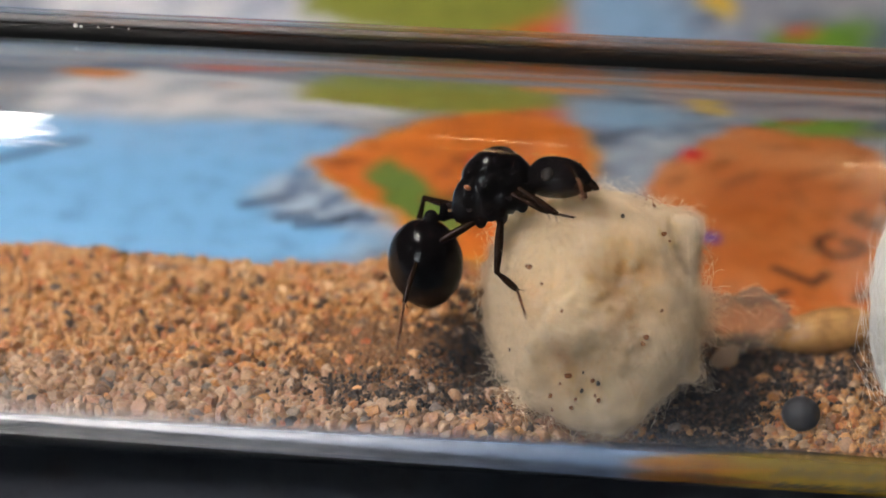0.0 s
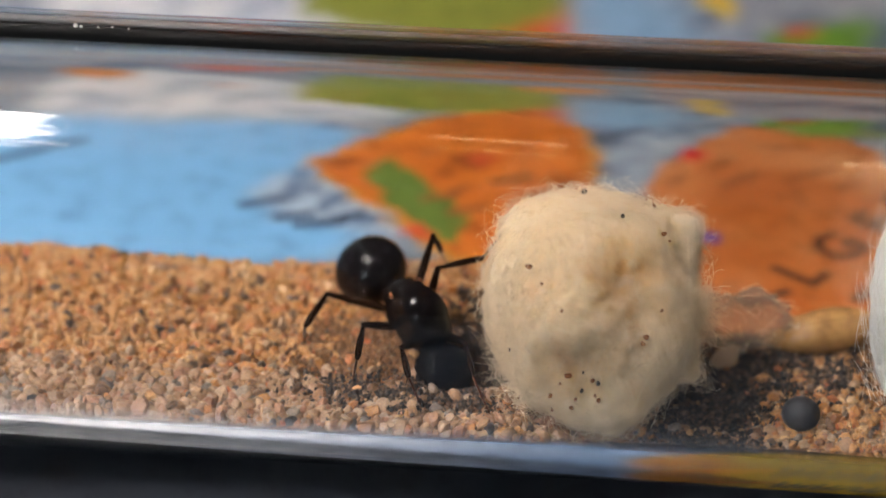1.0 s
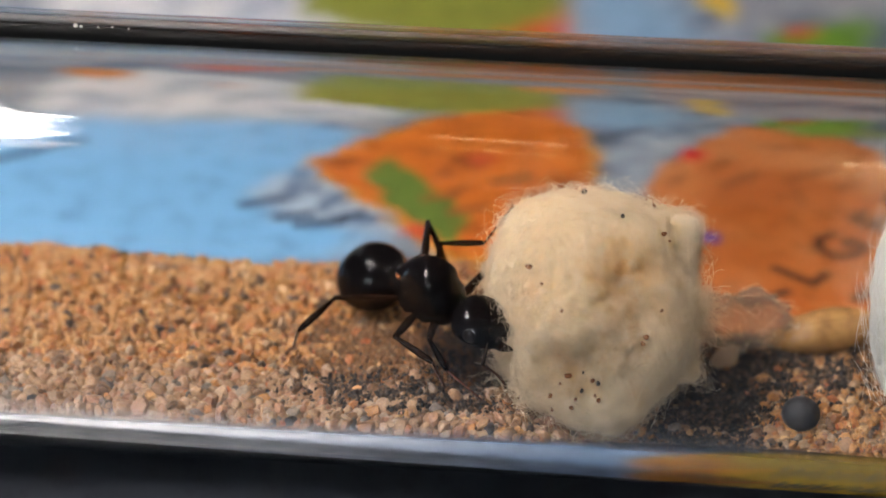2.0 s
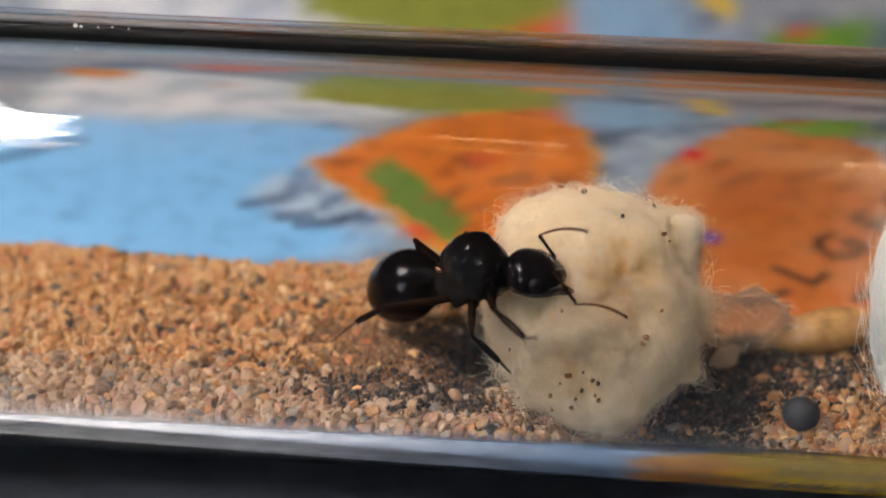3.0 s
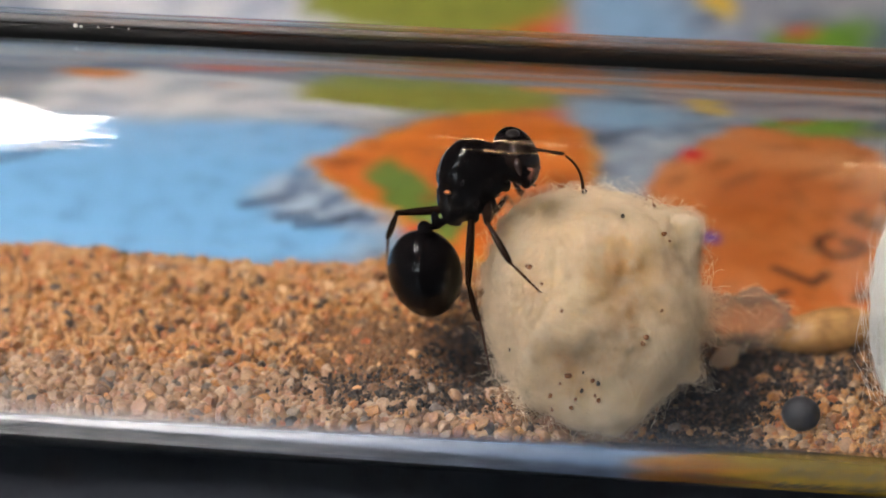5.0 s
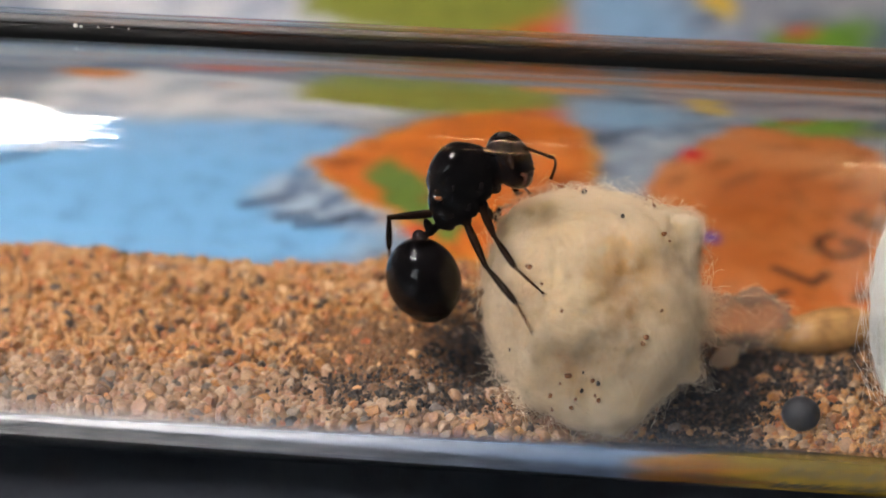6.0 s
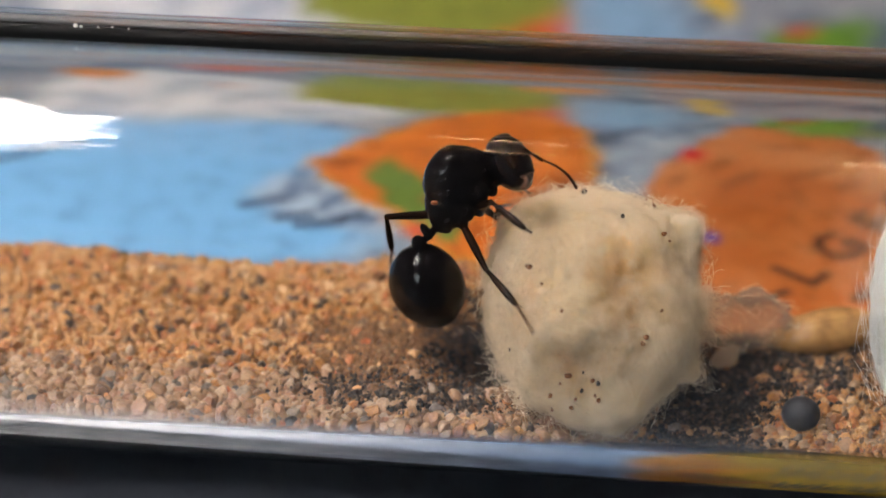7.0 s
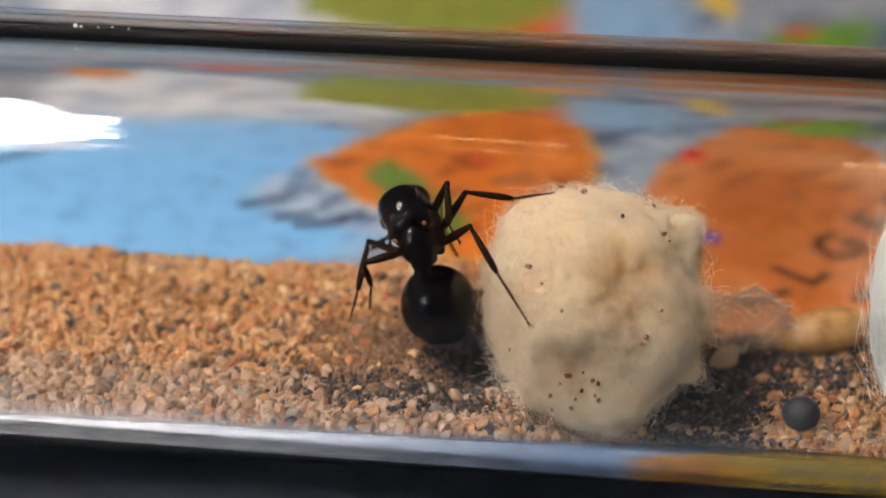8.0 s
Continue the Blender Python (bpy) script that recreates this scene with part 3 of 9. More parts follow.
def sand_z(x, y):
    """Height of the sand above the tube's axis, in millimetres."""
    z = -4.62 - 1.15 * step(3.0, 10.0, x) + 0.10 * math.sin(x * 0.35 + 1.0)
    z += 0.38 * math.exp(-((x + 1.2) / 3.0) ** 2 - ((y - 3.6) / 1.8) ** 2)
    z += 0.35 * math.exp(-((x + 1.5) / 2.6) ** 2 - ((y + 1.0) / 1.3) ** 2)
    z -= 1.9 * math.exp(-((x - 1.5) / 1.2) ** 2 - ((y - 0.2) / 1.9) ** 2)
    z -= 0.8 * math.exp(-((x - 9.9) / 1.4) ** 2 - ((y - 0.6) / 1.9) ** 2)
    z -= 0.65 * math.exp(-((x - 5.2) / 2.6) ** 2 - ((y + 3.0) / 1.6) ** 2)
    z += 0.55 * math.exp(-((x - 15.0) / 2.5) ** 2 - ((y + 1.0) / 2.5) ** 2)
    z += 0.16 * noise.noise((x * 0.6, y * 0.6, 0.0)) + 0.07 * noise.noise((x * 2.1, y * 2.1, 4.0))
    return max(z, -6.55)


def sand_half(x, side):
    """Where the sand meets the glass."""
    y = side * 4.8
    for _ in range(12):
        y = side * math.sqrt(max(0.5, (R_IN - 0.05) ** 2 - sand_z(x, y) ** 2))
    return y


def sand():
    xs = np.concatenate([np.linspace(-60, -20, 20), np.arange(-19.8, 19.01, 0.2)])
    top, arc = 60, 24
    v, f = [], []
    for x in xs:
        ya, yb = sand_half(x, -1), sand_half(x, 1)
        ring = [(x, ya + (yb - ya) * k / (top - 1), 0) for k in range(top)]
        ring = [(a, b, sand_z(a, b)) for a, b, _ in ring]
        aa = math.atan2(ring[-1][2], ring[-1][1])
        ab = math.atan2(ring[0][2], ring[0][1])
        if ab > 0:
            ab -= 2 * math.pi
        r = R_IN - 0.04
        for k in range(1, arc):
            t = aa + (ab - aa) * k / arc
            ring.append((x, r * math.cos(t), r * math.sin(t)))
        v += ring
    n = top + arc - 1
    for i in range(len(xs) - 1):
        for k in range(n):
            k2 = (k + 1) % n
            f.append((i * n + k, i * n + k2, (i + 1) * n + k2, (i + 1) * n + k))
    f.append(tuple(range(n)))
    f.append(tuple(reversed(range((len(xs) - 1) * n, len(xs) * n))))
    f = [tuple(reversed(q)) for q in f]
    bed = mesh_part("sand", v, f, M_SAND)
    bed.location = (0, 0, AXIS_Z * MM)
    tagged(bed, "bed of coarse tan sand filling the bottom of the tube", "sand", kind="stuff")
    return bed


def spread(rng, count, x0, x1, y0, y1, sizes, lift=0.04, keep=None):
    """Places on the sand for grains, with their sizes."""
    out, dia = [], []
    while len(out) < count:
        x, y = rng.uniform(x0, x1), rng.uniform(y0, y1)
        if keep and rng.random() > keep(x, y):
            continue
        d = rng.choice(sizes) * rng.uniform(0.75, 1.25)
        z = sand_z(x, y) + d * rng.uniform(-0.1, 0.3) + lift
        if math.hypot(y, z) + d * 0.55 > R_IN - 0.02:
            continue
        out.append((x, y, z + AXIS_Z))
        dia.append(d)
    return np.array(out), np.array(dia)


def fine_zone(x, y):
    return math.exp(-((x + 1.6) / 3.6) ** 4 - ((y + 0.7) / 2.1) ** 4)


def dark_zone(x, y):
    # a, b: patches of soil
    a = math.exp(-((x + 1.6) / 3.2) ** 4 - ((y + 3.2 + 0.05 * x) / 0.62) ** 2)
    b = math.exp(-((x - 9.6) / 2.0) ** 4 - ((y + 2.4) / 1.7) ** 2)
    # c, e: dark grains added to carry the shade on either side of the ball
    c = math.exp(-((x - 1.5) / 1.25) ** 2 - ((y - 0.2) / 2.3) ** 2)
    e = math.exp(-((x - 10.2) / 1.7) ** 2 - ((y - 0.2) / 2.2) ** 2)
    # g: sparser crumbs that darken the sand by the seed
    g = math.exp(-((x - 13.4) / 2.4) ** 4 - ((y - 0.9) / 1.7) ** 2)
    ragged = 0.75 + 0.9 * noise.noise((x * 1.1, y * 1.6, 2.0))
    return max(0.0, min(1.0, (a + b + 1.5 * c + 1.4 * e + 0.55 * g) * ragged))


def grains():
    rng = np.random.default_rng(11)

    def free(x, y):
        return 1 - 0.97 * min(1, fine_zone(x, y)) - 0.97 * dark_zone(x, y)

    def front(x, y):
        return free(x, y) * step(1.2, 3.0, -y) * (1 - 0.75 * step(7.0, 11.0, x))

    p, d = spread(rng, 14500, -19, 18.5, -5.4, 5.6, [0.14, 0.19, 0.25, 0.31, 0.38, 0.45], keep=lambda x, y: free(x, y) * (1 - 0.8 * step(1.6, 3.2, -y) * (1 - step(7.0, 11.0, x))))
    ob = scatter_mesh("sand_grains", p, d, M_GRAIN, rng, ICO1, 0.7, 0.32, False)
    tagged(ob, "loose tan, orange and grey grains of sand", "sand", kind="stuff")
    # coarse grains in front; haze of the glass is put into their paler colour
    p, d = spread(rng, 4200, -19, 18.5, -5.6, -1.0, [0.19, 0.25, 0.32, 0.40, 0.50], keep=front)
    ob = scatter_mesh("coarse_sand", p, d, M_PALE, rng, ICO2, 0.35, 0.34, False)
    tagged(ob, "coarse beige grains of sand against the glass, paled for its haze", "sand", kind="stuff")
    # grains standing proud along the far edge of the bed
    p, d = spread(rng, 900, -19, 3.0, 3.4, 5.2, [0.22, 0.30, 0.38, 0.46], lift=0.04, keep=lambda x, y: 0.25 + 0.75 * step(3.6, 4.8, y))
    ob = scatter_mesh("edge_sand", p, d, M_GRAIN, rng, ICO2, 0.5, 0.34, False)
    tagged(ob, "tan grains heaped along the edge of the sand bed", "sand", kind="stuff")
    p, d = spread(rng, 15000, -6.6, 3.4, -3.6, 2.4, [0.07, 0.10, 0.13, 0.17, 0.23], lift=0.10, keep=fine_zone)
    ob = scatter_mesh("fine_sand", p, d, M_FINE, rng, ICO1, 0.8, 0.35, False)
    tagged(ob, "finer brown sand heaped beside the cotton ball", "sand", kind="stuff")
    p, d = spread(rng, 19000, -6.5, 16.5, -5.2, 3.4, [0.05, 0.08, 0.11, 0.15, 0.2], lift=0.20, keep=dark_zone)
    ob = scatter_mesh("soil_and_shade", p, d, M_DARK, rng, ICO1, 0.8, 0.35, False)
    tagged(ob, "blackish-brown crumbs of soil on the sand, thickened where the ball shades it", "soil", kind="stuff")


glass_tube()
sand()
grains()


# ---------------------------------------------------------------- cotton, seeds, crumbs
BALL = Vector((5.55, -0.33, -2.15))                     # from the tube's axis
ACROSS, UPWARD, FRONT = Vector((0.9966, 0.0819, 0.0)), Vector((-0.047, 0.572, 0.819)), Vector((0.067, -0.816, 0.574))


def seen_way(a, b, c):
    return (ACROSS * a + UPWARD * b + FRONT * c).normalized()


# hollows and bulges of the ball: direction, width, depth
HOLLOWS = [(seen_way(0.24, 0.32, 0.9), 0.24, 0.60), (seen_way(-0.29, -0.55, 0.78), 0.26, 0.42), (seen_way(0.98, -0.30, 0.30), 0.20, 0.55),
           (seen_way(0.66, -0.27, 0.70), 0.32, -0.32), (seen_way(0.95, 0.84, 0.0), 0.20, -0.90), (seen_way(1.0, 0.14, 0.2), 0.24, 0.40), (seen_way(-0.30, -0.10, 0.95), 0.30, -0.34),
           (seen_way(-0.75, 0.85, 0.0), 0.30, -0.40), (seen_way(0.87, -0.56, 0.10), 0.12, -0.75), (seen_way(0.66, -0.78, 0.2), 0.24, 0.65), (seen_way(-0.97, -0.28, 0.25), 0.30, 0.40), (seen_way(0.12, -0.90, 0.45), 0.34, -0.34),
           (seen_way(-0.98, -0.75, 0.2), 0.35, 0.35), (seen_way(0.95, -0.40, 0.35), 0.10, 0.20), (seen_way(-0.1, 0.55, 0.8), 0.45, -0.25),
           (seen_way(0.36, 0.08, 0.95), 0.09, 0.30), (seen_way(0.40, -0.10, 0.95), 0.08, 0.28), (seen_way(0.36, -0.36, 0.9), 0.09, 0.28), (seen_way(0.28, -0.56, 0.78), 0.08, 0.22),
           (seen_way(-0.48, -0.36, 0.8), 0.10, 0.26), (seen_way(-0.12, -0.36, 0.92), 0.09, 0.28), (seen_way(-0.62, -0.62, 0.5), 0.14, -0.22), (seen_way(-0.7, 0.25, 0.65), 0.16, 0.18), (seen_way(0.62, 0.45, 0.65), 0.18, 0.22)]


FOLD_A, FOLD_B = seen_way(0.24, 0.32, 0.9), seen_way(-0.29, -0.55, 0.78)


def ball_radius(d):
    """Radius of the cotton ball towards d."""
    r = 1.0 / (abs(d.dot(ACROSS) / 3.85) ** 2.3 + abs(d.dot(UPWARD) / 4.25) ** 2.3 + abs(d.dot(FRONT) / 3.4) ** 2.3) ** (1 / 2.3)
    for way, width, depth in HOLLOWS:
        c = d.dot(way)
        if c > 0.3:
            ang = math.acos(min(1.0, c))
            r -= depth * math.exp(-((ang / width) ** 2))
    # folds drawn towards the two hollows in front
    for way, reach, height, count in ((FOLD_A, 0.75, 0.16, 2.6), (FOLD_B, 0.42, 0.14, 2.2)):
        c = d.dot(way)
        if c > 0.5:
            ang = math.acos(min(1.0, c))
            side = (d - way * c)
            side = side.normalized() if side.length > 1e-6 else side
            r += height * noise.noise(side * count + Vector((ang * 1.5, 3.0, 7.0))) * math.exp(-((ang / reach) ** 2)) * min(1.0, ang * 6)
    q = d * 2.1
    w = q + noise.noise_vector(q * 1.3) * 0.9
    r += 0.17 * noise.noise(w * 1.1) + 0.06 * noise.noise(w * 2.3 + Vector((5, 2, 1))) + 0.09 * noise.noise(w * 4.6) + 0.10 * noise.noise(w * 9.0) + 0.06 * noise.noise(w * 19.0)
    return r


def ball_point(d, lift=0.0):
    """Point of the ball's surface, pressed in where the glass is."""
    p = BALL + d * (ball_radius(d) + lift)
    rr = math.hypot(p.y, p.z)
    lim = R_IN - 0.06
    if rr > lim:
        p.y, p.z = p.y * lim / rr, p.z * lim / rr
    return p


def woolly_lines(rng, count, points, length, point_at, way_at, lift, wild, curl):
    """Hairs that run along a surface: each follows a slowly turning direction."""
    out = np.zeros((count, points, 3))
    for i in range(count):
        d = way_at(rng)
        turn = Vector(rng.normal(size=3)) * wild + noise.noise_vector(d * 1.7) * 1.4 + noise.noise_vector(d * 4.5 + Vector((3, 1, 2))) * 0.8
        rise = lift * rng.random() ** 1.5
        for k in range(points):
            out[i, k] = point_at(d, 0.01 + rise * (k / points if k else 0.0) + 0.02 * rng.random())
            t = d.cross(turn)
            if t.length < 1e-6:
                t = d.orthogonal()
            turn = turn + Vector(rng.normal(size=3)) * curl
            d = (d + t.normalized() * (length / points / 4.0)).normalized()
    out[:, :, 2] += AXIS_Z
    return out


def cotton_ball():
    ball = tagged(new("cotton_ball"), "fluffy cream cotton wool ball dotted with crumbs", "cotton ball")
    ball.location = (BALL.x * MM, BALL.y * MM, (AXIS_Z + BALL.z - 4.0) * MM)
    inv = ball.location.copy()
    v = [ball_point(Vector(d).normalized(), -0.10) for d in ICO6[0]]
    verts = [(p.x, p.y, p.z + AXIS_Z) for p in v]
    core = mesh_part("core", verts, ICO6[1].tolist(), M_COTTON, ball)
    core.location = -inv
    rng = np.random.default_rng(21)

    def anywhere(r):
        d = Vector(r.normal(size=3)).normalized()
        if d.dot(FRONT) < -0.35:
            d = -d
        return d

    lines = woolly_lines(rng, 2600, 8, 1.3, ball_point, anywhere, 0.40, 1.2, 0.9)
    f = strands("fibres", lines, rng.uniform(0.0028, 0.0055, len(lines)), M_FIBRE, ball)
    f.location = -inv
    # locks: bundles of hairs that lie together
    guides = woolly_lines(rng, 120, 12, 2.0, ball_point, anywhere, 0.38, 0.9, 0.4)
    locks = np.repeat(guides, 10, axis=0)
    fan = np.linspace(0.35, 1.0, 12)[None, :, None]
    locks = locks + rng.normal(0, 0.055, (len(locks), 1, 3)) * fan + np.cumsum(rng.normal(0, 0.008, locks.shape), axis=1)
    f = strands("locks", locks, rng.uniform(0.003, 0.006, len(locks)), M_LOCK, ball)
    f.location = -inv
    fuzz = woolly_lines(rng, 15000, 5, 0.6, ball_point, anywhere, 0.26, 1.6, 1.2)
    f = strands("fuzz", fuzz, rng.uniform(0.0020, 0.0040, len(fuzz)), M_FIBRE, ball)
    f.location = -inv
    loose = woolly_lines(rng, 2600, 9, 1.5, ball_point, anywhere, 1.0, 1.4, 1.3)
    f = strands("loose_fibres", loose, rng.uniform(0.0034, 0.0062, len(loose)), M_LOCK, ball)
    f.location = -inv

    # locks of wool pulled out of the ball: root, way out, spread of the roots, count, length
    tufts = [(seen_way(1.0, -0.06, 0.30), ACROSS + UPWARD * 0.05 + FRONT * 0.3, 0.10, 420, 1.5), (seen_way(0.9, 0.12, 0.5), ACROSS - UPWARD * 0.25 + FRONT * 0.2, 0.12, 260, 1.4),
             (seen_way(-0.8, -0.75, 0.3), -ACROSS - UPWARD * 0.9 + FRONT * 0.3, 0.24, 460, 1.3), (seen_way(-1.0, -0.35, 0.3), -ACROSS - UPWARD * 0.5 + FRONT * 0.3, 0.16, 160, 0.8),
             (seen_way(0.95, -0.40, 0.2), ACROSS - UPWARD * 0.8, 0.10, 70, 0.8), (seen_way(0.75, 0.9, 0.1), UPWARD + ACROSS * 0.6, 0.3, 260, 0.8),
             (seen_way(-0.3, 1.0, 0.2), UPWARD - ACROSS * 0.2, 0.45, 420, 0.7), (seen_way(-0.85, 0.5, 0.2), UPWARD * 0.5 - ACROSS, 0.35, 320, 0.7)]
    for way, out, width, count, length in tufts:
        lock = np.zeros((count, 10, 3))
        for i in range(count):
            p = ball_point((way + Vector(rng.normal(size=3)) * width).normalized(), -0.05)
            v = out.normalized() + Vector(rng.normal(size=3)) * 0.4
            bend = Vector(rng.normal(size=3)) * 0.45
            step_size = length * rng.uniform(0.4, 1.2) / 9
            for k in range(10):
                rr = math.hypot(p.y, p.z)
                if rr > R_IN - 0.05:
                    p = Vector((p.x, p.y * (R_IN - 0.05) / rr, p.z * (R_IN - 0.05) / rr))
                lock[i, k] = (p.x, p.y, p.z + AXIS_Z)
                v = (v + bend.cross(v) * 0.6 + Vector(rng.normal(size=3)) * 0.12).normalized()
                p = p + v * step_size
        t = strands("tuft", lock, 0.0062, M_TUFT, ball)
        t.location = -inv


def on_ball(a, b):
    """Surface point of the ball, a across and b up from its middle as seen from the front."""
    c = 3.5
    for _ in range(20):
        off = ACROSS * a + UPWARD * b + FRONT * c
        want = ball_radius(off.normalized())
        c = math.sqrt(max(0.05, want * want - a * a - b * b))
    d = (ACROSS * a + UPWARD * b + FRONT * c).normalized()
    return ball_point(d), d


def crumb(rng, size, material, place, label, group):
    v, f = ICO2
    k = np.array(v) * (1 + rng.uniform(-0.3, 0.3, (1, 3)))
    for _ in range(6):
        d = rng.normal(size=3)
        d /= np.linalg.norm(d)
        k = k - np.maximum((k @ d) - rng.uniform(0.5, 0.85), 0)[:, None] * d
    k = k * (1 + rng.normal(0, 0.05, (len(k), 1))) * size / 2
    ob = mesh_part("crumb", k.tolist(), f.tolist(), material)
    ob.location = (place.x * MM, place.y * MM, (place.z + AXIS_Z) * MM)
    return tagged(ob, label, "crumb", group)


def crumbs():
    rng = np.random.default_rng(5)
    for a, b, s, black in ((-0.42, 4.10, 0.22, 1), (0.76, 3.05, 0.19, 1), (-2.30, 1.50, 0.30, 0), (-1.25, 0.12, 0.15, 0), (2.05, 0.10, 0.14, 0), (1.50, -0.75, 0.22, 0),
                           (1.42, -0.95, 0.18, 0), (-0.20, -2.15, 0.20, 0), (-0.02, -2.25, 0.20, 1), (0.02, -2.80, 0.22, 0), (-0.12, -2.86, 0.16, 0), (-1.0, -2.0, 0.26, 0),
                           (-1.65, -2.85, 0.18, 0), (-0.55, -2.6, 0.17, 1), (-0.75, -2.9, 0.18, 0), (-1.5, -3.2, 0.16, 0), (-0.9, -3.25, 0.2, 0), (-1.25, -2.3, 0.14, 0),
                           (2.2, 2.6, 0.2, 0), (1.95, 3.6, 0.16, 0), (-1.9, 0.95, 0.14, 0), (2.9, 2.9, 0.14, 0), (-2.9, -1.25, 0.12, 1), (-0.5, -1.9, 0.12, 1)):
        p, d = on_ball(a, b)
        crumb(rng, s, M_SOOT if black else M_CRUMB, p + d * (0.24 + s * 0.15), "tiny black crumb stuck in the cotton" if black else "tiny reddish-brown crumb stuck in the cotton", "crumbs on the cotton ball")


def dust():
    """Specks on the outside of the glass."""
    rng = np.random.default_rng(3)
    for x, turn, size in ((-13.1, 98.6, 0.22), (-12.88, 98.3, 0.13), (-12.3, 98.4, 0.09), (-11.8, 98.8, 0.07), (-11.2, 98.2, 0.06)):
        a = radians(turn)
        p = Vector((x, -R_OUT * math.cos(a), R_OUT * math.sin(a)))
        ob = crumb(rng, size, M_PLUG, p, "white speck of dust on the glass tube", "dust specks on the tube")
        ob.name = "dust_speck"
        tagged(ob, category="dust")


def plug():
    """Wad of cotton wool that closes the tube."""
    mid = Vector((20.6, -0.3, -1.0))

    def point(d, lift=0.0):
        r = 5.1 + 0.3 * noise.noise(d * 2.2 + Vector((9, 9, 0))) + 0.12 * noise.noise(d * 6.0) + lift
        p = mid + Vector((d.x * r * (1.0 if d.x < 0 else 2.6), d.y * r * 1.2, d.z * r * 1.2))
        rr = math.hypot(p.y, p.z)
        if rr > R_IN - 0.05:
            p.y, p.z = p.y * (R_IN - 0.05) / rr, p.z * (R_IN - 0.05) / rr
        return p

    thing = tagged(new("cotton_plug"), "white cotton wool plug stopping the glass tube", "cotton plug")
    v = [point(Vector(d)) for d in ICO5[0]]
    mesh_part("core", [(p.x, p.y, p.z + AXIS_Z) for p in v], ICO5[1].tolist(), M_PLUG, thing)
    rng = np.random.default_rng(8)

    def front(r):
        return (Vector((-1, -0.4, 0.2)) + Vector(r.normal(size=3)) * 0.6).normalized()
    strands("fibres", woolly_lines(rng, 1400, 9, 2.2, point, front, 0.12, 0.6, 0.4), 0.0075, M_PLUG_FIBRE, thing)
    strands("loose_fibres", woolly_lines(rng, 260, 11, 2.4, point, front, 0.9, 1.4, 1.1), 0.006, M_PLUG_FIBRE, thing)


def wisp():
    """Torn, see-through scrap of cotton and husk behind the ball."""
    mid = Vector((11.0, 2.3, -4.2))

    def point(d, lift=0.0):
        r = 1.0 + 0.35 * noise.noise(d * 1.9 + Vector((4, 2, 8))) + 0.18 * noise.noise(d * 5.0) + lift
        p = mid + Vector((d.x * 1.75 * r, d.y * 0.5 * r, d.z * 1.35 * r)) + Vector((0.25 * d.z, 0, 0))
        rr = math.hypot(p.y, p.z)
        if rr > R_IN - 0.08:
            p.y, p.z = p.y * (R_IN - 0.08) / rr, p.z * (R_IN - 0.08) / rr
        return p

    thing = tagged(new("cotton_wisp"), "thin see-through wisp of torn cotton on the sand", "cotton")
    v = [point(Vector(d)) for d in ICO5[0]]
    mesh_part("film", [(p.x, p.y, p.z + AXIS_Z) for p in v], ICO5[1].tolist(), M_HUSK, thing)
    rng = np.random.default_rng(9)
    strands("fibres", woolly_lines(rng, 160, 9, 2.4, point, lambda r: Vector(r.normal(size=3)).normalized(), 0.25, 0.8, 0.5), 0.007, M_FIBRE, thing)


def seeds():
    prof = [(-2.3, 0.05, 0.05, -0.05), (-1.95, 0.36, 0.34, -0.34), (-1.3, 0.70, 0.68, -0.68), (-0.4, 0.90, 0.88, -0.85), (0.6, 0.86, 0.84, -0.82), (1.4, 0.60, 0.58, -0.58), (2.0, 0.30, 0.28, -0.28), (2.35, 0.06, 0.06, -0.06)]
    seed = tagged(new("grass_seed"), "glossy tan grass seed lying on the sand", "seed")
    sp = spindle(prof, 24)
    mesh_part("kernel", sp[0], sp[1], M_SEED, seed)
    pr = [(-1.3, 0.02, 0.74, 0.60), (-0.4, 0.12, 0.91, 0.78), (0.6, 0.12, 0.88, 0.76), (1.6, 0.02, 0.52, 0.40)]
    sp = spindle(pr, 10)
    mesh_part("ridge", sp[0], sp[1], M_SEED, seed)
    seed.matrix_basis = pose(14.35 * MM, 2.7 * MM, (AXIS_Z + sand_z(14.35, 2.7) + 0.86) * MM, 20, -12, 8)
    chaff = tagged(new("seed_husk"), "torn pale husk of a seed on the sand", "husk")
    sp = spindle([(-0.7, 0.05, 0.05, -0.02), (-0.4, 0.3, 0.12, 0.04), (0.1, 0.42, 0.2, 0.10), (0.5, 0.3, 0.14, 0.06), (0.8, 0.06, 0.04, -0.01)], 14, 1.0, 3)
    mesh_part("husk_scale", sp[0], sp[1], M_SCALE, chaff)
    chaff.matrix_basis = pose(10.5 * MM, 1.75 * MM, (AXIS_Z + sand_z(10.5, 1.75) + 0.55) * MM, 60, -48, 15)
    # round black seed with a fine netted skin
    v, f = ICO5
    k = np.array(v)
    bump = np.array([noise.noise(Vector(p) * 7.0) for p in k])
    k = k * (0.70 + 0.012 * bump)[:, None]
    k[:, 2] *= 0.96
    ob = mesh_part("round_seed", k.tolist(), f.tolist(), M_BLACK_SEED)
    x, y = 13.2, -2.35
    ob.location = (x * MM, y * MM, (AXIS_Z + sand_z(x, y) + 0.60) * MM)
    tagged(ob, "small round matt black seed on the sand", "seed")


cotton_ball()
crumbs()
dust()
plug()
wisp()
seeds()


# ---------------------------------------------------------------- the ant
AM = 1.1 * MM


def ant_part(name, verts, faces, material, parent=None, label=""):
    return mesh_part(name, verts, faces, material, parent, label, scale=AM)


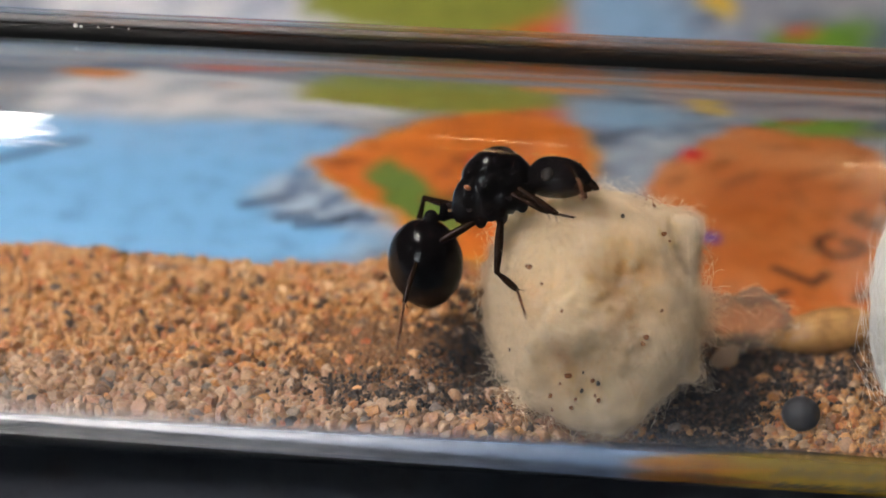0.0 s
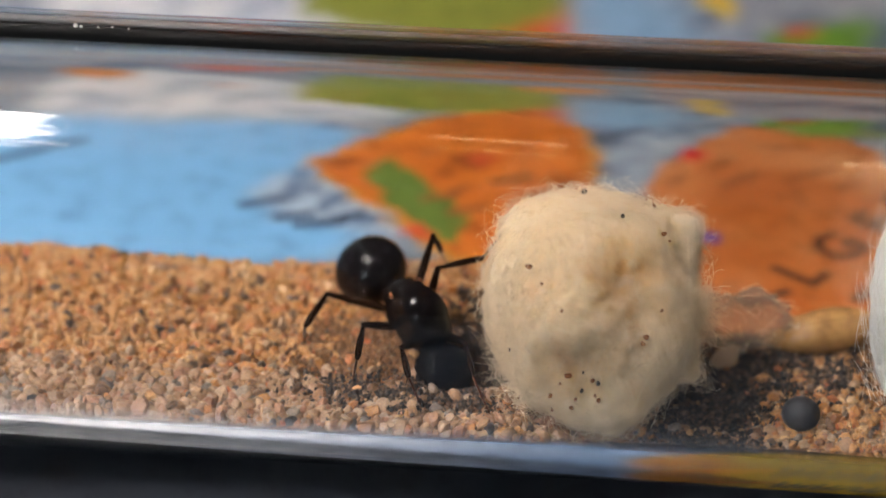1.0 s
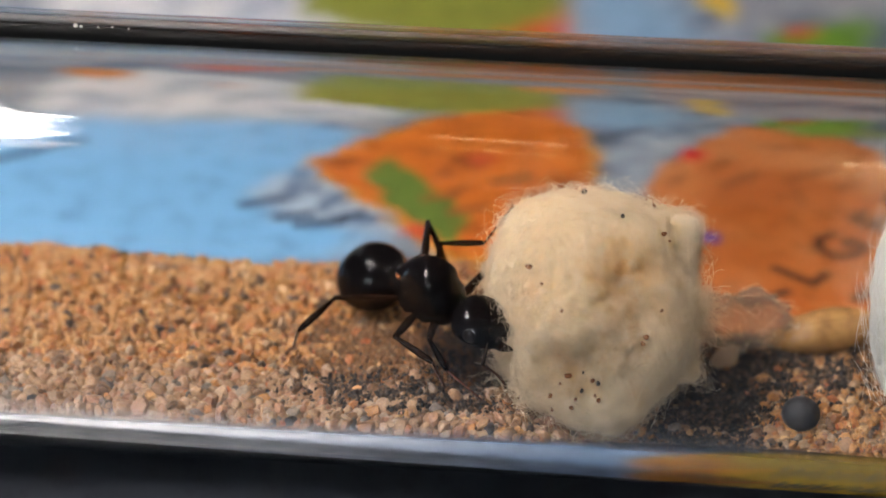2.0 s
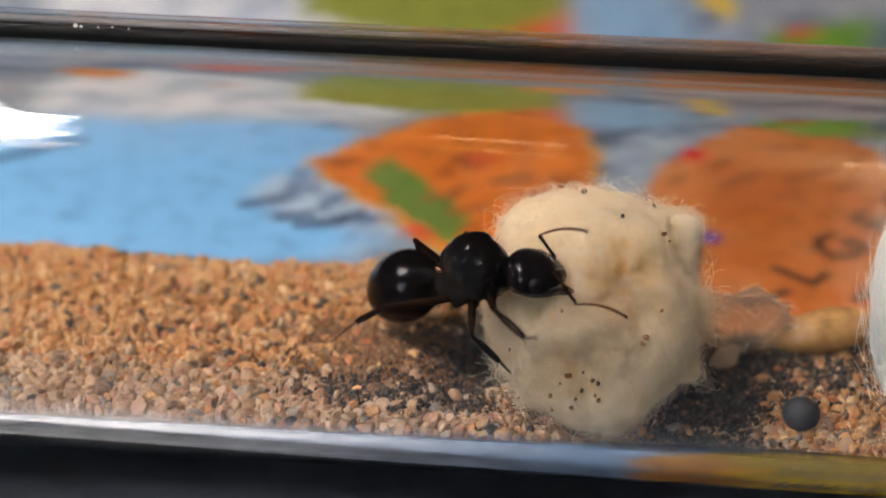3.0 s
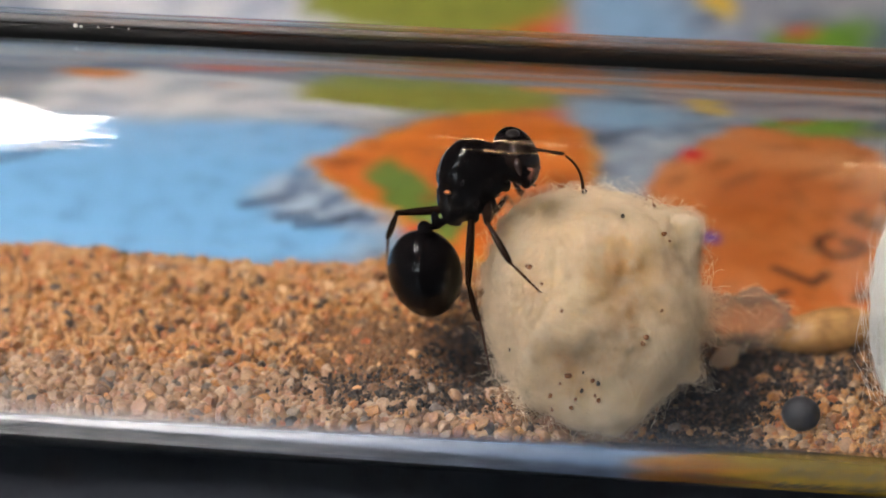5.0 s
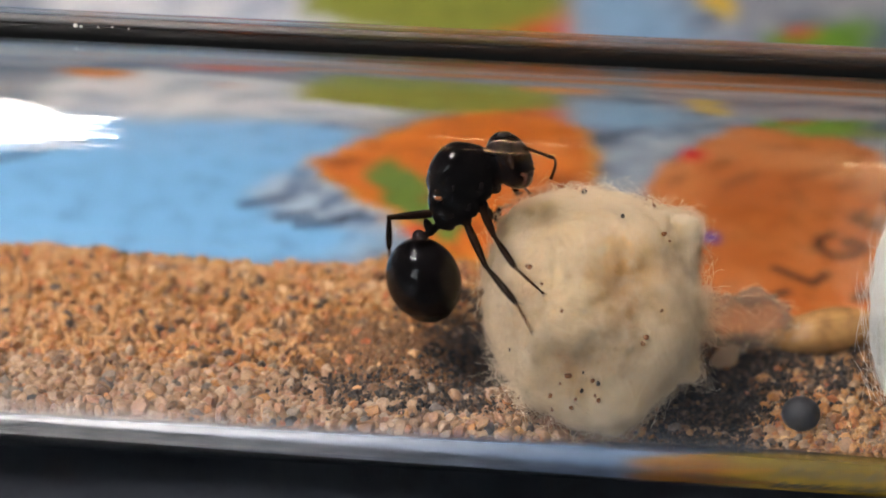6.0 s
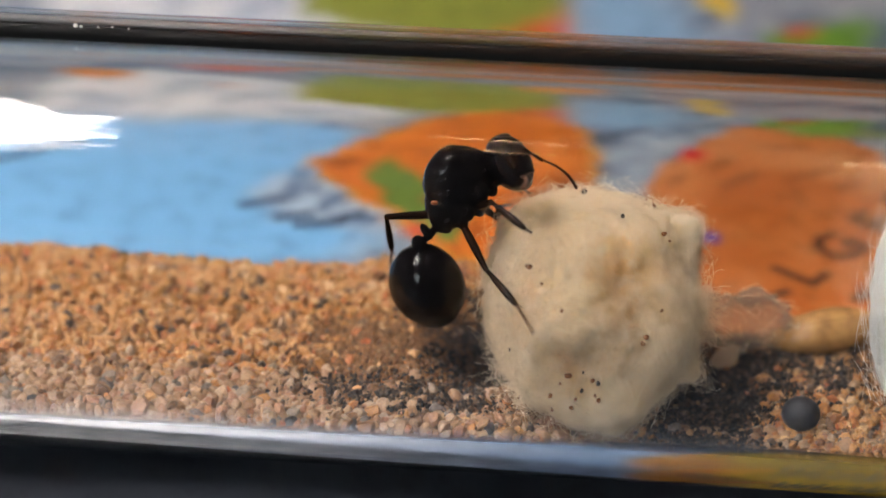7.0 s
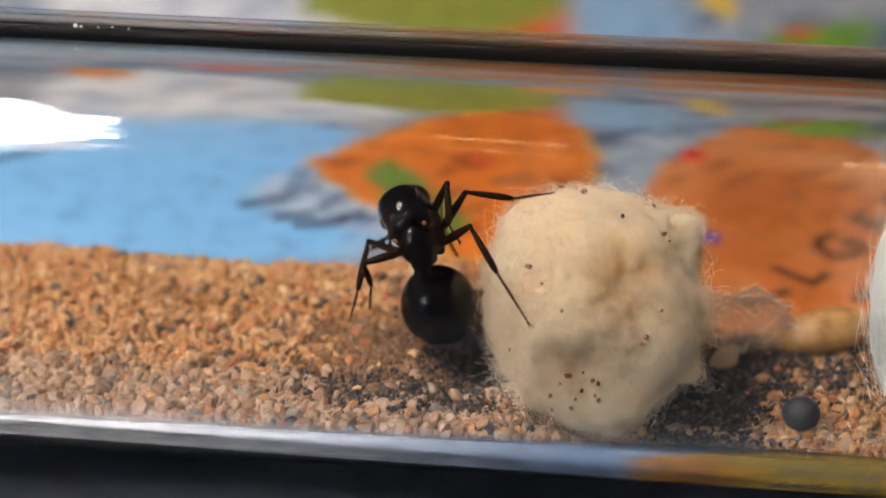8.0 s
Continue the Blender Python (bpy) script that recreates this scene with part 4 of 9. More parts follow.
def tapered(points, seg=10):
    """Limb along x from rows of (x, radius, drop)."""
    return spindle([(x, r, r + z, -r + z) for x, r, z in points], seg, 1.0, 3)


def bristles(rng, count, shape, length, radius, zmin=-9.0):
    """Short stiff hairs standing off a body."""
    pts = np.array(shape[0])
    mid = pts.mean(0)
    mid[0] = 0
    out = []
    for i in rng.integers(0, len(pts), count * 3):
        p = pts[i]
        if p[2] < zmin or len(out) >= count:
            continue
        d = p * np.array([0.15, 1, 1]) + rng.normal(0, 0.25, 3)
        d /= np.linalg.norm(d) + 1e-9
        l = length * rng.uniform(0.6, 1.2)
        out.append([p - d * 0.02, p + d * l * 0.5, p + d * l + rng.normal(0, 0.04, 3)])
    return np.array(out)


def limb(kind, side, hip, lengths, ant):
    """One leg: coxa and femur, with shin and foot under it."""
    a, b, c = lengths
    thigh = tapered([(-0.28, 0.12, 0.10), (-0.12, 0.23, 0.06), (0.05, 0.19, 0.0), (0.17, 0.09, 0), (0.24, 0.11, 0), (0.42 * a, 0.145, 0), (0.68 * a, 0.135, 0), (0.92 * a, 0.10, 0), (a, 0.095, 0), (a + 0.06, 0.04, 0)])
    leg = ant_part(kind, thigh[0], thigh[1], M_LEG, ant)
    shin = tapered([(-0.06, 0.04, 0), (0.0, 0.09, 0), (0.12, 0.07, 0), (0.45 * b, 0.112, 0), (0.8 * b, 0.112, 0), (0.96 * b, 0.085, 0), (b, 0.055, 0)])
    spur = tapered([(0, 0.018, 0), (0.12, 0.014, -0.02), (0.25, 0.004, -0.06)], 5)
    spur = moved(spur, pose(b * 0.97, 0, -0.04, 0, 35, 0))
    sh = join(shin, spur)
    s = ant_part("shin", sh[0], sh[1], M_LEG, leg)
    joints = [(0, 0.05), (0.52, 0.042), (0.70, 0.038), (0.82, 0.036), (0.91, 0.036), (1.0, 0.04)]
    rows = []
    for (t0, r0), (t1, r1) in zip(joints, joints[1:]):
        rows += [(t0 * c + 0.01, r0 * 0.6, 0), (t0 * c + 0.05, r0 * 0.85, 0), (t1 * c - 0.04, r1 * 1.15, 0)]
    rows.append((c, 0.02, 0))
    foot = tapered(rows, 8)
    claws = [moved(tapered([(0, 0.016, 0), (0.09, 0.013, 0.012), (0.17, 0.004, -0.03)], 5), pose(c - 0.02, 0, 0, 0, 0, g)) for g in (-32, 32)]
    ft = join(foot, *claws)
    t = ant_part("foot", ft[0], ft[1], M_FOOT, leg)
    leg.matrix_basis = pose(*[h * AM for h in hip], 0, -35, 70 * side)
    s.matrix_basis = pose(a * AM, 0, 0, 0, 90, 0)
    t.matrix_basis = pose(a * AM, 0, -b * AM, 0, 60, 0)
    return leg, s, t


HIPS = {"front": (0.80, 0.40, -0.80), "middle": (0.05, 0.45, -0.98), "hind": (-0.62, 0.40, -0.92)}
LIMB_LENGTHS = {"front": (1.75, 1.45, 1.45), "middle": (1.85, 1.55, 1.60), "hind": (2.30, 1.80, 1.90)}
ANT = {}


def ant():
    root = tagged(new("ant"), "glossy black queen ant climbing on a cotton ball", "ant")
    ANT["root"] = root
    rng = np.random.default_rng(31)
    trunk = spindle([(-1.44, 0.13, -0.52, -0.80), (-1.38, 0.26, -0.34, -0.96), (-1.25, 0.40, -0.02, -1.04), (-1.05, 0.48, 0.26, -1.08), (-0.88, 0.52, 0.38, -1.10), (-0.76, 0.50, 0.40, -1.11),
                     (-0.70, 0.52, 0.50, -1.12), (-0.60, 0.62, 0.68, -1.13), (-0.42, 0.70, 0.84, -1.15), (-0.1, 0.76, 1.02, -1.16), (0.35, 0.80, 1.08, -1.13), (0.72, 0.77, 1.00, -1.08),
                     (0.86, 0.72, 0.90, -1.04), (0.93, 0.71, 0.86, -1.02), (1.08, 0.68, 0.74, -0.96), (1.28, 0.54, 0.46, -0.80), (1.42, 0.34, 0.18, -0.50), (1.48, 0.15, 0.0, -0.25)], 48, 0.92)
    # furrows on the flanks and the rear slope; the shield on the back stays smooth
    grooved = []
    for x, y, z in trunk[0]:
        flank = max(1 - step(0.05, 0.5, z), 1 - step(-0.78, -0.55, x)) * step(0.15, 0.35, math.hypot(y, z + 0.1))
        k = 1 + flank * (0.030 * math.sin(24 * (0.85 * x + 0.5 * z)) + 0.05 * noise.noise((x * 5, y * 5, z * 5)))
        grooved.append((x, y * k, -0.1 + (z + 0.1) * k))
    body = ant_part("thorax", grooved, trunk[1], M_ANT, root)
    shield = spindle([(-0.64, 0.05, 0.68, 0.56), (-0.52, 0.42, 0.86, 0.30), (-0.1, 0.67, 1.07, 0.10), (0.35, 0.73, 1.13, 0.10), (0.72, 0.67, 1.06, 0.20), (0.95, 0.42, 0.90, 0.40), (1.05, 0.05, 0.76, 0.66)], 40, 1.0, 6)
    ant_part("shield", shield[0], shield[1], M_SHIELD, body, "smooth domed shield of the back")
    # raised plates on the sides and back of the thorax
    for s in (-1, 1):
        plate = spindle([(-0.5, 0.03, 0.03, -0.03), (-0.42, 0.13, 0.26, -0.26), (-0.2, 0.19, 0.40, -0.40), (0.15, 0.19, 0.42, -0.44), (0.40, 0.13, 0.28, -0.30), (0.5, 0.03, 0.05, -0.05)], 30, 1.0, 6)
        plate = ([(x, y * (1 + 0.30 * noise.noise((x * 7, y * 7, z * 7)) + 0.10 * math.sin(20 * (x + 0.6 * z))), z * (1 + 0.12 * noise.noise((x * 6, 3, z * 6)))) for x, y, z in plate[0]], plate[1])
        for px, py, pz, tilt, yaw, sx, sy, sz in ((0.42, 0.64, -0.42, 24, 0, 1.0, 1.0, 1.0), (-0.30, 0.62, -0.66, 30, 3, 0.80, 0.9, 0.85), (-0.92, 0.44, -0.50, 52, 8, 0.85, 0.9, 0.62),
                                                  (1.02, 0.56, -0.10, 66, -16, 0.95, 0.8, 0.62), (-0.22, 0.62, 0.14, -12, 4, 0.62, 0.7, 0.40)):
            ob = ant_part("side_plate", plate[0], plate[1], M_RUGOSE, body)
            ob.matrix_basis = pose(px * AM, s * py * AM, pz * AM, 9 * s, tilt, yaw * s) @ Matrix.Diagonal((sx, sy, sz, 1))
        for h in HIPS.values():
            bulb = [(p[0] * 0.24, p[1] * 0.22, p[2] * 0.36) for p in ICO3[0]]
            ob = ant_part("coxa", bulb, ICO3[1].tolist(), M_ANT, body)
            ob.matrix_basis = pose(h[0] * AM, s * h[1] * 0.88 * AM, (h[2] + 0.02) * AM, 14 * s, 8, 0)
        scar = spindle([(-0.13, 0.01, 0.01, -0.01), (-0.08, 0.05, 0.06, -0.06), (0.05, 0.06, 0.08, -0.07), (0.13, 0.01, 0.01, -0.01)], 8)
        ob = ant_part("wing_scar", scar[0], scar[1], M_SCAR, body, "small orange-brown wing scar")
        ob.matrix_basis = pose(-0.78 * AM, s * 0.57 * AM, 0.20 * AM, 0, 50, 0)
    hump = spindle([(-0.34, 0.03, 0.02, -0.02), (-0.24, 0.36, 0.10, -0.1), (0, 0.46, 0.16, -0.12), (0.26, 0.36, 0.09, -0.1), (0.36, 0.03, 0.02, -0.02)], 18)
    ob = ant_part("back_plate", hump[0], hump[1], M_RUGOSE, body)
    ob.matrix_basis = pose(-0.56 * AM, 0, 0.62 * AM, 0, -38, 0)
    strands("hairs", 1.1 * bristles(rng, 46, trunk, 0.26, 0.01, 0.0), 0.006, M_FOOT, body)

    waist = join(spindle([(-0.06, 0.14, 0.11, -0.15), (0.14, 0.13, 0.12, -0.14), (0.32, 0.14, 0.13, -0.15), (0.50, 0.12, 0.11, -0.12), (0.70, 0.13, 0.12, -0.12)], 22, 1.0, 5),
                 [[(0.31 + p[0] * 0.15 - 0.05 * p[2], p[1] * 0.22, 0.14 + p[2] * 0.31) for p in ICO3[0]], ICO3[1].tolist()],
                 [[(0.75 + p[0] * 0.25, p[1] * 0.29, 0.04 + p[2] * 0.29) for p in ICO3[0]], ICO3[1].tolist()],
                 spindle([(0.86, 0.16, 0.16, -0.14), (0.94, 0.12, 0.12, -0.11), (1.02, 0.13, 0.13, -0.12)], 16))
    ANT["petiole"] = ant_part("petiole", waist[0], waist[1], M_ANT, root)

    ga = [(0.0, 0.097, 0.097, -0.097), (0.1, 0.405, 0.387, -0.348), (0.3, 0.754, 0.716, -0.677), (0.7, 1.082, 1.025, -0.967), (1.2, 1.265, 1.180, -1.141), (1.75, 1.285, 1.180, -1.161), (2.25, 1.140, 1.044, -1.044), (2.32, 1.101, 0.996, -1.016), (2.75, 0.812, 0.735, -0.754), (2.8, 0.763, 0.677, -0.716), (3.05, 0.483, 0.425, -0.445), (3.2, 0.242, 0.193, -0.232), (3.27, 0.039, 0.020, -0.058)]
    gs = spindle(ga, 36)
    ANT["gaster"] = ant_part("gaster", gs[0], gs[1], M_ANT, root, "glossy round black abdomen")
    strands("hairs", 1.1 * bristles(rng, 36, gs, 0.22, 0.01, 0.1), 0.005, M_FOOT, ANT["gaster"])

    hs = spindle([(-0.06, 0.096, 0.095, -0.133), (0.03, 0.383, 0.324, -0.344), (0.16, 0.651, 0.515, -0.515), (0.45, 0.890, 0.668, -0.630), (0.9, 0.947, 0.706, -0.649), (1.3, 0.890, 0.649, -0.591), (1.62, 0.766, 0.496, -0.477), (1.84, 0.593, 0.324, -0.344), (1.95, 0.402, 0.191, -0.229), (1.98, 0.191, 0.077, -0.114)], 30)
    head = ant_part("head", hs[0], hs[1], M_ANT, root)
    ANT["head"] = head
    strands("hairs", 1.1 * bristles(rng, 40, hs, 0.2, 0.01, -0.2), 0.005, M_FOOT, head)
    for s in (-1, 1):
        jaw = spindle([(0, 0.13, 0.17, -0.16), (0.18, 0.17, 0.18, -0.17), (0.38, 0.13, 0.13, -0.13), (0.55, 0.05, 0.06, -0.06), (0.6, 0.01, 0.01, -0.01)], 12)
        ob = ant_part("mandible", jaw[0], jaw[1], M_LEG, head)
        ob.matrix_basis = pose(1.78 * AM, s * 0.46 * AM, -0.08 * AM, 0, 12, -24 * s)
        v = [(p[0] * 0.22, p[1] * 0.22, p[2] * 0.10) for p in ICO3[0]]
        ob = ant_part("eye", v, ICO3[1].tolist(), M_EYE, head)
        ob.matrix_basis = pose(1.0 * AM, s * 0.88 * AM, 0.20 * AM, -72 * s, 0, 0)
        sc = tapered([(0, 0.035, 0), (0.06, 0.06, 0), (0.5, 0.05, 0), (1.15, 0.062, 0), (1.25, 0.05, 0)], 8)
        ob = ant_part("antenna_scape", sc[0], sc[1], M_LEG, head)
        ob.matrix_basis = pose(1.5 * AM, s * 0.40 * AM, 0.5 * AM, 0, -10, 55 * s)
        ANT["scape", s] = ob
        rows = []
        for k in range(11):
            x0, x1 = 1.85 * k / 11, 1.85 * (k + 1) / 11
            r = 0.038 + 0.02 * k / 10
            rows += [(x0 + 0.015, r * 0.65, 0), (x0 + 0.06, r, 0), (x1 - 0.02, r, 0)]
        rows.append((1.87, 0.015, 0))
        fu = tapered(rows, 8)
        fu = ([(x, y, z + 0.62 * (x / 1.87) * (1 - x / 1.87)) for x, y, z in fu[0]], fu[1])
        ob = ant_part("antenna_whip", fu[0], fu[1], M_FOOT, head)
        ANT["whip", s] = ob
    for kind in ("front", "middle", "hind"):
        for s in (-1, 1):
            h = HIPS[kind]
            ANT[kind, s] = limb(kind + "_leg", s, (h[0], h[1] * s, h[2]), LIMB_LENGTHS[kind], root)


ant()


# ---------------------------------------------------------------- what moves


def mm(x, y, z, rx, ry, rz):
    return pose(x * MM, y * MM, z * MM, rx, ry, rz)


def motions():
    # the lamp is pushed slowly along above the tube
    walk(LAMP, [(0, mm(-46.25, -4.7, 87.6, 0, -8, 0)), (1, mm(-46, -4.7, 87.6, 0, -8, 0)), (1.5, mm(-45.4, -4.7, 87.6, 0, -8, 0)), (3.5, mm(-44.5, -4.7, 87.6, 0, -8, 0)), (4.5, mm(-43.15, -4.7, 87.6, 0, -8, 0)), (6.5, mm(-41.95, -4.7, 87.6, 0, -8, 0)), (7, mm(-42.25, -4.7, 87.6, 0, -8, 0)), (8, mm(-41.65, -4.7, 87.6, 0, -8, 0))])
    walk(ANT["root"], [
        (0, mm(1.66, 0.4, 10.648, -22.3, -11.8, 16.5)), (0.1, mm(0.386, -0.667, 10.722, 6.7, -39.3, -15.4)), (0.2, mm(0.251, -0.94, 10.041, 10.9, -31.1, -24)),
        (0.3, mm(-0.306, -1.236, 8.725, 3.6, -23.1, -33.1)), (0.4, mm(0.017, -1.205, 7.826, 2.1, -9.4, -42.4)), (0.5, mm(-0.614, -1.524, 6.355, 10.1, 16.2, -46.8)),
        (0.6, mm(-0.825, -0.755, 5.663, 10.1, 21.6, -49.9)), (0.8, mm(-0.798, -0.495, 5.445, 10.3, 29.2, -49.3)), (1, mm(-0.885, -0.425, 5.509, 11, 29.9, -48)),
        (1.5, mm(-0.872, -0.134, 5.783, 13.3, 27.9, -39.2)), (1.7, mm(-0.947, -0.222, 6.217, 10.7, 21.3, -40.4)), (2.8, mm(1.541, -2.074, 8.413, 2.2, -9.1, -32.1)),
        (2.9, mm(1.406, -2.01, 8.521, -0.1, -12.2, -32.2)), (3, mm(1.099, -1.794, 8.57, -2.3, -22.6, -26.4)), (3.2, mm(0.366, -1.119, 9.113, -0.8, -31.6, -17.3)),
        (3.4, mm(-0.185, -0.543, 9.274, -5.5, -39.5, -0.4)), (3.5, mm(-0.256, 0.046, 9.06, -23.1, -37.2, 27.7)), (3.6, mm(-0.349, 0.235, 9.538, -19.6, -45.8, 21.5)),
        (3.8, mm(-0.497, -0.111, 9.983, -25.6, -44, 33)), (4, mm(0.152, -0.021, 10.517, -13.4, -47.1, 18.4)), (4.2, mm(0.738, 0.766, 10.614, -26.3, -28.9, 32.3)),
        (4.5, mm(1.007, 0.823, 10.663, -25.5, -27.6, 31)), (4.7, mm(0.947, 0.641, 10.718, -22.5, -33.3, 27.3)), (5.8, mm(0.49, 0.705, 10.558, -27.9, -31.6, 35.4)),
        (6, mm(0.463, 0.489, 10.601, -22.7, -36.7, 30.5)), (6.2, mm(0.431, 0.331, 10.635, -19, -40.8, 26)), (6.6, mm(0.372, 0.304, 10.601, -19, -40.7, 26.1)),
        (7, mm(0.344, 0.325, 10.567, -20, -39.6, 27.3)), (7.2, mm(0.179, 0.575, 10.42, -29.2, -34.4, 39.1)), (7.4, mm(-0.059, 1.039, 9.961, -33.9, -24.4, 50.3)),
        (7.5, mm(-0.271, 0.938, 9.982, -39.4, -20.5, 61.6)), (7.6, mm(-0.745, 0.409, 10.045, -38.5, -22.6, 73.3)), (7.8, mm(-1.349, 0.274, 9.38, -35.5, -7.3, 96.9)),
        (8, mm(-1.179, 0.065, 9.025, -32.7, -0.3, 102.4))])
    walk(ANT["petiole"], [
        (0, mm(-1.518, 0, -0.704, -1, -2.1, 176.7)), (0.1, mm(-1.518, 0, -0.704, 6.9, -15.5, -159)), (0.2, mm(-1.518, 0, -0.704, 11.2, -22.7, -147)),
        (0.3, mm(-1.518, 0, -0.704, -4.8, -34.2, 169.3)), (0.4, mm(-1.518, 0, -0.704, -0.9, -0.9, 177.1)), (0.5, mm(-1.518, 0, -0.704, -0.9, 44.4, 177.2)),
        (0.6, mm(-1.518, 0, -0.704, -1.3, 43.1, 176)), (0.8, mm(-1.518, 0, -0.704, -1.6, 48.8, 175.2)), (1, mm(-1.518, 0, -0.704, -4.4, 56.2, 168.1)),
        (1.5, mm(-1.518, 0, -0.704, -4.9, 67.2, 169.2)), (1.7, mm(-1.518, 0, -0.704, -7.2, 66.7, 163.8)), (2.8, mm(-1.518, 0, -0.704, -8, 12.4, 151.1)),
        (2.9, mm(-1.518, 0, -0.704, -7.3, 16.9, 154)), (3, mm(-1.518, 0, -0.704, -9.2, -5.2, 148.2)), (3.2, mm(-1.518, 0, -0.704, -6, -13.4, 161.4)),
        (3.4, mm(-1.518, 0, -0.704, -9.1, -4.6, 148.8)), (3.5, mm(-1.518, 0, -0.704, -13.7, -14.5, 131.9)), (3.6, mm(-1.518, 0, -0.704, -5.7, -19.4, 163.5)),
        (3.8, mm(-1.518, 0, -0.704, 1.7, -5.4, -174.6)), (4, mm(-1.518, 0, -0.704, 4.9, -4, -163.6)), (4.2, mm(-1.518, 0, -0.704, -2.5, -13.9, 172.4)),
        (4.5, mm(-1.518, 0, -0.704, -2.2, -11.4, 173.1)), (4.7, mm(-1.518, 0, -0.704, -0.5, -13.7, 178.5)), (5.8, mm(-1.518, 0, -0.704, -1.5, -4.8, 175.2)),
        (6, mm(-1.518, 0, -0.704, 0.4, -5.9, -178.6)), (6.2, mm(-1.518, 0, -0.704, 2.1, -6.5, -173.3)), (6.6, mm(-1.518, 0, -0.704, 2.4, -2.9, -172)),
        (7, mm(-1.518, 0, -0.704, 0.8, 1.7, -177.2)), (7.2, mm(-1.518, 0, -0.704, -4.3, 9.1, 164.9)), (7.4, mm(-1.518, 0, -0.704, -9.6, 17.6, 144.7)),
        (7.5, mm(-1.518, 0, -0.704, -10.9, 15.5, 138.8)), (7.6, mm(-1.518, 0, -0.704, -16.9, 37.5, 117.6)), (7.8, mm(-1.518, 0, -0.704, -22.2, 44.2, 94.1)),
        (8, mm(-1.518, 0, -0.704, -26.2, 50.2, 58.7))])
    walk(ANT["gaster"], [
        (0, mm(-2.561, 0.059, -0.666, -90, 69.1, 127.4)), (0.1, mm(-2.458, -0.361, -0.426, 12.1, 52, -112.6)), (0.2, mm(-2.326, -0.526, -0.301, -2, 72.4, -116)),
        (0.3, mm(-2.367, 0.161, -0.116, -65.2, 37, 162.6)), (0.4, mm(-2.561, 0.054, -0.688, -58, 37.6, 162.2)), (0.5, mm(-2.264, 0.036, -1.435, -53.6, 32.7, 156.2)),
        (0.6, mm(-2.28, 0.054, -1.417, -42.6, 43.4, 165.1)), (0.8, mm(-2.204, 0.058, -1.49, -34.5, 51.3, 171.2)), (1, mm(-2.086, 0.119, -1.573, -32.6, 54.2, 169.8)),
        (1.5, mm(-1.915, 0.076, -1.668, -27.5, 53.6, 172.6)), (1.7, mm(-1.916, 0.116, -1.663, -26.5, 49.8, 171.5)),
        (2.8, mm(-2.412, 0.493, -0.928, -28.4, 18, 164.6)), (2.9, mm(-2.417, 0.439, -1.007, -27.7, 16.9, 162.5)), (3, mm(-2.403, 0.548, -0.61, -25.8, 18.8, 167.7)),
        (3.2, mm(-2.482, 0.324, -0.462, -25.6, 21.3, 165.1)), (3.4, mm(-2.408, 0.54, -0.62, -25.8, 18.4, 155.6)),
        (3.5, mm(-2.194, 0.752, -0.442, -28.3, 19.3, 138.5)), (3.6, mm(-2.463, 0.28, -0.357, -20, 21.3, 170.1)),
        (3.8, mm(-2.554, -0.099, -0.605, -24.4, 46.8, 176.2)), (4, mm(-2.518, -0.294, -0.63, -23.2, 40.8, -173.7)),
        (4.2, mm(-2.523, 0.135, -0.453, -54.5, 57.3, 149.3)), (4.5, mm(-2.535, 0.122, -0.497, -58.7, 59.1, 146.9)),
        (4.7, mm(-2.533, 0.026, -0.457, -54.7, 58, 155.1)), (5.8, mm(-2.556, 0.087, -0.616, -69.1, 52.9, 134.9)),
        (6, mm(-2.557, -0.025, -0.597, -60.9, 57.1, 147.2)), (6.2, mm(-2.549, -0.122, -0.586, -57.3, 58.1, 156.4)),
        (6.6, mm(-2.551, -0.145, -0.65, -63.7, 59.1, 153.5)), (7, mm(-2.561, -0.052, -0.736, -67.5, 60.1, 153.1)),
        (7.2, mm(-2.514, 0.268, -0.87, -82.6, 64.6, 141.4)), (7.4, mm(-2.331, 0.575, -1.02, -99.7, 70.4, 126.2)),
        (7.5, mm(-2.276, 0.663, -0.984, -102.4, 67.2, 123.2)), (7.6, mm(-1.902, 0.735, -1.34, -102.5, 65.3, 119.8)),
        (7.8, mm(-1.572, 0.747, -1.433, -121, 70.2, 86.4)), (8, mm(-1.171, 0.571, -1.507, -158.7, 75.2, 49.3))])
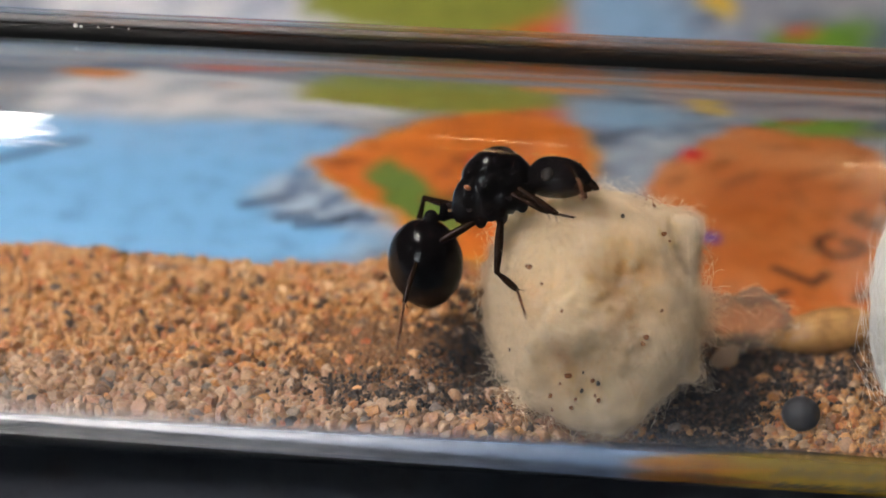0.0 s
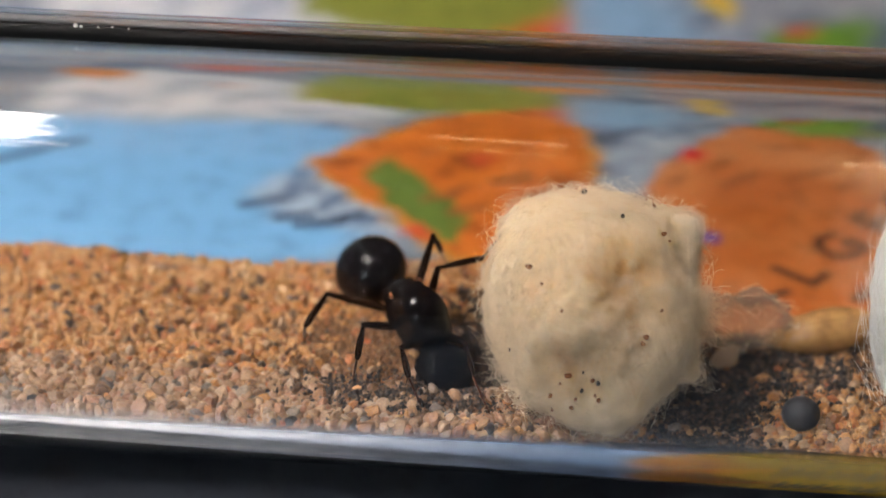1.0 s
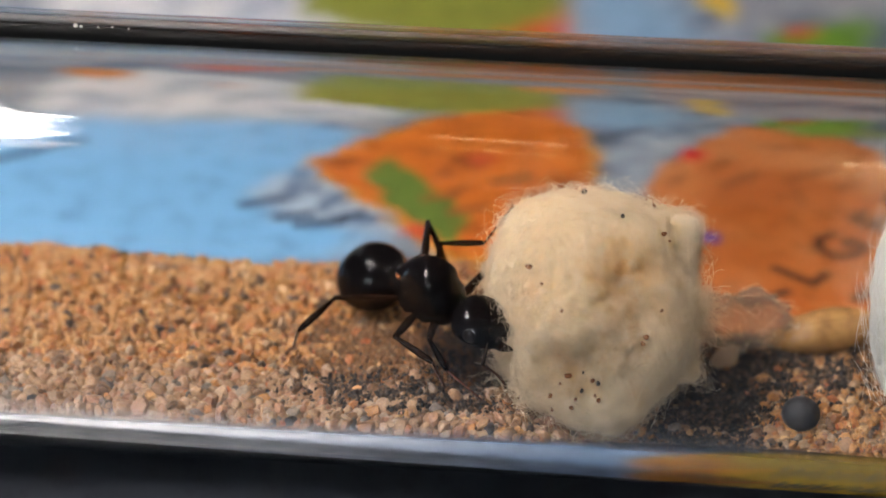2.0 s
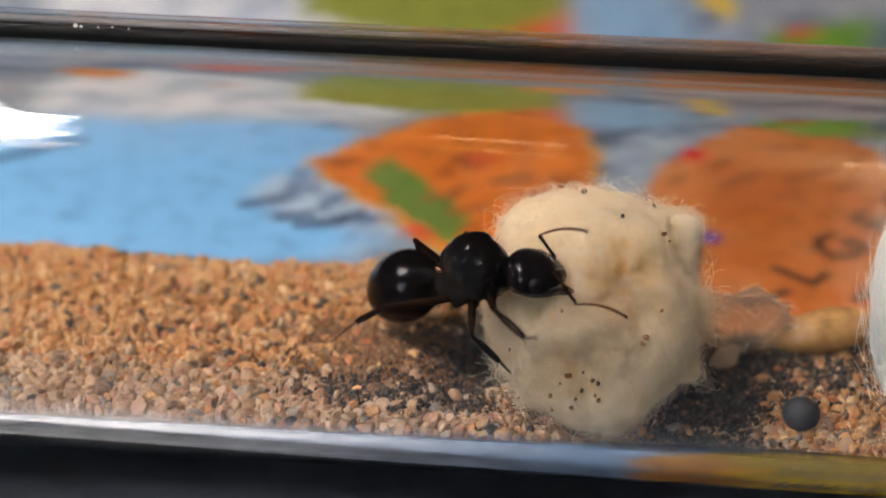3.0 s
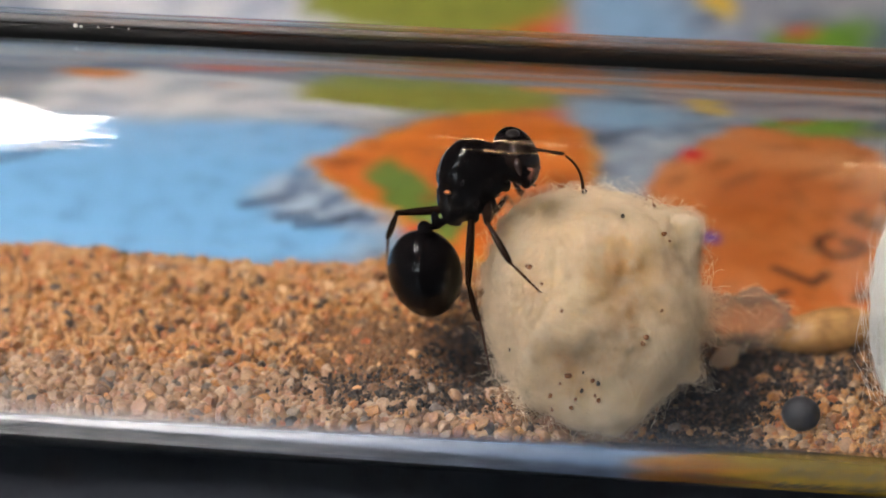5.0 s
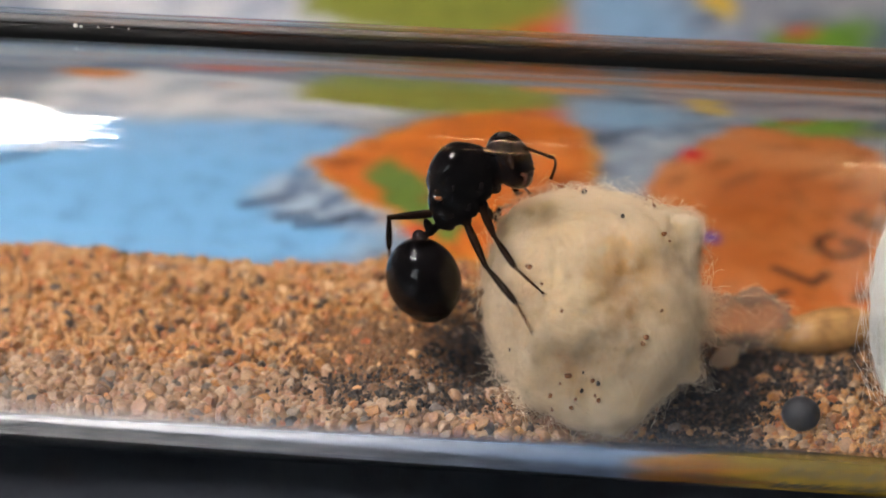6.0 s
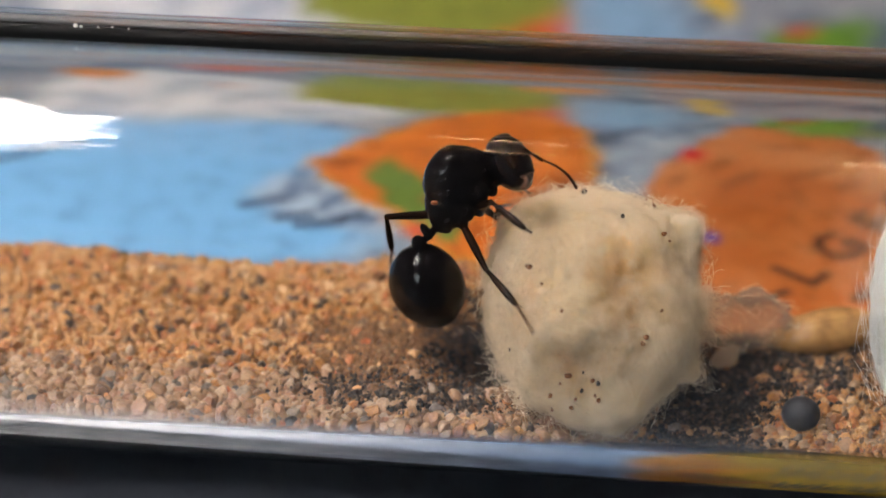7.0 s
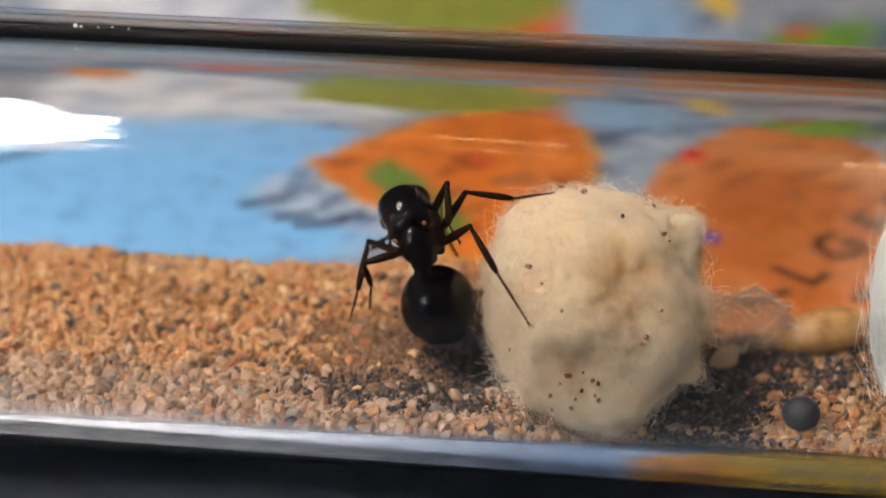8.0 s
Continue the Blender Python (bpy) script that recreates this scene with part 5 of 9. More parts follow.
    walk(ANT["head"], [
        (0, mm(1.54, 0, -0.132, -14, 13, -38.5)), (0.1, mm(1.54, 0, -0.132, -3.5, 39.7, 20.1)), (0.2, mm(1.54, 0, -0.132, -20.4, 22.6, 1.5)),
        (0.3, mm(1.54, 0, -0.132, -14.1, 18.2, -6.5)), (0.4, mm(1.54, 0, -0.132, 10.8, 29.9, 5)), (0.5, mm(1.54, 0, -0.132, 3.1, 35.3, -25.5)),
        (0.6, mm(1.54, 0, -0.132, 6.3, 30.9, -24.5)), (0.8, mm(1.54, 0, -0.132, 10.1, 23.5, -19.4)), (1, mm(1.54, 0, -0.132, 10.9, 22, -17)),
        (1.5, mm(1.54, 0, -0.132, -0.4, 16.2, -3.7)), (1.7, mm(1.54, 0, -0.132, -3.6, -4.1, 8.2)), (2.8, mm(1.54, 0, -0.132, 8.4, 31.1, 20.8)),
        (2.9, mm(1.54, 0, -0.132, 13.9, 26.3, 27.8)), (3, mm(1.54, 0, -0.132, 11.6, 27.9, 29.6)), (3.2, mm(1.54, 0, -0.132, 4.2, 22, 28.6)),
        (3.4, mm(1.54, 0, -0.132, 1.5, 4.1, 25)), (3.5, mm(1.54, 0, -0.132, -21, 6.4, -33.3)), (3.6, mm(1.54, 0, -0.132, -50.1, -9.2, -36.1)),
        (3.8, mm(1.54, 0, -0.132, -60.1, -7.5, -45.7)), (4, mm(1.54, 0, -0.132, -61, -2, -37.2)), (4.2, mm(2.063, 0.011, 0.002, -98.8, 24.9, -103)),
        (4.5, mm(1.959, 0.059, 0.139, -97.9, 24.8, -103.9)), (4.7, mm(1.944, 0.096, 0.092, -101.5, 21.8, -99.5)),
        (5.8, mm(1.825, -0.096, -0.388, -102.6, 6.1, -94.4)), (6, mm(1.861, -0.076, -0.399, -105.6, 2.9, -89.3)),
        (6.2, mm(1.868, -0.067, -0.452, -108.3, 1.7, -84.3)), (6.6, mm(1.897, -0.073, -0.48, -108.3, 1.4, -83.1)), (7, mm(1.887, -0.096, -0.515, -108, 0.4, -82.2)),
        (7.2, mm(1.887, -0.096, -0.515, -104.3, 6.4, -87.6)), (7.4, mm(1.887, -0.096, -0.515, -97.8, 9.1, -95.3)),
        (7.5, mm(1.887, -0.096, -0.515, -97.7, 12.9, -100.9)), (7.6, mm(1.772, -0.064, -0.389, -84.1, 33.7, -115.6)),
        (7.7, mm(1.655, -0.032, -0.258, -50.9, 57.9, -117.5)), (7.8, mm(1.54, 0, -0.132, 22.3, 64.9, -74.8)), (7.9, mm(1.54, 0, -0.132, 21.9, 52.3, -16)),
        (8, mm(1.54, 0, -0.132, 6.5, 44.9, 31.4))])
    walk(ANT["scape", -1], [
        (0, mm(1.65, -0.44, 0.55, 0, 11.8, -50.1)), (0.05, mm(1.65, -0.44, 0.55, -10.7, 40.4, -83.4)), (0.1, mm(1.65, -0.44, 0.55, -51.2, 53.9, -142.5)),
        (0.2, mm(1.65, -0.44, 0.55, -22.1, 59.7, -114.4)), (0.25, mm(1.65, -0.44, 0.55, 58.5, 66.5, -21)), (0.3, mm(1.65, -0.44, 0.55, 86.7, 36.1, 21.1)),
        (0.35, mm(1.65, -0.44, 0.55, 86.6, 12, 36.7)), (0.4, mm(1.65, -0.44, 0.55, 80, -11.3, 52.4)), (0.45, mm(1.65, -0.44, 0.55, 70, 35.1, 12)),
        (0.5, mm(1.65, -0.44, 0.55, 6.8, 49.9, -71.6)), (0.6, mm(1.65, -0.44, 0.55, 0, 49.9, -71.6)), (0.8, mm(1.65, -0.44, 0.55, 0, 49.9, -71.6)),
        (1, mm(1.65, -0.44, 0.55, 0, 49.9, -71.6)), (1.5, mm(1.65, -0.44, 0.55, 0, 49.9, -71.6)), (1.7, mm(1.65, -0.44, 0.55, 0, 49.9, -71.6)),
        (2.6, mm(1.65, -0.44, 0.55, 0, 49.9, -71.6)), (2.8, mm(1.65, -0.44, 0.55, 0, 49.9, -71.6)), (2.9, mm(1.65, -0.44, 0.55, 10.3, 39.2, -53.3)),
        (3, mm(1.65, -0.44, 0.55, 20.8, 34.6, -27.8)), (3.2, mm(1.65, -0.44, 0.55, -7.8, 49.9, -71.6)), (3.4, mm(1.65, -0.44, 0.55, 24.1, 46.1, -22.2)),
        (3.5, mm(1.65, -0.44, 0.55, 49.1, 33.3, 31.3)), (3.6, mm(1.65, -0.44, 0.55, 51.8, 16.3, 63.8)), (3.8, mm(1.65, -0.44, 0.55, 28.5, 29.9, 23.6)),
        (4, mm(1.65, -0.44, 0.55, 41.2, 29.1, 66.9)), (4.1, mm(1.65, -0.44, 0.55, 35.3, -3.8, 57.4)), (4.2, mm(1.65, -0.44, 0.55, 34.5, -37.2, 49.6)),
        (4.5, mm(1.65, -0.44, 0.55, 27, -41.1, 51.2)), (4.7, mm(1.65, -0.44, 0.55, 43.8, -43.9, 12.4)), (5.8, mm(1.65, -0.44, 0.55, 36.1, -30.8, 11.2)),
        (6, mm(1.65, -0.44, 0.55, 24, -28, 23.9)), (6.2, mm(1.65, -0.44, 0.55, 19.5, -29.4, 23.4)), (6.6, mm(1.65, -0.44, 0.55, 20.7, -43.4, 12.7)),
        (7, mm(1.65, -0.44, 0.55, 16.3, -7.4, 13.7)), (7.5, mm(1.65, -0.44, 0.55, 16.3, -7.4, 13.7)), (7.6, mm(1.65, -0.44, 0.55, 21.8, 12.9, -10)),
        (7.7, mm(1.65, -0.44, 0.55, 18.1, 33.7, -35.4)), (7.8, mm(1.65, -0.44, 0.55, 0, 49.9, -71.6)), (8, mm(1.65, -0.44, 0.55, 0, 49.9, -71.6))])
    walk(ANT["whip", -1], [
        (0, mm(2.514, -1.472, 0.27, 0, 12.8, -54.7)), (0.05, mm(1.77, -1.48, -0.341, -4, 16.5, -74.7)), (0.1, mm(1.007, -0.933, -0.561, -9.1, 18.6, -95.2)),
        (0.2, mm(1.363, -1.071, -0.637, 1.6, 68.7, -80.6)), (0.25, mm(2.162, -0.636, -0.711, 24.4, 24.1, -49.1)),
        (0.3, mm(2.686, -0.04, -0.261, 22.4, -22.4, -35.5)), (0.35, mm(2.728, 0.365, 0.265, 11.1, -11.8, -1.2)), (0.4, mm(2.473, 0.628, 0.819, 7.7, 2.9, 30)),
        (0.45, mm(2.75, -0.206, -0.241, 7.9, 30.7, 35.6)), (0.5, mm(1.93, -1.281, -0.501, 13.1, 58.3, 45)), (0.6, mm(1.93, -1.281, -0.501, 0, 58.3, 45)),
        (0.8, mm(1.93, -1.281, -0.501, 0, 58.3, 45)), (1, mm(1.93, -1.281, -0.501, 0, 58.3, 45)), (1.5, mm(1.93, -1.281, -0.501, 0, 58.3, 45)),
        (1.7, mm(1.93, -1.281, -0.501, 0, 58.3, 45)), (2.6, mm(1.93, -1.281, -0.501, 0, 58.3, 45)), (2.8, mm(1.93, -1.281, -0.501, 0, 58.3, 45)),
        (2.9, mm(2.286, -1.294, -0.32, -28.2, 9.6, -9.5)), (3, mm(2.651, -0.968, -0.231, -21.9, -15.1, -28.7)), (3.1, mm(2.291, -1.124, -0.366, -20.8, 25.4, -3.6)),
        (3.2, mm(1.93, -1.281, -0.501, 12.8, 58.3, 45)), (3.4, mm(2.533, -0.801, -0.44, 0.2, 40.7, 28.6)), (3.5, mm(2.632, 0.158, -0.204, -26.8, 34.5, -23.8)),
        (3.6, mm(2.232, 0.745, 0.165, -4.3, 26.4, 17.2)), (3.8, mm(2.742, 0.036, -0.136, -8.7, 15.1, -1.1)), (4, mm(2.121, 0.666, -0.118, 17.2, 30.8, 67.7)),
        (4.1, mm(2.389, 0.716, 0.641, 13, -0.5, 58)), (4.2, mm(2.36, 0.394, 1.381, 14, -32.1, 49.2)), (4.5, mm(2.299, 0.368, 1.453, -4.4, -29.6, 86.2)),
        (4.7, mm(2.618, -0.228, 1.503, -8.6, 6.2, 115.2)), (5.8, mm(2.808, -0.211, 1.254, 9.4, -44.9, 63.1)), (5.9, mm(2.784, -0.079, 1.224, -16.7, -24.2, 110.3)),
        (6, mm(2.76, 0.052, 1.195, -20.3, 5.3, 142.9)), (6.2, mm(2.75, 0.035, 1.225, -16.2, 5, 143.5)), (6.6, mm(2.625, -0.22, 1.494, -12.8, 3.9, 146.5)),
        (7, mm(2.975, -0.118, 0.727, -5.6, -23.4, 114)), (7.5, mm(2.975, -0.118, 0.727, -5.6, -23.4, 114)), (7.6, mm(2.97, -0.672, 0.243, 7.7, 2.2, 91.7)),
        (7.7, mm(2.583, -1.103, -0.212, 11.3, 30.7, 72.9)), (7.8, mm(1.93, -1.281, -0.501, 0, 58.3, 45)), (8, mm(1.93, -1.281, -0.501, 0, 58.3, 45))])
    walk(ANT["front", -1][0], [
        (0, mm(0.88, -0.44, -0.88, -0.9, -27.9, -93.4)), (0.1, mm(0.88, -0.44, -0.88, -9.5, -18.1, -62.2)), (0.2, mm(0.88, -0.44, -0.88, 5.9, -18.1, -62.2)),
        (0.3, mm(0.88, -0.44, -0.88, 5.9, -18.1, -62.2)), (0.4, mm(0.88, -0.44, -0.88, 5.9, -18.1, -62.2)), (0.5, mm(0.88, -0.44, -0.88, -1.2, -38.9, -40.9)),
        (0.6, mm(0.88, -0.44, -0.88, 3, -47.8, -42.9)), (0.8, mm(0.88, -0.44, -0.88, 19.3, -53.4, -66.7)), (1, mm(0.88, -0.44, -0.88, 21.7, -55.1, -74)),
        (1.5, mm(0.88, -0.44, -0.88, 12.8, -53.8, -63.6)), (1.7, mm(0.88, -0.44, -0.88, 6.1, -31.3, -52.9)), (2.8, mm(0.88, -0.44, -0.88, 5.8, -23.9, -50.9)),
        (2.9, mm(0.88, -0.44, -0.88, 5.3, -17.6, -47)), (3, mm(0.88, -0.44, -0.88, 6.3, -5.6, -51.1)), (3.2, mm(0.88, -0.44, -0.88, 7.1, 14.9, -45.2)),
        (3.4, mm(0.88, -0.44, -0.88, 9.2, -3.2, -26.8)), (3.5, mm(0.88, -0.44, -0.88, 9.8, -2.1, -61.4)), (3.6, mm(0.88, -0.44, -0.88, 10.4, 5.2, -31.6)),
        (3.8, mm(0.88, -0.44, -0.88, 10, -5.3, -45.5)), (4, mm(0.88, -0.44, -0.88, 9.1, -0.9, -23.2)), (4.2, mm(0.88, -0.44, -0.88, 17.2, -21.9, -76.9)),
        (4.5, mm(0.88, -0.44, -0.88, 15.5, -21, -81.3)), (4.7, mm(0.88, -0.44, -0.88, 7.3, -25, -61)), (5.8, mm(0.88, -0.44, -0.88, 6.9, -5.7, -60.6)),
        (6, mm(0.88, -0.44, -0.88, 6.5, -7.6, -57.1)), (6.2, mm(0.88, -0.44, -0.88, 5.9, -6.4, -48.6)), (6.6, mm(0.88, -0.44, -0.88, 6.1, -5.1, -45.4)),
        (7, mm(0.88, -0.44, -0.88, 6.4, -6.8, -43)), (7.2, mm(0.88, -0.44, -0.88, 10.2, -15.1, -70.5)), (7.4, mm(0.88, -0.44, -0.88, 10.2, -21.8, -75.8)),
        (7.5, mm(0.88, -0.44, -0.88, 10.6, -14.8, -84.5)), (7.6, mm(0.88, -0.44, -0.88, 7.4, -18.9, -77.6)), (7.8, mm(0.88, -0.44, -0.88, 3.2, -18.1, -62.2)),
        (8, mm(0.88, -0.44, -0.88, 19.2, -38.8, -105.5))])
    walk(ANT["front", -1][1], [
        (0, mm(1.925, 0, 0, 25, 48.8, 94.3)), (0.1, mm(1.925, 0, 0, -0.4, 39.7, 53.4)), (0.2, mm(1.925, 0, 0, -3.6, 51.3, 42.8)),
        (0.3, mm(1.925, 0, 0, 14.3, 51.3, 42.8)), (0.4, mm(1.925, 0, 0, 14.3, 51.3, 42.8)), (0.45, mm(1.925, 0, 0, 46.9, 69.1, 87)),
        (0.5, mm(1.925, 0, 0, 107.1, 63.9, 158.4)), (0.55, mm(1.925, 0, 0, -6.5, 63.1, 36.7)), (0.6, mm(1.925, 0, 0, -22.3, 20.5, 11.3)),
        (0.8, mm(1.925, 0, 0, -11.7, 19.3, 28)), (1, mm(1.925, 0, 0, -4.7, 25, 36.9)), (1.5, mm(1.925, 0, 0, -10, 26.9, 16.6)),
        (1.55, mm(1.925, 0, 0, -0.8, 49.8, 35)), (1.6, mm(1.925, 0, 0, 33, 66.5, 76.8)), (1.65, mm(1.925, 0, 0, 88.6, 61.6, 140.1)),
        (1.7, mm(1.925, 0, 0, 109.7, 41.3, 169.4)), (1.792, mm(1.925, 0, 0, 104.9, 48.1, 162.3)), (1.883, mm(1.925, 0, 0, 97.9, 54.4, 153.1)),
        (1.975, mm(1.925, 0, 0, 87.9, 59.7, 141)), (2.067, mm(1.925, 0, 0, 74, 63.6, 125)), (2.158, mm(1.925, 0, 0, 56.7, 65.3, 105.6)),
        (2.25, mm(1.925, 0, 0, 38.8, 64.4, 85.7)), (2.36, mm(1.925, 0, 0, 21.2, 60.2, 65.6)), (2.47, mm(1.925, 0, 0, 9.2, 53.8, 51)),
        (2.58, mm(1.925, 0, 0, 1.4, 46.1, 40.6)), (2.69, mm(1.925, 0, 0, -3.6, 37.8, 32.7)), (2.8, mm(1.925, 0, 0, -6.8, 29, 26.5)),
        (2.85, mm(1.925, 0, 0, 23.2, 56.7, 75.3)), (2.9, mm(1.925, 0, 0, 81.1, 48.9, 150.7)), (2.95, mm(1.925, 0, 0, 24.9, 61.9, 82.3)),
        (3, mm(1.925, 0, 0, -15.2, 39.3, 29.5)), (3.2, mm(1.925, 0, 0, -30.6, 18.7, -13.3)), (3.4, mm(1.925, 0, 0, -13.7, 32, 15.1)),
        (3.5, mm(1.925, 0, 0, -9.4, 36.6, 16.4)), (3.55, mm(1.925, 0, 0, -29.2, 42.2, -19.8)), (3.6, mm(1.925, 0, 0, -49.5, 37.6, -56.6)),
        (3.65, mm(1.925, 0, 0, -49.3, 58.3, -52.4)), (3.7, mm(1.925, 0, 0, -40.9, 78.8, -40.4)), (3.75, mm(1.925, 0, 0, 105.5, 79.5, 109.5)),
        (3.8, mm(1.925, 0, 0, 114.8, 59, 122.4)), (4, mm(1.925, 0, 0, 155.1, 43.3, 172.4)), (4.2, mm(1.925, 0, 0, 155.5, 36.9, 173)),
        (4.5, mm(1.925, 0, 0, 155.9, 29.7, 173.8)), (4.7, mm(1.925, 0, 0, 154.9, 18.7, 171.3)), (5.8, mm(1.925, 0, 0, 163.7, 36.6, -170.2)),
        (6, mm(1.925, 0, 0, 150.4, 29.4, 165.9)), (6.2, mm(1.925, 0, 0, 150, 30.8, 165)), (6.6, mm(1.925, 0, 0, 148.8, 32.2, 162.7)),
        (7, mm(1.925, 0, 0, 151.3, 35, 167.3)), (7.2, mm(1.925, 0, 0, 152.2, 44.1, 168.7)), (7.4, mm(1.925, 0, 0, 144.5, 45.8, 157.7)),
        (7.5, mm(1.925, 0, 0, 143.1, 51.5, 155.9)), (7.6, mm(1.925, 0, 0, 127.6, 61.9, 154.5)), (7.7, mm(1.925, 0, 0, 63.6, 68.2, 86.8)),
        (7.8, mm(1.925, 0, 0, 25.9, 49.4, 45.2)), (7.85, mm(1.925, 0, 0, -20.4, 68.6, -9.3)), (7.9, mm(1.925, 0, 0, -79.5, 55.1, -76.5)),
        (7.95, mm(1.925, 0, 0, -93.5, 27.4, -99.8)), (8, mm(1.925, 0, 0, -94.7, -2, -113.8))])
    walk(ANT["front", -1][2], [
        (0, mm(1.846, 1.048, -1.2, 6, -4.3, 159)), (0.05, mm(2.251, 1.017, -1.109, 2.9, 26.9, 123.4)), (0.1, mm(2.657, 0.985, -1.019, -27.3, 47.5, 69.6)),
        (0.2, mm(2.657, 0.679, -1.244, -24.2, 61.5, 60.5)), (0.3, mm(2.657, 0.679, -1.244, 23.3, 61.5, 60.5)), (0.4, mm(2.657, 0.679, -1.244, 23.3, 61.5, 60.5)),
        (0.45, mm(1.955, 0.569, -1.49, -5, 28.6, 21.6)), (0.5, mm(1.272, 0.258, -1.432, -7.4, -9.1, 3.5)), (0.55, mm(2.504, 0.431, -1.422, -6.6, 1, 7.6)),
        (0.6, mm(3.39, 0.293, -0.559, -5.1, 11.1, 11.9)), (0.8, mm(3.254, 0.707, -0.527, 1.3, 24.6, 27.2)), (0.9, mm(3.167, 0.788, -0.601, 34.3, 52.9, 84)),
        (1, mm(3.081, 0.868, -0.674, 86.7, 39.5, 158.4)), (1.5, mm(3.289, 0.406, -0.721, 71.8, 40.4, 154.6)), (1.55, mm(2.769, 0.591, -1.217, 48.5, 52.9, 121.7)),
        (1.6, mm(2.07, 0.619, -1.463, 14.9, 52.7, 78.9)), (1.65, mm(1.344, 0.486, -1.403, -8, 40.1, 46.2)), (1.7, mm(0.747, 0.22, -1.053, -17.9, 21.8, 25.2)),
        (1.792, mm(0.911, 0.324, -1.187, -13.8, 25.8, 36.1)), (1.883, mm(1.097, 0.42, -1.297, -8.8, 29, 47.6)), (1.975, mm(1.301, 0.506, -1.378, -3.1, 31.2, 59.8)),
        (2.067, mm(1.519, 0.58, -1.429, 3.2, 32.3, 72.3)), (2.158, mm(1.746, 0.641, -1.449, 9.7, 32.2, 85)), (2.25, mm(1.977, 0.687, -1.438, 15.9, 30.9, 97.5)),
        (2.36, mm(2.252, 0.722, -1.384, 22.6, 27.9, 111.9)), (2.47, mm(2.518, 0.733, -1.287, 28.1, 23.6, 125.4)), (2.58, mm(2.765, 0.719, -1.15, 32.2, 18.3, 138)),
        (2.69, mm(2.986, 0.682, -0.977, 34.9, 12.3, 149.8)), (2.8, mm(3.173, 0.621, -0.774, 36.3, 5.9, 161.1)), (2.85, mm(2.147, 0.847, -1.333, 32.5, -3.3, 91.5)),
        (2.9, mm(1.012, 0.513, -1.203, 39.9, -10, 21.1)), (2.95, mm(2.026, 0.744, -1.407, 36.9, -10.6, 18.7)), (3, mm(3, 0.609, -1.009, 33.9, -11.4, 16.3)),
        (3.2, mm(3.395, -0.349, -0.513, 29.1, -7.8, 5.1)), (3.3, mm(3.313, 0.002, -0.679, 32.5, 22.1, 55)), (3.4, mm(3.23, 0.353, -0.846, 63.4, 35.7, 119.8)),
        (3.5, mm(3.153, 0.361, -0.952, 58.7, 40.4, 126.6)), (3.55, mm(3.036, -0.401, -1.072, 46.1, 47.5, 109.4)), (3.6, mm(2.621, -1.054, -0.974, 29.4, 51.3, 88.1)),
        (3.65, mm(2.437, -0.664, -1.357, 39.4, 48.9, 104.2)), (3.7, mm(2.161, -0.201, -1.565, 47.6, 44.9, 118.6)),
        (3.75, mm(1.828, 0.273, -1.568, 53.7, 39.7, 131.1)), (3.8, mm(1.486, 0.693, -1.368, 57.9, 33.7, 142)), (4, mm(0.774, 0.153, -1.094, 38.7, 35.5, 116.6)),
        (4.2, mm(0.658, 0.156, -0.957, 46, 3.3, 162.6)), (4.5, mm(0.548, 0.15, -0.79, 38.1, 1.8, 167.2)), (4.7, mm(0.432, 0.23, -0.512, 31, 13.3, 158.1)),
        (5.8, mm(0.664, -0.219, -0.952, 21.7, 20, 132.6)), (6, mm(0.578, 0.339, -0.784, 26.3, 29.7, 152.5)), (6.2, mm(0.602, 0.356, -0.817, 22.5, 31.5, 150.1)),
        (6.6, mm(0.637, 0.402, -0.851, 19.2, 33.1, 146.8)), (7, mm(0.651, 0.288, -0.916, 15.3, 30.3, 139.9)), (7.2, mm(0.803, 0.225, -1.111, 19.7, 19.7, 156.8)),
        (7.4, mm(0.896, 0.422, -1.143, 16.5, 20.6, 153.1)), (7.5, mm(1.019, 0.406, -1.248, 15.2, 30.6, 152.6)), (7.6, mm(1.247, 0.323, -1.407, 12, 35.2, 145.8)),
        (7.7, mm(1.958, 0.59, -1.481, -4.4, 53.2, 114.3)), (7.8, mm(2.657, 0.737, -1.21, -42, 59.1, 62.7)), (7.85, mm(2.499, -0.095, -1.485, -14.6, 62.9, 95.6)),
        (7.9, mm(2.138, -0.887, -1.308, 12.3, 58.7, 128.2)), (7.95, mm(1.685, -1.395, -0.735, 28.9, 49, 150.5)), (8, mm(1.282, -1.458, 0.057, 37.3, 36.8, 165.2))])
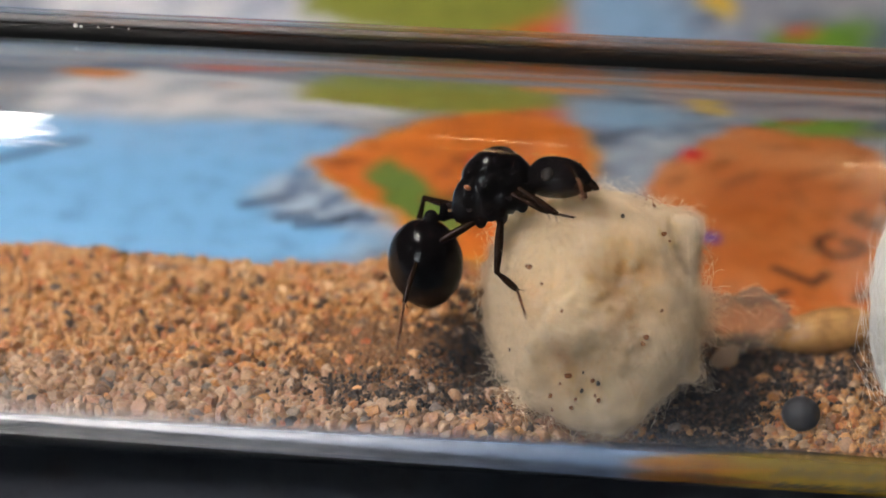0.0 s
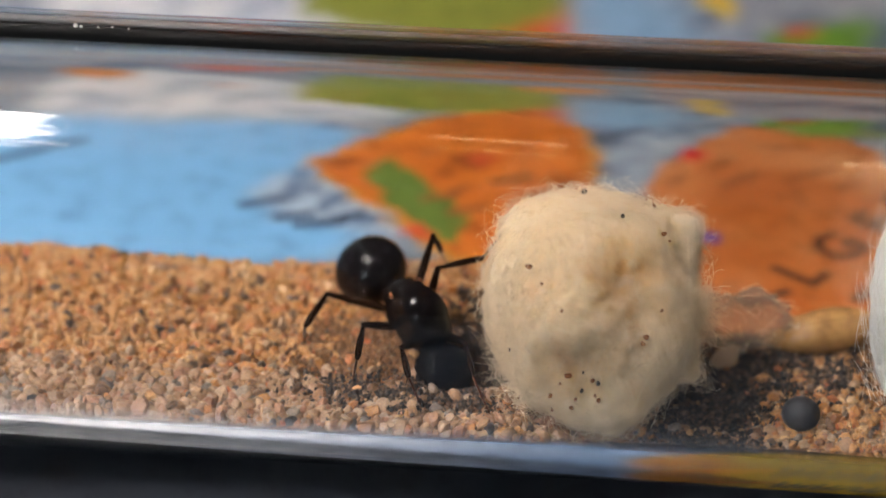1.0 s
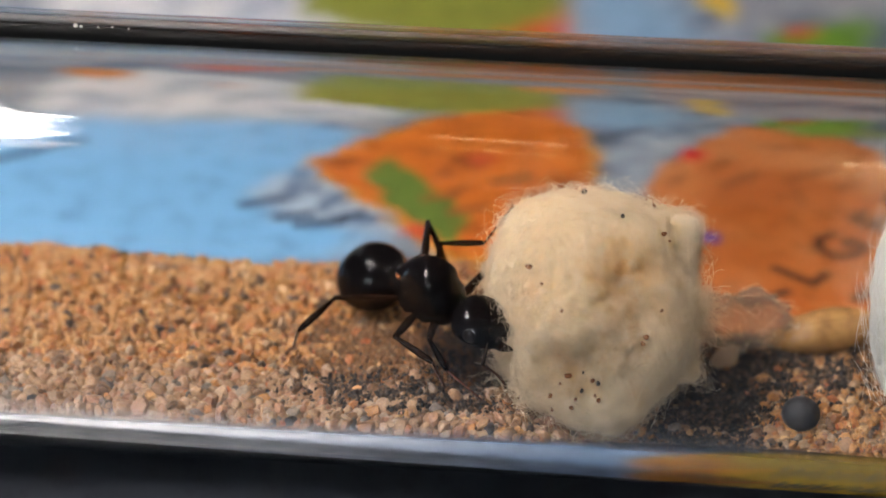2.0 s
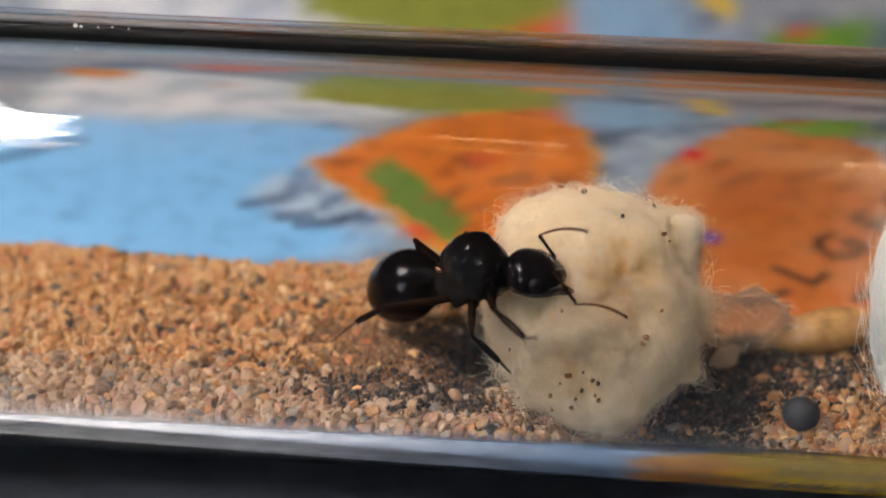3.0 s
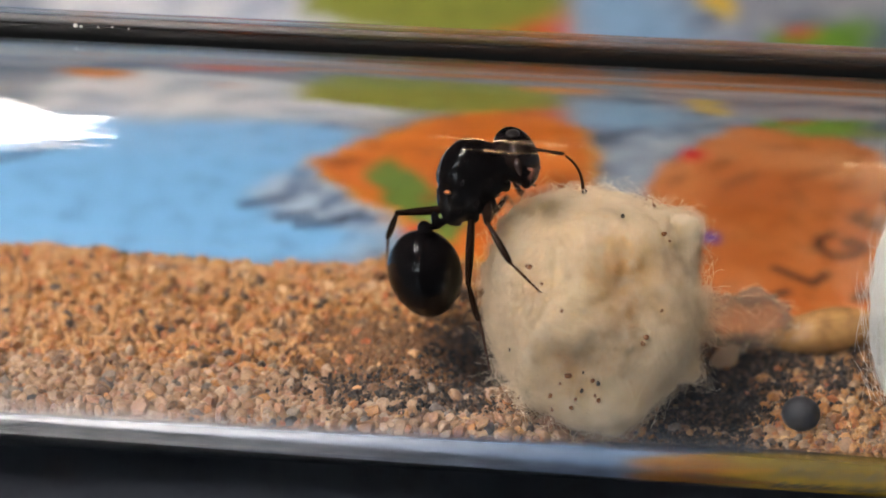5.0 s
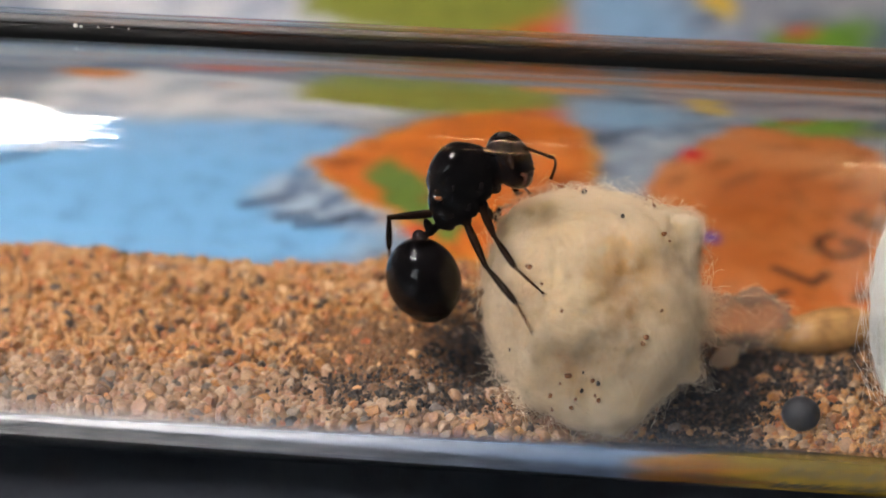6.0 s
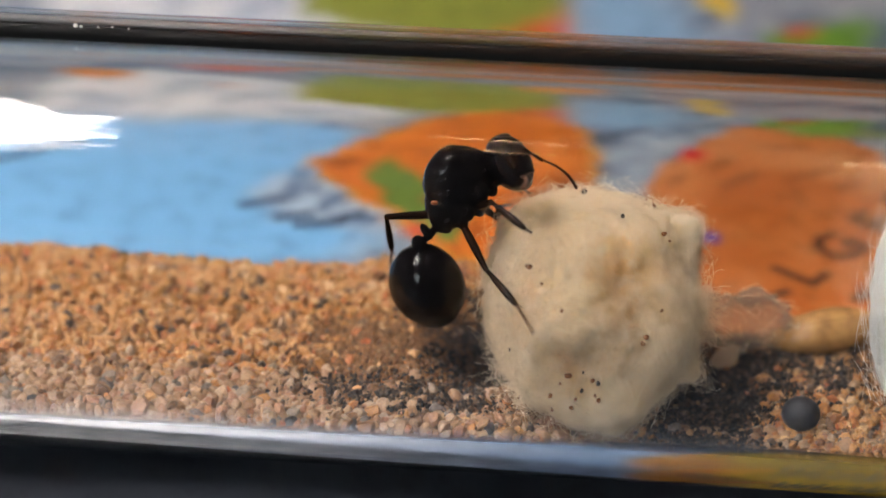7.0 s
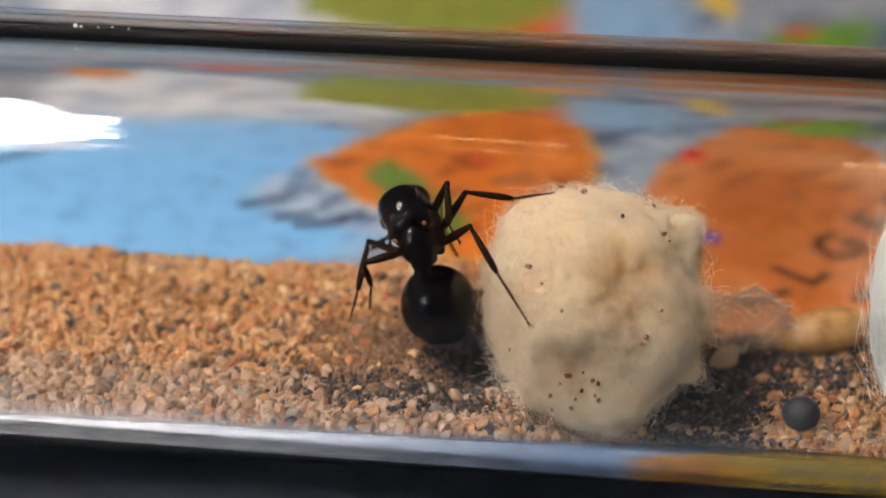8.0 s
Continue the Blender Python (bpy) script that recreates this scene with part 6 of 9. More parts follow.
    walk(ANT["middle", -1][0], [
        (0, mm(0.055, -0.495, -1.078, -18.5, 65.8, -148.2)), (0.1, mm(0.055, -0.495, -1.078, 18.3, 59.6, -101.3)),
        (0.2, mm(0.055, -0.495, -1.078, 60.9, 10.9, -24.2)), (0.25, mm(0.055, -0.495, -1.078, 46.4, 18.8, -65.4)),
        (0.3, mm(0.055, -0.495, -1.078, 30, 15.3, -107.8)), (0.4, mm(0.055, -0.495, -1.078, 26.3, -3.2, -85)), (0.5, mm(0.055, -0.495, -1.078, 18.4, -36.1, -71.7)),
        (0.6, mm(0.055, -0.495, -1.078, 32.6, -27, -114.4)), (0.8, mm(0.055, -0.495, -1.078, 22.2, -38.2, -107.4)),
        (1, mm(0.055, -0.495, -1.078, 16.2, -36.2, -105.9)), (1.5, mm(0.055, -0.495, -1.078, 14, -9.2, -111.5)), (1.7, mm(0.055, -0.495, -1.078, 5.3, -18.6, -79.4)),
        (2.8, mm(0.055, -0.495, -1.078, 0.5, -17.3, -59.3)), (2.9, mm(0.055, -0.495, -1.078, 1.1, -17.8, -56.5)), (3, mm(0.055, -0.495, -1.078, 2.2, 12.2, -60.9)),
        (3.2, mm(0.055, -0.495, -1.078, -22.1, 63.1, -102.5)), (3.4, mm(0.055, -0.495, -1.078, -29.3, 61.1, -116.4)),
        (3.5, mm(0.055, -0.495, -1.078, -48, 54.8, -147.7)), (3.55, mm(0.055, -0.495, -1.078, -10.6, 36.8, -98.2)),
        (3.6, mm(0.055, -0.495, -1.078, -0.1, 7.2, -72.2)), (3.8, mm(0.055, -0.495, -1.078, -1.6, 12.8, -84.7)), (4, mm(0.055, -0.495, -1.078, -1, 1.9, -84.5)),
        (4.2, mm(0.055, -0.495, -1.078, -2.2, 3, -105.9)), (4.5, mm(0.055, -0.495, -1.078, -2.7, 0.3, -111.7)), (4.7, mm(0.055, -0.495, -1.078, -2.8, -2.1, -104.6)),
        (5.8, mm(0.055, -0.495, -1.078, -2.8, 4.2, -104)), (6, mm(0.055, -0.495, -1.078, -2.2, 13.6, -100.1)), (6.2, mm(0.055, -0.495, -1.078, -0.5, 12, -92.8)),
        (6.6, mm(0.055, -0.495, -1.078, 0.3, -10.1, -77.9)), (7, mm(0.055, -0.495, -1.078, -0.2, -13.1, -70)), (7.2, mm(0.055, -0.495, -1.078, 1.9, -9.2, -80.8)),
        (7.4, mm(0.055, -0.495, -1.078, 0.5, -26.6, -73.4)), (7.5, mm(0.055, -0.495, -1.078, 4, -24, -83.1)), (7.6, mm(0.055, -0.495, -1.078, 2.6, -19.9, -79.4)),
        (7.8, mm(0.055, -0.495, -1.078, 6.4, -19.1, -96.8)), (8, mm(0.055, -0.495, -1.078, 2.9, -26.9, -89.7))])
    walk(ANT["middle", -1][1], [
        (0, mm(2.035, 0, 0, 18.5, -27.5, 69.4)), (0.1, mm(2.035, 0, 0, 18.3, -1.3, 67.7)), (0.15, mm(2.035, 0, 0, 20.7, -18.8, 33.1)),
        (0.2, mm(2.035, 0, 0, 34.6, -31.3, -7.1)), (0.25, mm(2.035, 0, 0, 26, 8.6, 21.9)), (0.3, mm(2.035, 0, 0, 41.5, 47.2, 56.9)),
        (0.4, mm(2.035, 0, 0, 32.1, 29.5, 49.4)), (0.5, mm(2.035, 0, 0, 26.7, 5.4, 43.9)), (0.55, mm(2.035, 0, 0, 28.3, 12.4, 65.4)),
        (0.6, mm(2.035, 0, 0, 32.5, 18.4, 87.7)), (0.8, mm(2.035, 0, 0, 20.5, 21.1, 57.3)), (1, mm(2.035, 0, 0, 19, 11.2, 56.6)),
        (1.5, mm(2.035, 0, 0, 17.4, -22.8, 72.5)), (1.7, mm(2.035, 0, 0, 23, -11.1, 45.5)), (1.792, mm(2.035, 0, 0, 21.1, -5, 55.2)),
        (1.883, mm(2.035, 0, 0, 20.2, 1.4, 64.7)), (1.975, mm(2.035, 0, 0, 20.5, 7.8, 74.2)), (2.067, mm(2.035, 0, 0, 21.8, 14.1, 83.9)),
        (2.158, mm(2.035, 0, 0, 24.2, 20.1, 94)), (2.25, mm(2.035, 0, 0, 27.9, 25.5, 104.9)), (2.36, mm(2.035, 0, 0, 34, 31, 119.2)),
        (2.47, mm(2.035, 0, 0, 41.9, 34.9, 134.8)), (2.58, mm(2.035, 0, 0, 51.1, 36.8, 151.6)), (2.69, mm(2.035, 0, 0, 60.7, 36.5, 168.6)),
        (2.8, mm(2.035, 0, 0, 69.6, 33.9, -174.9)), (2.9, mm(2.035, 0, 0, 57, 35.5, -175.3)), (2.95, mm(2.035, 0, 0, 49.2, 55.5, 167.8)),
        (3, mm(2.035, 0, 0, 16.8, 71, 127.2)), (3.05, mm(2.035, 0, 0, -29.9, 64.1, 74.5)), (3.1, mm(2.035, 0, 0, -47.4, 48.2, 50.6)),
        (3.15, mm(2.035, 0, 0, -52.9, 30.1, 37.9)), (3.2, mm(2.035, 0, 0, -53.7, 11.6, 28.4)), (3.4, mm(2.035, 0, 0, -44.9, 5.1, 14.3)),
        (3.5, mm(2.035, 0, 0, -35.3, 3.1, 17.4)), (3.6, mm(2.035, 0, 0, -34, 26.2, -6.6)), (3.8, mm(2.035, 0, 0, -26.6, 33.2, -4.1)),
        (3.9, mm(2.035, 0, 0, -40.6, 66.2, -29.6)), (4, mm(2.035, 0, 0, -144.7, 70.4, -144.1)), (4.2, mm(2.035, 0, 0, -141, 77.7, -149.2)),
        (4.5, mm(2.035, 0, 0, -139, 76.2, -155.9)), (4.6, mm(2.035, 0, 0, 7.9, 78.2, -6.4)), (4.7, mm(2.035, 0, 0, 18.4, 54, 6.8)),
        (5.8, mm(2.035, 0, 0, 9.8, 45.1, -1.1)), (6, mm(2.035, 0, 0, 10.1, 15.6, 3.8)), (6.2, mm(2.035, 0, 0, 6.6, 15.8, -2.4)),
        (6.3, mm(2.035, 0, 0, 4.9, 31.3, -7.5)), (6.4, mm(2.035, 0, 0, 0.8, 46.6, -14.6)), (6.5, mm(2.035, 0, 0, -8.9, 61.2, -27)),
        (6.6, mm(2.035, 0, 0, -36.2, 73, -56.8)), (7, mm(2.035, 0, 0, 5.5, 52.6, -8.8)), (7.2, mm(2.035, 0, 0, 3.1, 52.6, -9.7)),
        (7.3, mm(2.035, 0, 0, 22.8, 72.3, 17.6)), (7.4, mm(2.035, 0, 0, 106.2, 75.3, 108.2)), (7.5, mm(2.035, 0, 0, 45, 86.3, 47.9)),
        (7.6, mm(2.035, 0, 0, -26.2, 76, -26.6)), (7.8, mm(2.035, 0, 0, -14.9, 58.9, -16.8)), (8, mm(2.035, 0, 0, -25.7, 61.7, -32.7))])
    walk(ANT["middle", -1][2], [
        (0, mm(2.566, 1.416, 0.788, 20.7, -40, 56)), (0.1, mm(2.681, 1.577, 0.038, 16.7, -17.6, 64.1)), (0.15, mm(3.387, 0.881, 0.549, 22.1, -11.4, 33)),
        (0.2, mm(3.48, -0.18, 0.886, 23.5, -3.4, 3.1)), (0.25, mm(3.599, 0.629, -0.255, 23.6, 14.4, 24.3)), (0.3, mm(2.668, 0.969, -1.252, 31, 30.8, 48.4)),
        (0.4, mm(3.001, 1.127, -0.839, 27.7, 33.7, 49)), (0.5, mm(3.259, 1.176, -0.161, 26, 11.1, 52.6)), (0.55, mm(2.729, 1.513, -0.367, 9.4, 63.8, 21.2)),
        (0.6, mm(2.1, 1.616, -0.539, -109.7, 53.2, -110)), (0.8, mm(2.895, 1.338, -0.613, -149.1, 49.2, -159.3)),
        (1, mm(2.955, 1.396, -0.333, -156.9, 53.7, -169.3)), (1.5, mm(2.507, 1.499, 0.662, 149.9, 86.5, 140.9)), (1.7, mm(3.209, 1.193, 0.327, 164.7, 60.1, 156.1)),
        (1.792, mm(3.004, 1.395, 0.148, 165.5, 59.9, 157.1)), (1.883, mm(2.764, 1.541, -0.041, 167.8, 59.3, 159.7)),
        (1.975, mm(2.496, 1.625, -0.231, 171, 58.3, 163.5)), (2.067, mm(2.212, 1.644, -0.415, 174.8, 56.9, 167.9)),
        (2.158, mm(1.923, 1.598, -0.585, 178.6, 55.1, 172.5)), (2.25, mm(1.639, 1.487, -0.734, -177.8, 53.1, 177)),
        (2.36, mm(1.323, 1.276, -0.878, -174, 50.4, -178.3)), (2.47, mm(1.05, 0.992, -0.976, -171, 47.8, -174.4)),
        (2.58, mm(0.835, 0.65, -1.022, -168.9, 45.6, -171.4)), (2.69, mm(0.691, 0.27, -1.013, -167.6, 44.1, -169.6)),
        (2.8, mm(0.625, -0.126, -0.95, -167.1, 43.5, -168.9)), (2.9, mm(0.652, -0.113, -0.99, -168.1, 42.7, -170.3)),
        (2.95, mm(1.092, 0.204, -1.406, -169.9, 48.4, -172.8)), (3, mm(1.699, 0.442, -1.612, -172.3, 54, -176)),
        (3.05, mm(2.234, 0.717, -1.534, 134.7, 54.8, 122.9)), (3.1, mm(2.756, 0.878, -1.271, 106.7, 32, 86.1)), (3.15, mm(3.199, 0.905, -0.856, 99, 2.8, 66.7)),
        (3.2, mm(3.504, 0.793, -0.344, 101.1, -27.3, 49.3)), (3.4, mm(3.68, 0.42, -0.151, 93.8, 5.1, 14.4)), (3.5, mm(3.66, 0.508, -0.093, 80.6, 4.1, 23.1)),
        (3.55, mm(3.607, 0.166, -0.423, 81.3, 44.7, 37.9)), (3.6, mm(3.554, -0.176, -0.754, 142.1, 78.4, 109.1)),
        (3.8, mm(3.458, -0.103, -0.934, 152.3, 75.7, 133.8)), (3.9, mm(2.633, -0.34, -1.56, 57.6, 75.4, 40.3)), (4, mm(1.571, -0.336, -1.606, 31.3, 56.7, 15.2)),
        (4.2, mm(1.723, -0.186, -1.666, 30.8, 44.1, 22)), (4.5, mm(1.663, -0.166, -1.656, 32.2, 45.7, 31.5)), (4.6, mm(2.381, -0.039, -1.669, 56.2, 73.4, 58.4)),
        (4.7, mm(3.03, 0.118, -1.38, 165.9, 70, 170.9)), (5.8, mm(3.239, -0.023, -1.207, 140.8, 78.9, 151.4)), (6, mm(3.674, 0.109, -0.458, 166.3, 83, 175.7)),
        (6.2, mm(3.674, -0.067, -0.463, -172.1, 82.2, -166.6)), (6.3, mm(3.479, -0.191, -0.887, -155.5, 78.9, -153.4)),
        (6.4, mm(3.168, -0.295, -1.239, -145.9, 75.3, -147.3)), (6.5, mm(2.767, -0.373, -1.494, -139.5, 71.5, -144.3)),
        (6.6, mm(2.307, -0.417, -1.631, -134.6, 67.6, -143)), (7, mm(3.059, -0.158, -1.354, -174.3, 15.8, 164.9)),
        (7.2, mm(3.055, -0.174, -1.355, -174.4, 19, 164.7)), (7.3, mm(2.528, 0.156, -1.625, 178.4, 20, 143.5)), (7.4, mm(1.9, 0.411, -1.649, 171.4, 18.5, 122.4)),
        (7.5, mm(2.108, 0.081, -1.702, 171.5, 28.6, 122.5)), (7.6, mm(2.404, -0.185, -1.654, 165.4, 46.5, 112.7)),
        (7.8, mm(2.878, -0.254, -1.46, 112.6, 60.4, 66.2)), (8, mm(2.716, -0.438, -1.501, 83.1, 62.9, 47.5))])
    walk(ANT["hind", -1][0], [
        (0, mm(-0.682, -0.44, -1.012, -11.6, 14, -179.1)), (0.1, mm(-0.682, -0.44, -1.012, -7.9, -2.2, -142.4)),
        (0.2, mm(-0.682, -0.44, -1.012, -8.1, -0.1, -135.9)), (0.3, mm(-0.682, -0.44, -1.012, -12.1, -20.8, -102.6)),
        (0.4, mm(-0.682, -0.44, -1.012, -10.7, -34.7, -101.7)), (0.5, mm(-0.682, -0.44, -1.012, 0.5, -6.3, -138)),
        (0.6, mm(-0.682, -0.44, -1.012, -1.4, -3.6, -134.7)), (0.8, mm(-0.682, -0.44, -1.012, -2.7, 2.2, -133)), (1, mm(-0.682, -0.44, -1.012, -3.8, 2.7, -134.2)),
        (1.5, mm(-0.682, -0.44, -1.012, -4.8, 6.4, -136.9)), (1.7, mm(-0.682, -0.44, -1.012, -5.3, 4.9, -134.8)), (2.8, mm(-0.682, -0.44, -1.012, -6, -5, -141)),
        (2.9, mm(-0.682, -0.44, -1.012, -6.6, -5.1, -140.1)), (3, mm(-0.682, -0.44, -1.012, -6.8, -11.3, -143.6)),
        (3.2, mm(-0.682, -0.44, -1.012, -5.5, -9.1, -158.5)), (3.4, mm(-0.682, -0.44, -1.012, -1.8, 15.4, -99.5)),
        (3.5, mm(-0.682, -0.44, -1.012, -9.2, 14.1, -129.7)), (3.6, mm(-0.682, -0.44, -1.012, -8.7, 17.4, -129.4)),
        (3.8, mm(-0.682, -0.44, -1.012, -7.9, 18.1, -127.5)), (4, mm(-0.682, -0.44, -1.012, -4.8, 5.3, -112.7)), (4.2, mm(-0.682, -0.44, -1.012, -14.4, 36.6, -141)),
        (4.5, mm(-0.682, -0.44, -1.012, -25.1, 52.9, -159.3)), (4.7, mm(-0.682, -0.44, -1.012, -19.7, 49.6, -154)),
        (5.8, mm(-0.682, -0.44, -1.012, -6.8, 13, -130.6)), (6, mm(-0.682, -0.44, -1.012, 1.1, 24.1, -103.3)), (6.2, mm(-0.682, -0.44, -1.012, 2.2, 21.9, -97.9)),
        (6.6, mm(-0.682, -0.44, -1.012, 2.1, 22.2, -96.2)), (7, mm(-0.682, -0.44, -1.012, 0.6, 25.3, -98.4)), (7.2, mm(-0.682, -0.44, -1.012, -7, 37.7, -113.8)),
        (7.4, mm(-0.682, -0.44, -1.012, -10.5, 40.7, -120.7)), (7.5, mm(-0.682, -0.44, -1.012, -15.4, 38.6, -131)),
        (7.6, mm(-0.682, -0.44, -1.012, -12.7, 31, -128.5)), (7.8, mm(-0.682, -0.44, -1.012, -15.3, 24.6, -137.6)),
        (8, mm(-0.682, -0.44, -1.012, -13.9, -23.5, -130.6))])
    walk(ANT["hind", -1][1], [
        (0, mm(2.53, 0, 0, 12.2, 20.1, 46.8)), (0.1, mm(2.53, 0, 0, 3.9, 41.1, 28.5)), (0.2, mm(2.53, 0, 0, 23, 21.3, 67.2)),
        (0.3, mm(2.53, 0, 0, 27.6, 24.2, 85.2)), (0.35, mm(2.53, 0, 0, 18, 1.7, 51.5)), (0.4, mm(2.53, 0, 0, 22.4, -22.3, 19.2)),
        (0.45, mm(2.53, 0, 0, 14.5, -18.6, 44.1)), (0.5, mm(2.53, 0, 0, 9, -12.1, 67.7)), (0.6, mm(2.53, 0, 0, 9.8, -17.1, 71.8)),
        (0.8, mm(2.53, 0, 0, 11.6, -22.8, 70.9)), (1, mm(2.53, 0, 0, 11.4, -24.7, 75.6)), (1.5, mm(2.53, 0, 0, 13.4, -26.9, 74.3)),
        (1.7, mm(2.53, 0, 0, 13.6, -22.6, 76.2)), (1.792, mm(2.53, 0, 0, 16.5, -16.4, 67.7)), (1.883, mm(2.53, 0, 0, 18.5, -9.9, 59.7)),
        (1.975, mm(2.53, 0, 0, 19.4, -3.2, 52.1)), (2.067, mm(2.53, 0, 0, 19.5, 3.6, 44.6)), (2.158, mm(2.53, 0, 0, 18.7, 10.3, 36.9)),
        (2.25, mm(2.53, 0, 0, 16.9, 16.9, 29)), (2.36, mm(2.53, 0, 0, 13.4, 24.4, 18.7)), (2.47, mm(2.53, 0, 0, 8.1, 31.1, 7.2)),
        (2.58, mm(2.53, 0, 0, 0.9, 36.6, -5.8)), (2.69, mm(2.53, 0, 0, -8.2, 40.6, -20.5)), (2.8, mm(2.53, 0, 0, -18.8, 42.5, -36.6)),
        (2.9, mm(2.53, 0, 0, -19.5, 42, -40.3)), (3, mm(2.53, 0, 0, -20.7, 34.5, -45.4)), (3.2, mm(2.53, 0, 0, -17.8, 29.7, -42.9)),
        (3.3, mm(2.53, 0, 0, -27.8, 40.9, -64.2)), (3.4, mm(2.53, 0, 0, -44.6, 47.7, -91.4)), (3.5, mm(2.53, 0, 0, -24.7, 42.1, -65.6)),
        (3.6, mm(2.53, 0, 0, -30.8, 47.5, -77.4)), (3.8, mm(2.53, 0, 0, -24.4, 46.1, -70.1)), (4, mm(2.53, 0, 0, -48.5, 45.7, -111)),
        (4.05, mm(2.53, 0, 0, -8.8, 63.9, -62)), (4.1, mm(2.53, 0, 0, 44.8, 53.8, 0.6)), (4.15, mm(2.53, 0, 0, 61.6, 28.1, 27.6)),
        (4.2, mm(2.53, 0, 0, 64.1, -0.2, 43.9)), (4.5, mm(2.53, 0, 0, 55.3, -18.3, 37.5)), (4.7, mm(2.53, 0, 0, 46.3, -16.8, 40.7)),
        (5.8, mm(2.53, 0, 0, 43.4, -26.6, 27.3)), (5.9, mm(2.53, 0, 0, 42, -6.6, 18.7)), (6, mm(2.53, 0, 0, 37.5, 13, 9.5)), (6.2, mm(2.53, 0, 0, 30.2, 14.2, 7.3)),
        (6.6, mm(2.53, 0, 0, 24.3, 13.7, 5.9)), (7, mm(2.53, 0, 0, 20.4, 9.4, 8.5)), (7.2, mm(2.53, 0, 0, 17.4, -8, 15.3)), (7.4, mm(2.53, 0, 0, 15.3, -11.6, 10.3)),
        (7.5, mm(2.53, 0, 0, 13.1, -5, 5.5)), (7.6, mm(2.53, 0, 0, 10.5, 1.1, -6.2)), (7.8, mm(2.53, 0, 0, 6.6, 7.2, -18.9)),
        (7.85, mm(2.53, 0, 0, 5.2, 21.3, -23.5)), (7.9, mm(2.53, 0, 0, 2.2, 35.3, -29.1)), (7.95, mm(2.53, 0, 0, -3.6, 48.9, -37.2)),
        (8, mm(2.53, 0, 0, -15.5, 61.4, -51.3))])
